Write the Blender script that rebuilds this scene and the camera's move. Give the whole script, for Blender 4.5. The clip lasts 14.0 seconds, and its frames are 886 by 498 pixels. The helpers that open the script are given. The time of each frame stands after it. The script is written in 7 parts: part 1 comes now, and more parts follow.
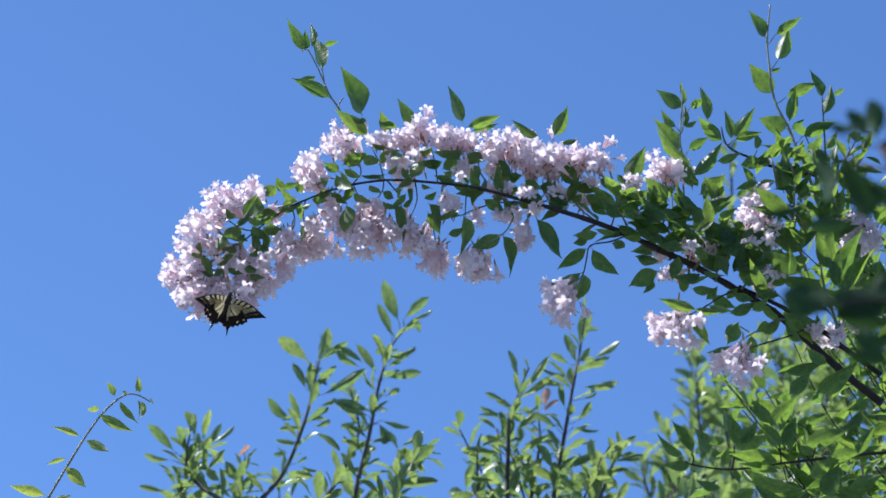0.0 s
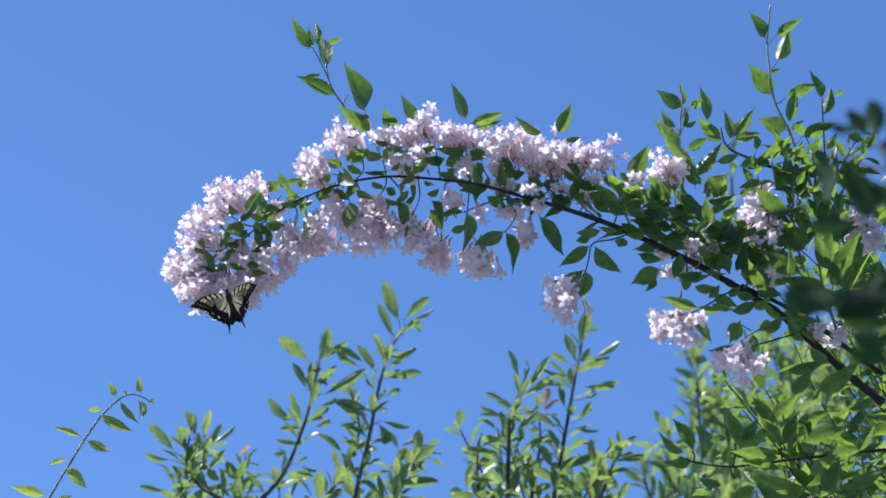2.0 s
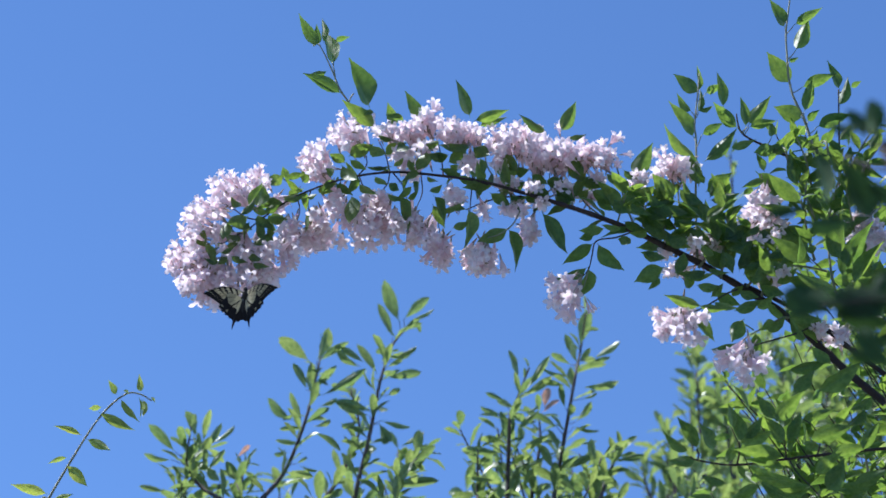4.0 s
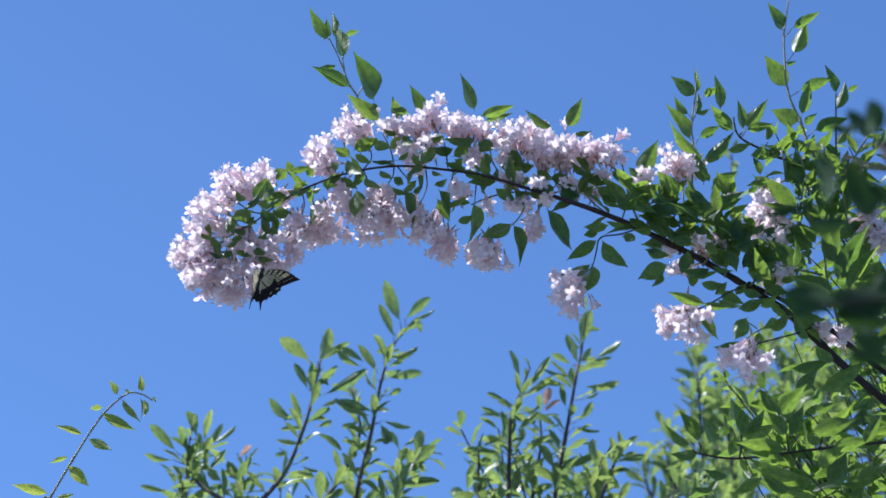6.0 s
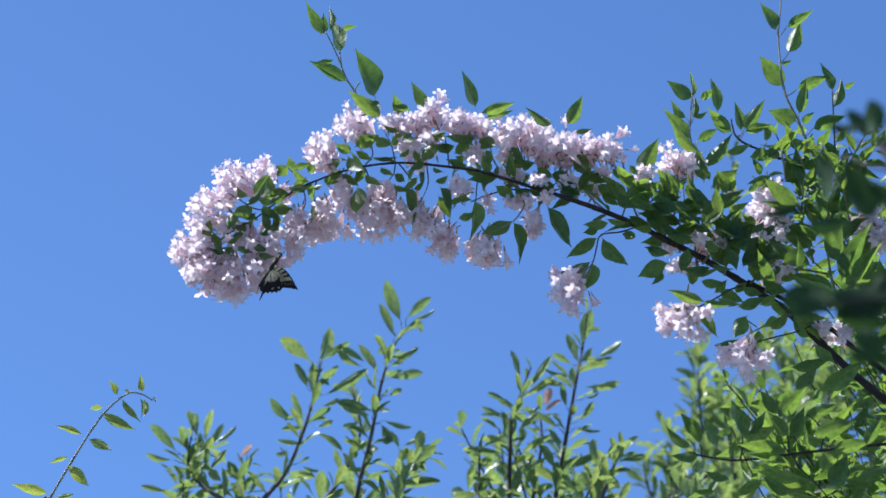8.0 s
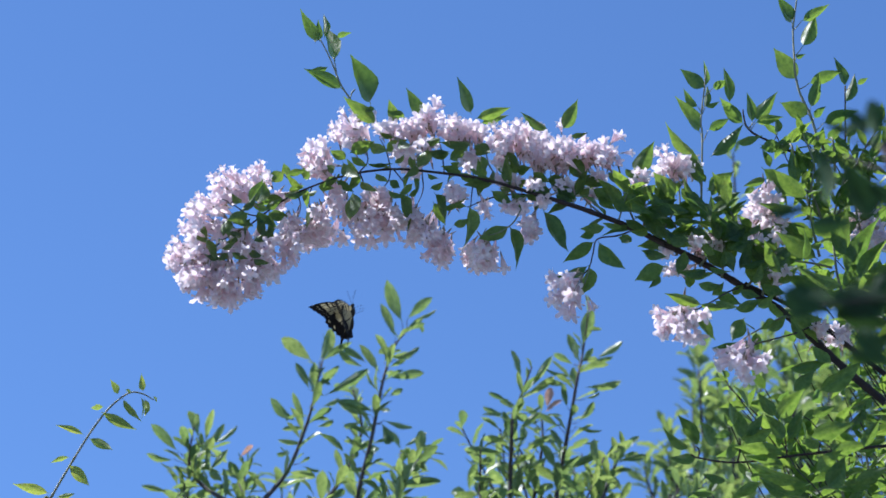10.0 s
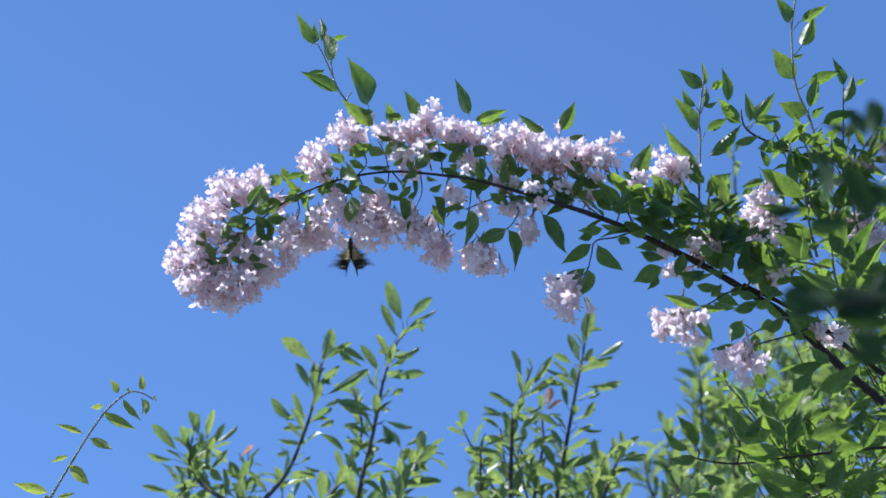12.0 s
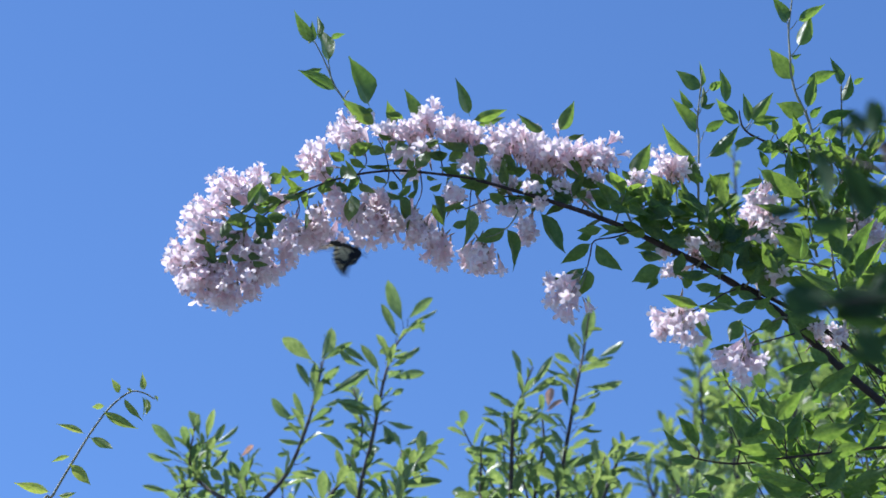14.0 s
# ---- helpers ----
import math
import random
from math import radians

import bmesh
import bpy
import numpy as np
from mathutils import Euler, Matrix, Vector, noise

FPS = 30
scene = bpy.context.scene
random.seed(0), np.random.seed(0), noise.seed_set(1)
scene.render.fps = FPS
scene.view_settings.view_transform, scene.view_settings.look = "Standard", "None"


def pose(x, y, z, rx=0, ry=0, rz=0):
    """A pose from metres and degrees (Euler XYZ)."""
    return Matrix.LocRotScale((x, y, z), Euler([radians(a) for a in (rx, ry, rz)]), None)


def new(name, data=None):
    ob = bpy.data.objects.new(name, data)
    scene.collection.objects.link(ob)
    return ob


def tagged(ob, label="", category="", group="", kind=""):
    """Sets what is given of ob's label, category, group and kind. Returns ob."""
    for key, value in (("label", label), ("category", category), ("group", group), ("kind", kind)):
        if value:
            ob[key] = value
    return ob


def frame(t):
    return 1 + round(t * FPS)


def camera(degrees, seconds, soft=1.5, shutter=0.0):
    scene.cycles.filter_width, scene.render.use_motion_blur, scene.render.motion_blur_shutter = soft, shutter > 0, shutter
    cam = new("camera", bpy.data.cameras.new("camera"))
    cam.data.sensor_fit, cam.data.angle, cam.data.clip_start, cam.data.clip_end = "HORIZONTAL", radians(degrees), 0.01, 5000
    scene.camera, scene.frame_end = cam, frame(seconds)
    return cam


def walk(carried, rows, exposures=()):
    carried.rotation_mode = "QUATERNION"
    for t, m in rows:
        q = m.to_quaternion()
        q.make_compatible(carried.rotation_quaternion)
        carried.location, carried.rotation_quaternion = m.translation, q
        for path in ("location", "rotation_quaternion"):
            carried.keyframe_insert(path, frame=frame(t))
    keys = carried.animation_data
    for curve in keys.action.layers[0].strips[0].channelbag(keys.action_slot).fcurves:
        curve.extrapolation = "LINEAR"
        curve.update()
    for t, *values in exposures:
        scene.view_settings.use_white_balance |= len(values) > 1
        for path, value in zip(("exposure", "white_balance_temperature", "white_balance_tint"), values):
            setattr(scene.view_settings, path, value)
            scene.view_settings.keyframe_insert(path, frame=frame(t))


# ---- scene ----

# The camera stands on open ground and looks up at the flowering branch.
cam = camera(18, 14.0, soft=1.65, shutter=0.6)
walk(cam, [(0.0, pose(0, 0, 1.6, 118, 0, 0)), (14.0, pose(0, 0, 1.6, 118, 0, 0))], [(0.0, 0.5, 5450, 13), (14.0, 0.5, 5450, 13)])
cam.data.dof.use_dof, cam.data.dof.focus_distance, cam.data.dof.aperture_fstop = True, 3.26, 11.0
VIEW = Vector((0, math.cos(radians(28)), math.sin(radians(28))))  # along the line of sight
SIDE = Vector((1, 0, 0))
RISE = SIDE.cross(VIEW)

# ---- light ----
SUN = Vector((-0.5, 0.15, 0.85)).normalized()  # towards the sun
world = bpy.data.worlds.new("sky")
scene.world = world
world.use_nodes = True
sky = world.node_tree.nodes.new("ShaderNodeTexSky")
sky.sky_type, sky.sun_disc = "NISHITA", False
sky.sun_elevation, sky.sun_rotation = math.asin(SUN.z), math.atan2(SUN.x, SUN.y)
sky.altitude, sky.air_density, sky.dust_density, sky.ozone_density = 1500, 1.0, 0.0, 6.0
world.node_tree.links.new(sky.outputs[0], world.node_tree.nodes["Background"].inputs[0])
world.node_tree.nodes["Background"].inputs[1].default_value = 0.113
sun = new("sun", bpy.data.lights.new("sun", "SUN"))
sun.data.energy, sun.data.angle, sun.data.color = 5.0, radians(0.5), (1.0, 0.92, 0.79)
sun.rotation_euler = SUN.to_track_quat("Z", "Y").to_euler()


# ---- materials ----
def material(name):
    m = bpy.data.materials.new(name)
    m.use_nodes = True
    t = m.node_tree
    return m, t, t.nodes["Principled BSDF"], t.nodes["Material Output"]


def add(t, kind, **values):
    n = t.nodes.new(kind)
    for key, value in values.items():
        n.inputs[key.replace("_", " ")].default_value = value
    return n


def ramp(t, source, stops):
    n = t.nodes.new("ShaderNodeValToRGB")
    while len(n.color_ramp.elements) < len(stops):
        n.color_ramp.elements.new(0.5)
    for e, (at, c) in zip(n.color_ramp.elements, stops):
        e.position, e.color = at, (*c, 1)
    t.links.new(source, n.inputs[0])
    return n


def leaf_material(name, dark, mid, light, through_colour, share, gloss, spec=0.5):
    """A thin leaf: waxy face, light shining through, veins, and a tone of its own for each leaf."""
    m, t, b, out = material(name)
    link = t.links.new
    info, at = t.nodes.new("ShaderNodeObjectInfo"), t.nodes.new("ShaderNodeTexCoord")
    tone = ramp(t, info.outputs["Random"], ((0.0, dark), (0.5, mid), (1.0, light)))
    xyz = t.nodes.new("ShaderNodeSeparateXYZ")
    link(at.outputs["Object"], xyz.inputs[0])
    ax = t.nodes.new("ShaderNodeMath")
    ax.operation = "ABSOLUTE"
    link(xyz.outputs[0], ax.inputs[0])
    rib = ramp(t, ax.outputs[0], ((0.0, (1, 1, 1)), (0.018, (0, 0, 0))))
    vein = t.nodes.new("ShaderNodeMath")
    vein.operation = "MULTIPLY_ADD"
    vein.inputs[1].default_value = -0.8
    link(ax.outputs[0], vein.inputs[0])
    link(xyz.outputs[1], vein.inputs[2])
    wave = t.nodes.new("ShaderNodeMath")
    wave.operation = "PINGPONG"
    wave.inputs[1].default_value = 0.06
    link(vein.outputs[0], wave.inputs[0])
    veins = ramp(t, wave.outputs[0], ((0.0, (1, 1, 1)), (0.014, (0, 0, 0))))
    grain = add(t, "ShaderNodeTexNoise", Scale=9.0, Detail=4.0)
    link(at.outputs["Object"], grain.inputs["Vector"])
    mottled = t.nodes.new("ShaderNodeMix")
    mottled.data_type, mottled.blend_type = "RGBA", "MULTIPLY"
    mottled.inputs["Factor"].default_value = 0.8
    link(tone.outputs[0], mottled.inputs[6])
    link(ramp(t, grain.outputs[0], ((0.3, (0.55, 0.6, 0.5)), (0.7, (1.15, 1.1, 1.1)))).outputs[0], mottled.inputs[7])
    lines = t.nodes.new("ShaderNodeMath")
    lines.operation = "MAXIMUM"
    half = t.nodes.new("ShaderNodeMath")
    half.operation, half.inputs[1].default_value = "MULTIPLY", 0.12
    link(veins.outputs[0], half.inputs[0])
    link(rib.outputs[0], lines.inputs[0])
    link(half.outputs[0], lines.inputs[1])
    ribbed = t.nodes.new("ShaderNodeMix")
    ribbed.data_type = "RGBA"
    link(lines.outputs[0], ribbed.inputs["Factor"])
    link(mottled.outputs[2], ribbed.inputs[6])
    ribbed.inputs[7].default_value = (*[min(1, c * 1.6 + 0.01) for c in mid], 1)
    link(ribbed.outputs[2], b.inputs["Base Color"])
    b.inputs["Roughness"].default_value = gloss
    b.inputs["Specular IOR Level"].default_value = spec
    relief = t.nodes.new("ShaderNodeMath")
    relief.operation, relief.inputs[1].default_value = "MULTIPLY_ADD", 0.6
    link(grain.outputs[0], relief.inputs[0])
    link(lines.outputs[0], relief.inputs[2])
    bump = add(t, "ShaderNodeBump", Strength=0.15, Distance=0.006)
    link(relief.outputs[0], bump.inputs["Height"])
    link(bump.outputs[0], b.inputs["Normal"])
    thin = t.nodes.new("ShaderNodeBsdfTranslucent")
    warm = t.nodes.new("ShaderNodeMix")
    warm.data_type, warm.blend_type = "RGBA", "MULTIPLY"
    warm.inputs["Factor"].default_value = 0.5
    warm.inputs[6].default_value = (*through_colour, 1)
    link(ramp(t, lines.outputs[0], ((0, (1, 1, 1)), (1, (0.5, 0.5, 0.4)))).outputs[0], warm.inputs[7])
    uneven = t.nodes.new("ShaderNodeMix")
    uneven.data_type, uneven.blend_type = "RGBA", "MULTIPLY"
    uneven.inputs["Factor"].default_value = 1.0
    link(warm.outputs[2], uneven.inputs[6])
    link(ramp(t, grain.outputs[0], ((0.32, (0.62, 0.68, 0.6)), (0.66, (1.1, 1.06, 1.1)))).outputs[0], uneven.inputs[7])
    own = t.nodes.new("ShaderNodeMix")
    own.data_type, own.blend_type = "RGBA", "MULTIPLY"
    own.inputs["Factor"].default_value = 1.0
    link(uneven.outputs[2], own.inputs[6])
    link(ramp(t, info.outputs["Random"], ((0.0, (0.7, 0.78, 0.8)), (1.0, (1.2, 1.12, 1.0)))).outputs[0], own.inputs[7])
    link(own.outputs[2], thin.inputs[0])
    mix = t.nodes.new("ShaderNodeMixShader")
    mix.inputs[0].default_value = share
    link(b.outputs[0], mix.inputs[1])
    link(thin.outputs[0], mix.inputs[2])
    link(mix.outputs[0], out.inputs[0])
    return m


LEAF = leaf_material("bush_leaf", (0.018, 0.045, 0.018), (0.03, 0.07, 0.024), (0.06, 0.12, 0.033), (0.4, 0.62, 0.085), 0.4, 0.44, 0.42)
LEAF_BACK = leaf_material("shrub_leaf", (0.065, 0.12, 0.05), (0.105, 0.175, 0.068), (0.165, 0.24, 0.095), (0.42, 0.57, 0.15), 0.44, 0.36, 0.65)
# the shade over the near spray is put into these darker greens
LEAF_NEAR = leaf_material("shade_toned_leaf", (0.022, 0.05, 0.02), (0.03, 0.068, 0.024), (0.042, 0.09, 0.028), (0.09, 0.19, 0.04), 0.2, 0.65, 0.2)
LEAF_YOUNG = leaf_material("young_leaf", (0.16, 0.24, 0.04), (0.2, 0.29, 0.05), (0.27, 0.35, 0.06), (0.6, 0.7, 0.12), 0.48, 0.45)
LEAF_RED = leaf_material("red_leaf", (0.6, 0.34, 0.27), (0.65, 0.38, 0.3), (0.7, 0.42, 0.34), (0.75, 0.45, 0.35), 0.45, 0.4)


def petal_material(name, pale, pink, share):
    m, t, b, out = material(name)
    link = t.links.new
    at = t.nodes.new("ShaderNodeTexCoord")
    blotch = add(t, "ShaderNodeTexNoise", Scale=2.5, Detail=3.0)
    link(at.outputs["Object"], blotch.inputs["Vector"])
    isle = t.nodes.new("ShaderNodeObjectInfo")
    both = t.nodes.new("ShaderNodeMath")
    both.operation = "MULTIPLY_ADD"
    both.inputs[1].default_value = 0.45
    link(isle.outputs["Random"], both.inputs[0])
    shift = t.nodes.new("ShaderNodeMath")
    shift.operation, shift.inputs[1].default_value = "MULTIPLY", 0.6
    link(blotch.outputs[0], shift.inputs[0])
    link(shift.outputs[0], both.inputs[2])
    tone = ramp(t, both.outputs[0], ((0.3, pale), (0.75, pink)))
    link(tone.outputs[0], b.inputs["Base Color"])
    b.inputs["Roughness"].default_value, b.inputs["Specular IOR Level"].default_value = 0.65, 0.3
    fine = add(t, "ShaderNodeTexNoise", Scale=12.0, Detail=2.0)
    link(at.outputs["Object"], fine.inputs["Vector"])
    bump = add(t, "ShaderNodeBump", Strength=0.2, Distance=0.001)
    link(fine.outputs[0], bump.inputs["Height"])
    link(bump.outputs[0], b.inputs["Normal"])
    thin = t.nodes.new("ShaderNodeBsdfTranslucent")
    blush = t.nodes.new("ShaderNodeMix")
    blush.data_type, blush.blend_type = "RGBA", "MULTIPLY"
    blush.inputs["Factor"].default_value, blush.inputs[7].default_value = 1.0, (1.0, 0.945, 0.975, 1)
    link(tone.outputs[0], blush.inputs[6])
    link(blush.outputs[2], thin.inputs[0])
    mix = t.nodes.new("ShaderNodeMixShader")
    mix.inputs[0].default_value = share
    link(b.outputs[0], mix.inputs[1])
    link(thin.outputs[0], mix.inputs[2])
    link(mix.outputs[0], out.inputs[0])
    return m


PETAL = petal_material("petal", (0.925, 0.856, 0.86), (0.905, 0.768, 0.785), 0.6)
LOBE = petal_material("petal_lobe", (0.93, 0.9, 0.905), (0.91, 0.842, 0.857), 0.56)


def rough_material(name, low, high, scale, rough=0.8, bump_size=0.002):
    m, t, b, out = material(name)
    at = t.nodes.new("ShaderNodeTexCoord")
    big = add(t, "ShaderNodeTexNoise", Scale=scale, Detail=6.0)
    fine = add(t, "ShaderNodeTexNoise", Scale=scale * 9, Detail=4.0)
    for n in (big, fine):
        t.links.new(at.outputs["Object"], n.inputs["Vector"])
    t.links.new(ramp(t, big.outputs[0], ((0.3, low), (0.7, high))).outputs[0], b.inputs["Base Color"])
    bump = add(t, "ShaderNodeBump", Strength=0.6, Distance=bump_size)
    t.links.new(fine.outputs[0], bump.inputs["Height"])
    t.links.new(bump.outputs[0], b.inputs["Normal"])
    b.inputs["Roughness"].default_value = rough
    return m


BARK = rough_material("bark", (0.018, 0.012, 0.011), (0.05, 0.034, 0.029), 60)
BARK_GREY = rough_material("grey_bark", (0.03, 0.026, 0.025), (0.1, 0.085, 0.08), 50)
GREEN_STEM = rough_material("green_stem", (0.17, 0.18, 0.1), (0.26, 0.27, 0.16), 80, 0.55)
CALYX = rough_material("calyx", (0.28, 0.22, 0.15), (0.36, 0.3, 0.2), 200, 0.7, 0.0005)
# unseen ground: its grey is set for the fill light bounced onto the plants
BOUNCE_GROUND = rough_material("bounce_ground", (0.09, 0.085, 0.07), (0.155, 0.145, 0.12), 3, 0.95, 0.03)

# ---- ground ----
bm = bmesh.new()
bmesh.ops.create_grid(bm, x_segments=60, y_segments=60, size=1500)
for v in bm.verts:
    far = min(1, math.hypot(v.co.x, v.co.y) / 400)
    v.co.z = 6 * far * noise.noise(v.co * 0.004)
ground_mesh = bpy.data.meshes.new("ground")
bm.to_mesh(ground_mesh)
bm.free()
ground_mesh.materials.append(BOUNCE_GROUND)
tagged(new("ground", ground_mesh), "unseen grey ground under open sky, its tone set for the light it bounces up", "ground", kind="structure")


# ---- builders ----
def part(name, bm, mats, parent, label=""):
    me = bpy.data.meshes.new(name)
    bm.to_mesh(me)
    bm.free()
    for m in (mats if isinstance(mats, (list, tuple)) else [mats]):
        me.materials.append(m)
    me.polygons.foreach_set("use_smooth", [True] * len(me.polygons))
    ob = new(name, me)
    ob.parent = parent
    return tagged(ob, label)


def spline(points, steps=6):
    """A smooth line through the points."""
    p = [Vector(q) for q in points]
    p = [2 * p[0] - p[1], *p, 2 * p[-1] - p[-2]]
    out = []
    for i in range(1, len(p) - 2):
        for k in range(steps):
            s = k / steps
            out.append(0.5 * (2 * p[i] + (p[i + 1] - p[i - 1]) * s + (2 * p[i - 1] - 5 * p[i] + 4 * p[i + 1] - p[i + 2]) * s * s
                              + (3 * p[i] - p[i - 1] - 3 * p[i + 1] + p[i + 2]) * s ** 3))
    out.append(p[-2])
    return out


def tube(bm, line, r0, r1, sides=8, origin=Vector(), slot=0, knots=0.0):
    """A tapering stem along the line, slightly thickened at the nodes."""
    rings = []
    for i, p in enumerate(line):
        d = (line[min(i + 1, len(line) - 1)] - line[max(i - 1, 0)]).normalized()
        a = d.orthogonal().normalized()
        b = d.cross(a)
        r = r0 + (r1 - r0) * i / (len(line) - 1)
        r *= 1 + knots * (i % 6 == 0)
        rings.append([bm.verts.new(p - origin + r * (a * math.cos(k * math.tau / sides) + b * math.sin(k * math.tau / sides))) for k in range(sides)])
    for a, b in zip(rings, rings[1:]):
        ks = min(range(sides), key=lambda k: (b[k].co - a[0].co).length)
        for k in range(sides):
            bm.faces.new((a[k], a[(k + 1) % sides], b[(k + 1 + ks) % sides], b[(k + ks) % sides])).material_index = slot
    for ring in (rings[0], rings[-1]):
        bm.faces.new(ring).material_index = slot


OUTLINES = {
    "pointed": ((0.0, 0.03), (0.08, 0.45), (0.2, 0.84), (0.35, 1.0), (0.5, 0.94), (0.65, 0.72), (0.8, 0.41), (0.9, 0.17), (1.0, 0.0)),
    "blunt": ((0.0, 0.03), (0.1, 0.25), (0.25, 0.58), (0.42, 0.88), (0.58, 1.0), (0.74, 0.95), (0.87, 0.72), (0.95, 0.42), (1.0, 0.0)),
}


def leaf_mesh(name, mat, width, outline, curl, fold, twist=0.0, bend=0.0, teeth=0.0):
    """A leaf one metre long, from its stalk at the origin along +Y, its face to +Z: folded on the midrib, cupped, waved and toothed at the edge."""
    bm = bmesh.new()
    at, wide = zip(*OUTLINES[outline])
    rows, n = [], 15
    for i in range(n + 1):
        s = max(0.0, (i - 1) / (n - 1))
        w = max(0.009, width / 2 * float(np.interp(s, at, wide)))
        y = 0.07 + 0.93 * s if i else 0.0
        row = []
        for j in (-1, -0.5, 0, 0.5, 1):
            x = j * w * (1 + 0.1 * bend * j) * (1 + teeth * (i % 2) * (abs(j) == 1))
            z = fold * abs(x) * (1.3 - 0.6 * abs(j)) - curl * s * s + 0.014 * math.sin(s * 13 + j * 2.3 + bend * 9) * j * j * min(1, w * 9)
            row.append(bm.verts.new((x + bend * s * s * 0.16, y, z + x * math.sin(twist * s))))
        rows.append(row)
    for a, b in zip(rows, rows[1:]):
        for k in range(4):
            bm.faces.new((a[k], a[k + 1], b[k + 1], b[k]))
    me = bpy.data.meshes.new(name)
    bm.to_mesh(me)
    bm.free()
    me.materials.append(mat)
    me.polygons.foreach_set("use_smooth", [True] * len(me.polygons))
    return me


def leaf_set(name, mat, width, outline, teeth=0.0):
    return [leaf_mesh(name, mat, width * k, outline, c, f, tw, b, teeth) for k, c, f, tw, b in
            ((1.0, 0.12, 0.6, 0.2, 0.6), (0.92, 0.24, 0.8, -0.4, -0.8), (1.06, 0.05, 0.45, 0.3, 0.3), (0.96, 0.3, 0.7, 0.6, -1.0), (0.88, -0.08, 0.95, -0.2, 1.1), (1.0, 0.18, 0.55, -0.6, -0.4))]


POINTED = leaf_set("leaf", LEAF, 0.42, "pointed", 0.05)
OVATE = leaf_set("leaf", LEAF, 0.4, "pointed", 0.05)
SLENDER = leaf_set("leaf", LEAF, 0.36, "pointed", 0.05)
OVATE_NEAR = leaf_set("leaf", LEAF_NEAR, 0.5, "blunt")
ELLIPTIC = leaf_set("leaf", LEAF_BACK, 0.3, "blunt")
YOUNG = leaf_set("leaf", LEAF_YOUNG, 0.36, "pointed")
BLUNT = leaf_set("leaf", LEAF_BACK, 0.42, "blunt")
RED = leaf_set("leaf", LEAF_RED, 0.4, "blunt")


def bell_mesh(seed):
    """One flower a metre long, its mouth to +Z: stalk, small calyx, a tube that swells into a bell, and five rounded, recurved lobes."""
    rng = random.Random(seed)
    bm = bmesh.new()
    wide = rng.uniform(0.88, 1.12)
    prof = ((0.0, 0.04), (0.14, 0.055), (0.28, 0.085), (0.44, 0.12 * wide), (0.62, 0.155 * wide), (0.8, 0.178 * wide))
    turn = math.tau / 10
    rings = [[bm.verts.new((r * math.cos(k * turn), r * math.sin(k * turn) + 0.05 * z * z, z)) for k in range(10)] for z, r in prof]
    for a, b in zip(rings, rings[1:]):
        for k in range(10):
            bm.faces.new((a[k], a[(k + 1) % 10], b[(k + 1) % 10], b[k])).material_index = 0
    mouth = rings[-1]
    for k in range(5):
        mid = (2 * k + 1) * turn
        reach, droop = rng.uniform(0.17, 0.25) * wide, rng.uniform(0.03, 0.18)
        last = [mouth[2 * k], mouth[2 * k + 1], mouth[(2 * k + 2) % 10]]
        for u, half in ((0.35, 0.46), (0.7, 0.35), (1.0, 0.1)):
            row = []
            for j in (-1, 0, 1):
                r = 0.178 * wide + reach * (u - 0.1 * abs(j))
                z = 0.8 + 0.2 * u - droop * u * u + 0.025 * math.sin(5 * u + 2 * j + k)
                row.append(bm.verts.new((r * math.cos(mid + j * half), r * math.sin(mid + j * half) + 0.032, z)))
            for q in range(2):
                bm.faces.new((last[q], last[q + 1], row[q + 1], row[q])).material_index = 2
            last = row
    tube(bm, [Vector((0, 0, -0.26)), Vector((0.01, 0, -0.1)), Vector((0, 0, 0.08))], 0.022, 0.06, 5, slot=1)
    me = bpy.data.meshes.new("flower")
    bm.to_mesh(me)
    bm.free()
    for m in (PETAL, CALYX, LOBE):
        me.materials.append(m)
    me.polygons.foreach_set("use_smooth", [True] * len(me.polygons))
    return me


BELLS = [bell_mesh(s) for s in range(8)]


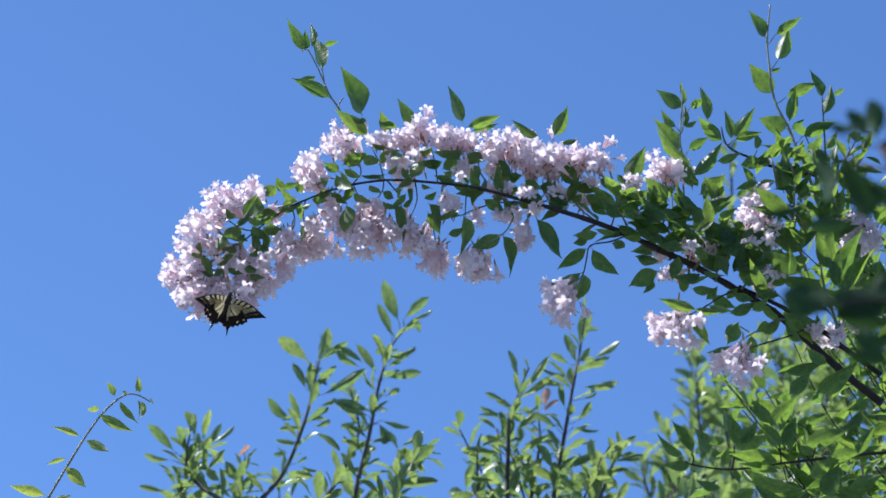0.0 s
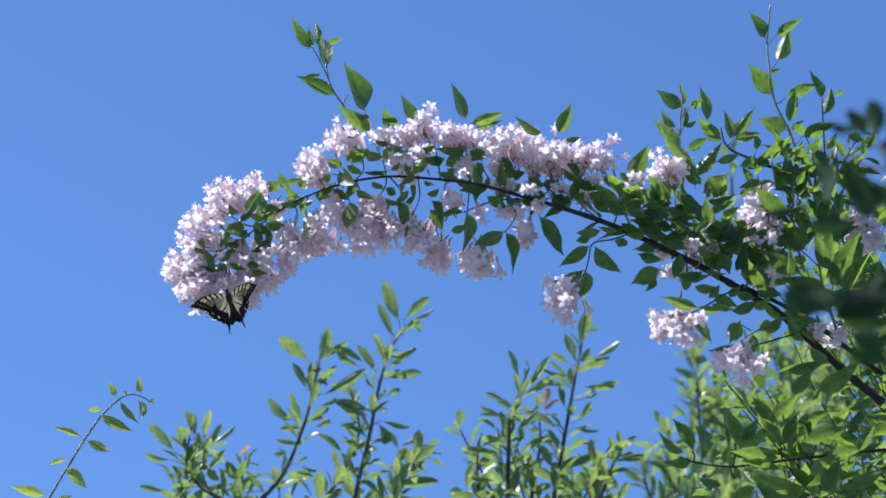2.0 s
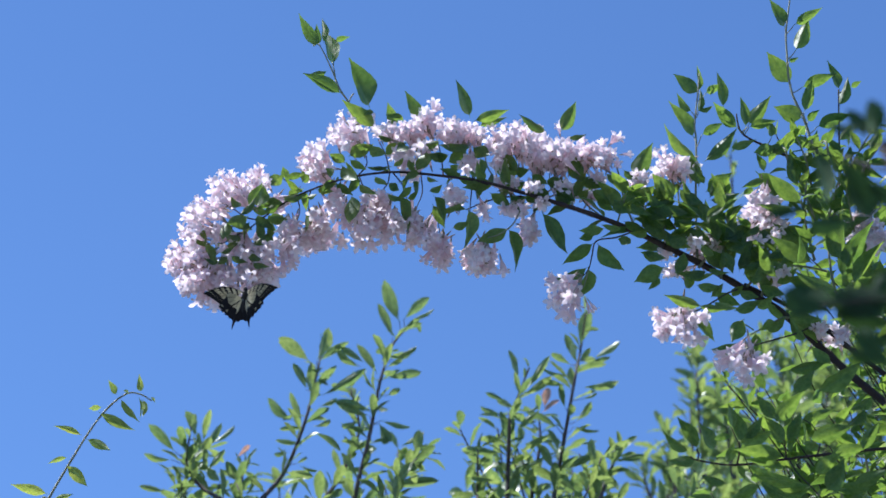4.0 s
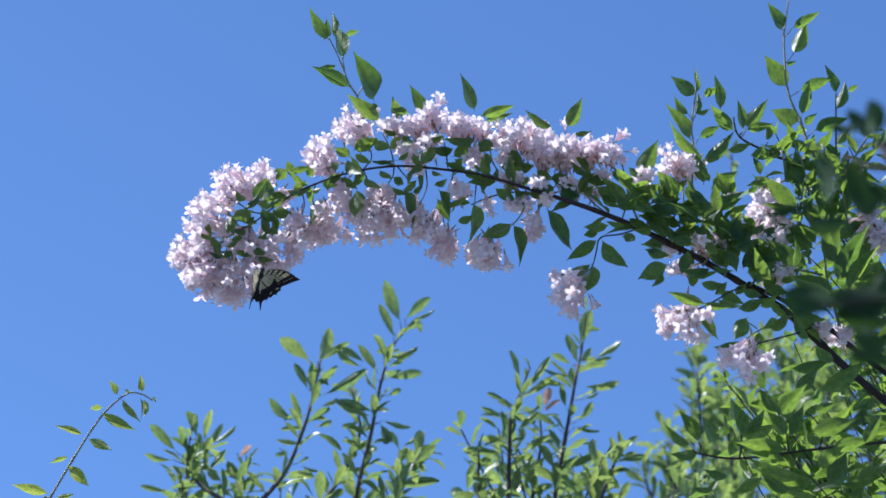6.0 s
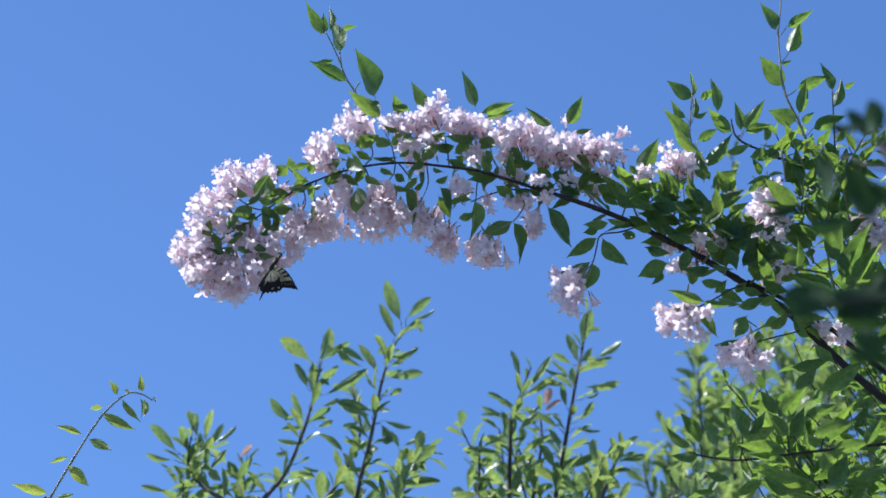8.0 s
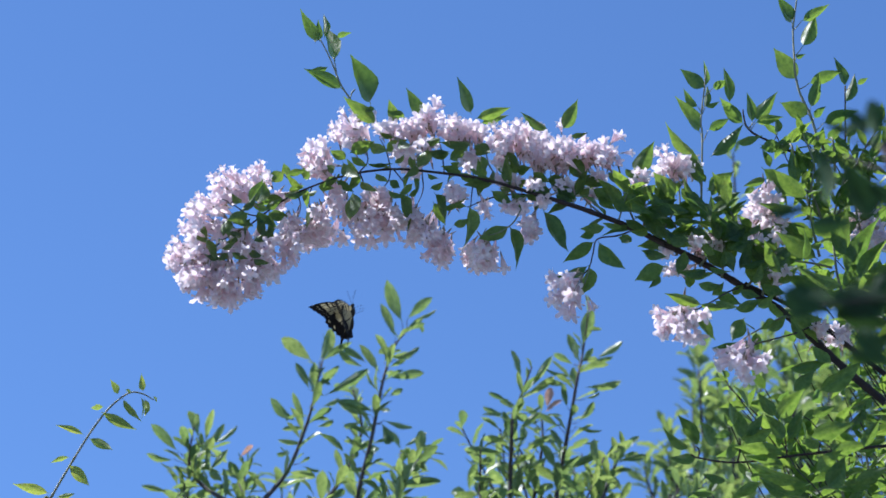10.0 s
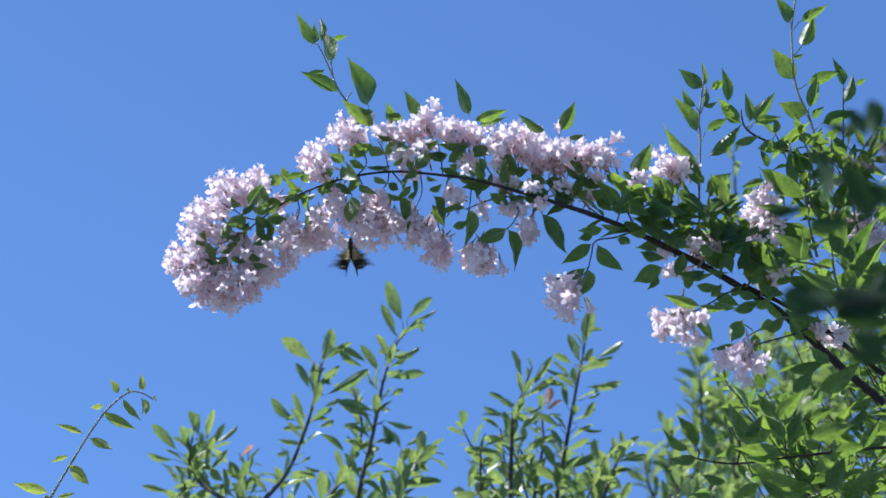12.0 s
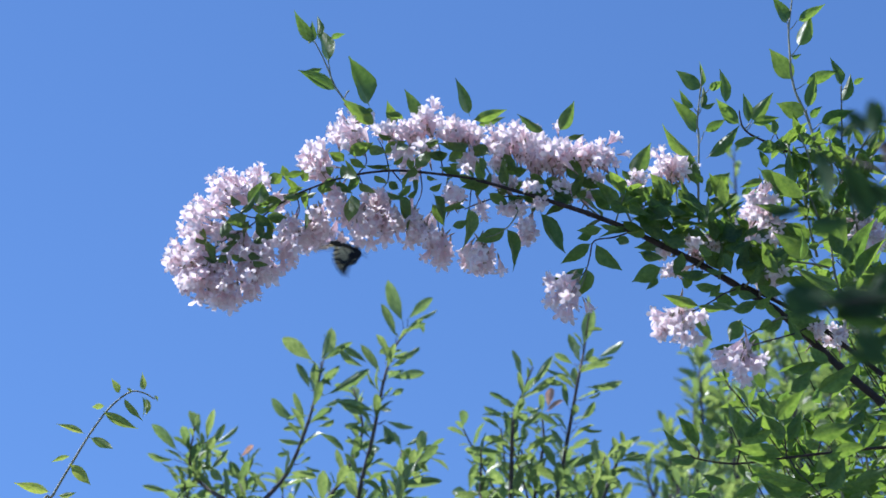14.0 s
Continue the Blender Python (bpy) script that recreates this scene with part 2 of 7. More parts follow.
class Limb:
    """A part that sways as one: its stems in one mesh, its leaves and flower clusters as children."""

    def __init__(self, name, thing, origin, mats, seed, label=""):
        self.name, self.thing, self.origin, self.mats, self.label = name, thing, Vector(origin), mats, label
        self.bm, self.rng, self.pieces = bmesh.new(), random.Random(seed), []

    def stem(self, points, r0, r1, slot=0, sides=8):
        line = spline(points)
        tube(self.bm, line, r0, r1, sides, self.origin, slot, 0.12)
        return line

    def leaf(self, base, tip, face, kinds, squash=1.0):
        base, tip = Vector(base), Vector(tip)
        y = (tip - base).normalized()
        z = (face - y * face.dot(y))
        z = z.normalized() if z.length > 1e-4 else y.orthogonal().normalized()
        x = y.cross(z)
        L = (tip - base).length
        m = Matrix((x, y, z)).transposed().to_4x4()
        m.translation = base - self.origin
        self.pieces.append(("leaf", self.rng.choice(kinds), m @ Matrix.Diagonal((L * squash, L, L, 1))))

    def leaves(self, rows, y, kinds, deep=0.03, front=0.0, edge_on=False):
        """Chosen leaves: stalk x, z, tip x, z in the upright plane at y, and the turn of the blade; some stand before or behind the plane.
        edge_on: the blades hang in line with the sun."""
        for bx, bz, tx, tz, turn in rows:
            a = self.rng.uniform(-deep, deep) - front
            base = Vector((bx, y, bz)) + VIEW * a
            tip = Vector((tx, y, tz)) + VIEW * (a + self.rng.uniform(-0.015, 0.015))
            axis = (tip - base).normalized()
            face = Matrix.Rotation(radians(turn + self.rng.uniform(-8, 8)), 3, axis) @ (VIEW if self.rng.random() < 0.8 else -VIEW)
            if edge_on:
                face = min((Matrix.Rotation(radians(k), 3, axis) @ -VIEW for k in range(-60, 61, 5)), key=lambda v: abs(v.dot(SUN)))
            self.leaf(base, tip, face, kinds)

    def blades(self, rows, y, how, kinds, line=()):
        """Chosen leaves: stalk x, z, tip x, z in the upright plane at y, and width to length. how: lit (the sun behind the blade), shade (the blade
        in line with the sun) or half (one half of the folded blade in line with it).
        line: the stem from which a stalk leads to each leaf."""
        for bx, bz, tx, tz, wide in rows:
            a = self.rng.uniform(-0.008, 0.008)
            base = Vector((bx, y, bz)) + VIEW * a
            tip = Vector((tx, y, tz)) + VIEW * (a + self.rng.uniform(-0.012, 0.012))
            if line:
                foot = min(line, key=lambda p: (p - base).length + 2 * max(0, p.z - base.z + 0.008))
                if (foot - base).length < 0.028:
                    self.stem([foot, foot.lerp(base, 0.5) + Vector((0, 0, -0.001)), base], 0.0007, 0.0005, 0, 5)
            axis = (tip - base).normalized()
            turns = [Matrix.Rotation(radians(k), 3, axis) @ VIEW for k in range(-40, 41, 5)]
            if how == "shade":
                face = min(turns, key=lambda v: abs(v.dot(SUN)))
            elif how == "half":
                side = self.rng.choice((-0.6, 0.6))
                face = min([v for v in turns if v.dot(SUN) > 0.2] or turns, key=lambda v: abs((v + side * axis.cross(v)).normalized().dot(SUN)))
            else:
                face = self.rng.choice(turns[5:12])
            self.leaf(base, tip, face, [kinds[1], kinds[4]] if how == "half" else kinds, wide / 0.42)

    def flower(self, base, mouth):
        d = mouth - base
        m = d.to_track_quat("Z", "Y").to_matrix().to_4x4() @ pose(0, 0, 0, 0, 0, self.rng.uniform(0, 360))
        m.translation = base - self.origin
        L = d.length
        self.pieces.append(("flower", self.rng.choice(BELLS), m @ Matrix.Diagonal((L, L, L, 1))))

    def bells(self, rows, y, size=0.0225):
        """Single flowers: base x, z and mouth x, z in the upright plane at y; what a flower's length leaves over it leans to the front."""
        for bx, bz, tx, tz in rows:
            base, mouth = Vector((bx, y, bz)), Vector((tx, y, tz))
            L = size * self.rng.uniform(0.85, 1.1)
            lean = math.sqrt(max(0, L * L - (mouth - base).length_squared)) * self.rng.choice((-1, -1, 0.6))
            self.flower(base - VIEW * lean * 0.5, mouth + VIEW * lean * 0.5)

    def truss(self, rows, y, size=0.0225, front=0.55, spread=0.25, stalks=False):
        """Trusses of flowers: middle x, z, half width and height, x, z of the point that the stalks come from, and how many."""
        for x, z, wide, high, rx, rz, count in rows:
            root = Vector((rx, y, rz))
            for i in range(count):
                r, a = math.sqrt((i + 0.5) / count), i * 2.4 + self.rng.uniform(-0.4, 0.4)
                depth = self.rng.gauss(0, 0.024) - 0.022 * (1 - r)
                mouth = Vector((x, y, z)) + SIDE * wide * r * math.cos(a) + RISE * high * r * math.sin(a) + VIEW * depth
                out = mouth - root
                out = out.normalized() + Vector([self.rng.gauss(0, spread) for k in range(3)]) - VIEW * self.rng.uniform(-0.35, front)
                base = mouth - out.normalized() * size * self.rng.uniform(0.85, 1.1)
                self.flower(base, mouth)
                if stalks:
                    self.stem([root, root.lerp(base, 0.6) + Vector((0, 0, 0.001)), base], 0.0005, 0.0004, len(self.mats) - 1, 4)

    def pairs(self, line, start, end, count, size, kinds, lean=50, shrink=0.6, both=True, flat=0.5, away=0.0):
        """Leaves in pairs along a stem, each pair turned from the last; smaller towards the tip."""
        n = len(line) - 1
        roll = self.rng.uniform(0, 6)
        for i in range(count):
            s = start + (end - start) * (i + self.rng.uniform(-0.2, 0.2)) / max(1, count - 1)
            s = min(max(s, 0), 1)
            k = min(int(s * n), n - 1)
            p = line[k].lerp(line[k + 1], s * n - k)
            d = (line[k + 1] - line[k]).normalized()
            a = d.orthogonal().normalized()
            roll += 1.57 if both else 2.4
            for side in ((0, math.pi) if both else (0,)):
                o = Matrix.Rotation(roll + side + self.rng.uniform(-0.35, 0.35), 3, d) @ a
                t = radians(lean + self.rng.uniform(-18, 18))
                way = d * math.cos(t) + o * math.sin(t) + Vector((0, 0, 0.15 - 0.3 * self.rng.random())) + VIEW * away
                L = size * (1 - (1 - shrink) * i / max(1, count - 1)) * self.rng.uniform(0.7, 1.15)
                up = (d * flat + Vector((self.rng.gauss(0, 0.5), self.rng.gauss(0, 0.5), 0.7)))
                self.leaf(p, p + way.normalized() * L, up, kinds)
        return self

    def tufts(self, line, count, start, end, reach, size, kinds, lift=0.6):
        """Short side shoots with one or two pairs of leaves."""
        n = len(line) - 1
        for i in range(count):
            s = start + (end - start) * (i + self.rng.random()) / count
            p = line[min(int(s * n), n)]
            d = Vector((self.rng.uniform(-1, 1), self.rng.uniform(-0.5, 1.2), self.rng.uniform(-0.8, 1.0) + lift)).normalized()
            way = [p, p + d * reach * 0.5, p + d * reach * self.rng.uniform(0.8, 1.3)]
            self.pairs(self.stem(way, 0.0011, 0.0007, len(self.mats) - 1, 5), 0.45, 1.0, 2, size, kinds, 50, 0.9)

    def done(self):
        ob = part(self.name, self.bm, self.mats, self.thing, self.label)
        ob.location = self.origin - self.thing.location
        for name, me, m in self.pieces:
            o = new(name, me)
            o.parent = ob
            o.matrix_basis = m
        return ob


SWAYS = []


def sways(ob, rows):
    """Keeps the sway of a limb: seconds, metres to the right and up, degrees of lean to the right."""
    SWAYS.append((ob, ob.location.copy(), rows))


def sway(ob, rest, rows):
    walk(ob, [(t, Matrix.Translation(rest + SIDE * r + RISE * u) @ Matrix.Rotation(radians(a), 4, -VIEW)) for t, r, u, a in rows])


def plant(name, x, y, label, category):
    ob = new(name)
    ob.location = (x, y, 0)
    return tagged(ob, label, category)


# ---- the beauty bush ----
Y = 2.85
bush = plant("flowering_shrub", 0.95, 2.95, "tall arching shrub with pale pink bell flowers and pointed green leaves", "shrub")

base = Limb("arching_branch", bush, (0.3344, 2.85, 3.0721), [BARK, GREEN_STEM], 11, "dark brown arching branch")
base.stem([(0.4968, 2.85, 2.9209), (0.4772, 2.85, 2.9398), (0.4564, 2.85, 2.9609), (0.4266, 2.85, 2.9942), (0.4086, 2.85, 3.0142), (0.3844, 2.85, 3.0394), (0.3595, 2.85, 3.0575), (0.3345, 2.85, 3.0757), (0.2967, 2.85, 3.1014), (0.2563, 2.825, 3.1101)], 0.0046, 0.0036, 0, 10)
main = base.stem([(0.2563, 2.825, 3.1101), (0.2181, 2.825, 3.1322), (0.1732, 2.825, 3.153), (0.1409, 2.825, 3.1656), (0.115, 2.825, 3.1753), (0.089, 2.825, 3.1843), (0.0629, 2.825, 3.1933), (0.0367, 2.825, 3.2009)], 0.0036, 0.0016, 0, 8)
base.stem([(0.4994, 2.85, 2.9559), (0.4586, 2.85, 2.9928), (0.4405, 2.85, 3.0106), (0.3975, 2.85, 3.043), (0.3473, 2.85, 3.0721)], 0.003, 0.0024, 0, 8)
base.stem([(0.2232, 2.85, 3.1428), (0.2012, 2.82, 3.1192), (0.1772, 2.8, 3.1041), (0.1716, 2.8, 3.0859), (0.1674, 2.8, 3.0693), (0.1601, 2.8, 3.0592), (0.1516, 2.8, 3.052)], 0.001, 0.0006, 0, 6)
base.stem([(0.1674, 2.8, 3.0693), (0.1604, 2.8, 3.0462), (0.1499, 2.8, 3.0319)], 0.0008, 0.0005, 1, 6)
base.stem([(0.3471, 2.85, 3.0684), (0.3216, 2.8, 3.0355), (0.302, 2.77, 3.0096), (0.2806, 2.75, 2.9889), (0.2639, 2.74, 2.979)], 0.001, 0.0007, 0, 6)
base.stem([(0.4217, 2.85, 3.0178), (0.3948, 2.8, 2.9838), (0.362, 2.77, 2.9606), (0.3374, 2.75, 2.9425), (0.3302, 2.74, 2.9185)], 0.001, 0.0007, 0, 6)
base.stem([(0.1291, 2.85, 3.1832), (0.0962, 2.85, 3.1908), (0.0699, 2.85, 3.1893), (0.05, 2.85, 3.1832), (0.0303, 2.85, 3.1742)], 0.0012, 0.0006, 0, 6)
base.stem([(0.0995, 2.85, 3.1893), (0.0847, 2.81, 3.1351), (0.0682, 2.8, 3.115), (0.0542, 2.81, 3.1153)], 0.001, 0.0006, 1, 6)
base.stem([(0.1422, 2.85, 3.1817), (0.1294, 2.85, 3.2021), (0.1285, 2.85, 3.2211)], 0.001, 0.0006, 1, 6)
base.stem([(0.1878, 2.85, 3.1622), (0.1654, 2.85, 3.187), (0.1616, 2.85, 3.2211)], 0.0011, 0.0006, 1, 6)
base.stem([(0.2746, 2.85, 3.1161), (0.2777, 2.85, 3.1607), (0.2778, 2.85, 3.1983), (0.2771, 2.85, 3.2135)], 0.0013, 0.0006, 1, 6)
base.stem([(0.07, 2.85, 3.2074), (0.057, 2.85, 3.2287), (0.0519, 2.85, 3.2502), (0.0407, 2.85, 3.2787)], 0.001, 0.0006, 1, 6)
base.stem([(0.2266, 2.85, 3.1458), (0.2147, 2.85, 3.1832), (0.2092, 2.85, 3.2211), (0.2003, 2.85, 3.2555)], 0.0013, 0.0007, 1, 6)
base.stem([(0.1193, 2.85, 3.1893), (0.1177, 2.85, 3.2135), (0.1103, 2.85, 3.244)], 0.001, 0.0007, 1, 6)
base.truss([
    (0.136, 3.0348, 0.0175, 0.02, 0.1608, 3.0606, 15),
], 2.8, 0.025, 0.35, 0.14, True)
base.truss([
    (0.2604, 2.9686, 0.025, 0.0175, 0.2654, 2.9859, 22), (0.3216, 2.9185, 0.0263, 0.0163, 0.3339, 2.9431, 19),
], 2.74, 0.025, 0.35, 0.14, True)
base.bells([
    (0.137, 3.0411, 0.1195, 3.0568), (0.1307, 3.0447, 0.1194, 3.0482), (0.1336, 3.0268, 0.1208, 3.0197), (0.1398, 3.0233, 0.1363, 3.0042), (0.1461, 3.0233, 0.1462, 2.995), (0.156, 3.0375, 0.1503, 3.0126),
    (0.162, 3.0233, 0.1678, 3.0056), (0.1651, 3.0233, 0.173, 3.0091),
], 2.79)
base.bells([
    (0.2476, 2.9753, 0.231, 2.9788), (0.2492, 2.9684, 0.232, 2.9712), (0.2469, 2.9581, 0.2363, 2.9533), (0.2529, 2.9547, 0.2385, 2.9478), (0.2592, 2.9561, 0.2541, 2.9382), (0.2653, 2.9561, 0.2689, 2.9396),
    (0.2751, 2.9684, 0.2926, 2.974), (0.2759, 2.9581, 0.2789, 2.9423), (0.3133, 2.9307, 0.2966, 2.926), (0.3156, 2.9137, 0.2969, 2.907), (0.3246, 2.9103, 0.3218, 2.8921), (0.3276, 2.9103, 0.3291, 2.8914),
    (0.3371, 2.9171, 0.3472, 2.9103), (0.3392, 2.9205, 0.3539, 2.9219),
], 2.73)
base.blades([
    (0.2846, 2.9786, 0.2461, 3.0014, 0.37), (0.2756, 2.9717, 0.2897, 2.9322, 0.4), (0.2809, 2.98, 0.311, 2.9714, 0.33),
], 2.72, "half", POINTED)
base.blades([
    (0.3407, 2.9467, 0.2926, 2.941, 0.29), (0.333, 2.9785, 0.3102, 2.9571, 0.68), (0.2998, 2.9994, 0.3281, 2.9886, 0.39),
], 2.75, "shade", POINTED)
base.truss([
    (0.0673, 3.2656, 0.0125, 0.0138, 0.0803, 3.2402, 23), (0.0973, 3.2702, 0.0207, 0.015, 0.1001, 3.2325, 40), (0.1183, 3.2502, 0.02, 0.0213, 0.1178, 3.2173, 54), (0.1436, 3.2479, 0.02, 0.0175, 0.143, 3.2211, 43), (0.1715, 3.2502, 0.02, 0.0113, 0.173, 3.2272, 31), (0.1887, 3.2471, 0.0138, 0.0113, 0.1962, 3.2272, 16),
    (0.043, 3.1065, 0.0213, 0.0138, 0.055, 3.1443, 31), (0.0454, 3.2787, 0.01, 0.0063, 0.0426, 3.2594, 9), (0.0881, 3.1712, 0.0138, 0.0075, 0.0949, 3.187, 13), (0.1008, 3.1421, 0.0081, 0.0138, 0.1039, 3.1742, 14), (0.0513, 3.172, 0.0063, 0.0075, 0.0468, 3.1893, 5), (0.1839, 3.215, 0.0113, 0.0056, 0.1854, 3.1983, 7),
    (0.0716, 3.231, 0.0113, 0.0056, 0.0738, 3.2456, 9), (0.2334, 3.2127, 0.0075, 0.0056, 0.2349, 3.1983, 7),
], 2.85)
base.truss([
    (0.2296, 3.1953, 0.0056, 0.0056, 0.2344, 3.1832, 5), (0.276, 3.2341, 0.0213, 0.0131, 0.2802, 3.2074, 32), (0.1427, 3.2044, 0.0138, 0.0056, 0.1457, 3.1923, 9), (0.1741, 3.1923, 0.0088, 0.005, 0.1751, 3.1817, 5), (0.1159, 3.1817, 0.0088, 0.0056, 0.1193, 3.1908, 5), (0.0767, 3.212, 0.0163, 0.0075, 0.0799, 3.1983, 11),
    (0.1063, 3.2044, 0.01, 0.0056, 0.1095, 3.1923, 7), (0.3156, 3.1161, 0.015, 0.0069, 0.3122, 3.1272, 9), (0.2888, 3.1279, 0.0056, 0.01, 0.2985, 3.1421, 5), (0.3871, 3.1339, 0.015, 0.0125, 0.3908, 3.1532, 13), (0.362, 3.1302, 0.0069, 0.0069, 0.3674, 3.1458, 5), (0.4893, 3.1369, 0.0188, 0.0213, 0.4965, 3.1645, 25),
    (0.2593, 3.1102, 0.0081, 0.0056, 0.2649, 3.1198, 5), (0.3791, 3.0852, 0.015, 0.0081, 0.3826, 3.0999, 9),
], 2.85)
base.truss([
    (0.4525, 2.9971, 0.0094, 0.0081, 0.4598, 3.0106, 7), (0.4736, 3.0243, 0.0075, 0.0075, 0.4809, 3.0372, 7), (0.4253, 3.0142, 0.0081, 0.005, 0.4286, 3.025, 5), (0.3759, 3.1817, 0.0188, 0.01, 0.3801, 3.1983, 11), (0.1502, 3.187, 0.0075, 0.005, 0.1531, 3.1983, 5), (0.2288, 3.212, 0.01, 0.0063, 0.2297, 3.1983, 9),
], 2.85)
base.bells([
    (0.0494, 3.1093, 0.0505, 3.0822), (0.0572, 3.1093, 0.0609, 3.0851), (0.0688, 3.1056, 0.0725, 3.0837), (0.0637, 3.2574, 0.0557, 3.2444), (0.0638, 3.2689, 0.0606, 3.2805), (0.0785, 3.2728, 0.0739, 3.2782),
    (0.0938, 3.2728, 0.0893, 3.2828), (0.117, 3.2651, 0.1185, 3.2805), (0.1423, 3.2689, 0.1399, 3.2821), (0.1997, 3.2536, 0.2081, 3.2689), (0.2017, 3.2551, 0.2133, 3.2643), (0.2077, 3.2344, 0.2014, 3.2444),
    (0.2125, 3.2398, 0.2252, 3.2413), (0.2087, 3.223, 0.2063, 3.2291), (0.1698, 3.2536, 0.1667, 3.2612), (0.191, 3.252, 0.1912, 3.2582), (0.262, 3.2344, 0.2491, 3.2428), (0.2654, 3.2383, 0.2612, 3.249),
    (0.2647, 3.2192, 0.2513, 3.2139), (0.2785, 3.2344, 0.2857, 3.2474), (0.2877, 3.2154, 0.295, 3.2018), (0.2913, 3.223, 0.3011, 3.2215), (0.0986, 3.1463, 0.0982, 3.1189), (0.0793, 3.1702, 0.0714, 3.1687),
], 2.84)
base.bells([
    (0.1052, 3.1463, 0.1082, 3.1315), (0.0498, 3.1739, 0.0549, 3.1538),
], 2.84)
base.blades([
    (0.0782, 3.1278, 0.0408, 3.1104, 0.41), (0.0775, 3.1278, 0.0981, 3.0744, 0.45), (0.1167, 3.1492, 0.1335, 3.0887, 0.35), (0.1886, 3.1256, 0.158, 3.1233, 0.39), (0.1674, 3.0759, 0.1273, 3.0529, 0.35), (0.1667, 3.0759, 0.1663, 3.0315, 0.48),
    (0.2483, 3.0629, 0.2364, 3.0429, 0.48), (0.1919, 3.1984, 0.2181, 3.1768, 0.44), (0.2116, 3.2021, 0.2273, 3.1874, 0.48), (0.1988, 3.1647, 0.2194, 3.1411, 0.53), (0.2181, 3.1595, 0.2387, 3.1367, 0.53), (0.2373, 3.1521, 0.2618, 3.1293, 0.53),
    (0.2096, 3.1351, 0.237, 3.1192, 0.48), (0.2429, 3.1278, 0.2668, 3.1089, 0.48), (0.2569, 3.1551, 0.2844, 3.1414, 0.44), (0.2678, 3.1351, 0.2967, 3.1268, 0.44), (0.2668, 3.1109, 0.2861, 3.0966, 0.48), (0.2747, 3.1774, 0.303, 3.1514, 0.44),
], 2.81, "shade", POINTED)
base.blades([
    (0.1499, 3.2452, 0.1709, 3.2484, 0.39), (0.2959, 3.1573, 0.3067, 3.1292, 0.48), (0.3145, 3.1388, 0.3336, 3.1199, 0.48), (0.2771, 3.0948, 0.2595, 3.0664, 0.48), (0.326, 3.108, 0.3546, 3.1215, 0.48), (0.3317, 3.0934, 0.3569, 3.1069, 0.48),
    (0.3371, 3.0716, 0.3562, 3.097, 0.48), (0.3431, 3.0644, 0.3729, 3.0778, 0.48), (0.352, 3.05, 0.3605, 3.0752, 0.58), (0.3221, 3.0948, 0.3305, 3.0635, 0.39), (0.2881, 3.0514, 0.3156, 3.047, 0.39), (0.3047, 3.0356, 0.3186, 3.0534, 0.48),
    (0.3281, 3.0185, 0.3595, 3.0303, 0.39), (0.3536, 3.0213, 0.3786, 3.0346, 0.48), (0.3616, 3.0514, 0.3883, 3.0352, 0.48), (0.279, 3.0629, 0.3099, 3.0615, 0.39), (0.2815, 3.0457, 0.2805, 3.0679, 0.48), (0.3841, 2.9439, 0.4346, 2.9525, 0.34),
], 2.81, "shade", POINTED)
base.blades([
    (0.417, 2.9161, 0.472, 2.9461, 0.39), (0.4918, 3.0673, 0.454, 3.0347, 0.48), (0.3965, 3.1021, 0.3765, 3.0759, 0.48), (0.3852, 3.0731, 0.4044, 3.0955, 0.48), (0.3808, 3.0514, 0.4015, 3.0677, 0.48), (0.3037, 3.1131, 0.2842, 3.1244, 0.58),
    (0.3109, 3.0876, 0.2932, 3.1063, 0.48), (0.3017, 3.0694, 0.265, 3.0583, 0.44), (0.305, 3.1425, 0.2746, 3.1823, 0.41), (0.2694, 3.1425, 0.2299, 3.1578, 0.48), (0.2587, 3.1168, 0.2215, 3.138, 0.48), (0.2656, 3.13, 0.2945, 3.1353, 0.44),
    (0.2618, 3.1131, 0.2954, 3.1229, 0.44), (0.2697, 3.1007, 0.2526, 3.1248, 0.48), (0.2584, 3.1094, 0.2828, 3.1049, 0.53), (0.3162, 3.1058, 0.309, 3.136, 0.48), (0.3214, 3.1065, 0.3368, 3.136, 0.53), (0.3254, 3.0948, 0.3543, 3.1159, 0.48),
], 2.81, "shade", POINTED)
base.blades([
    (0.3382, 3.0687, 0.3485, 3.1016, 0.48), (0.3178, 3.0716, 0.3243, 3.0955, 0.39), (0.3372, 3.0745, 0.3718, 3.079, 0.34), (0.3091, 3.161, 0.3441, 3.1664, 0.34), (0.3048, 3.1819, 0.2975, 3.2004, 0.48), (0.4057, 3.1492, 0.3659, 3.1537, 0.29),
    (0.2051, 3.1595, 0.2324, 3.1764, 0.48), (0.3521, 3.1153, 0.3674, 3.1274, 0.48), (0.3884, 3.0178, 0.4264, 2.998, 0.48), (0.4343, 2.9508, 0.4136, 2.9725, 0.53), (0.4656, 2.8955, 0.4456, 2.8659, 0.44), (0.3869, 2.9161, 0.4144, 2.9433, 0.48),
    (0.4084, 2.9803, 0.3836, 3.0021, 0.39), (0.476, 2.9106, 0.4518, 2.8859, 0.48), (0.3647, 2.9908, 0.3886, 3.0091, 0.39), (0.3357, 3.0442, 0.3581, 3.0332, 0.48), (0.3019, 3.0731, 0.3279, 3.0641, 0.39), (0.2482, 3.0948, 0.228, 3.0858, 0.48),
], 2.81, "shade", POINTED)
base.blades([
    (0.2073, 3.1241, 0.1857, 3.1355, 0.48), (0.2364, 3.1241, 0.2172, 3.109, 0.48),
], 2.81, "shade", POINTED)
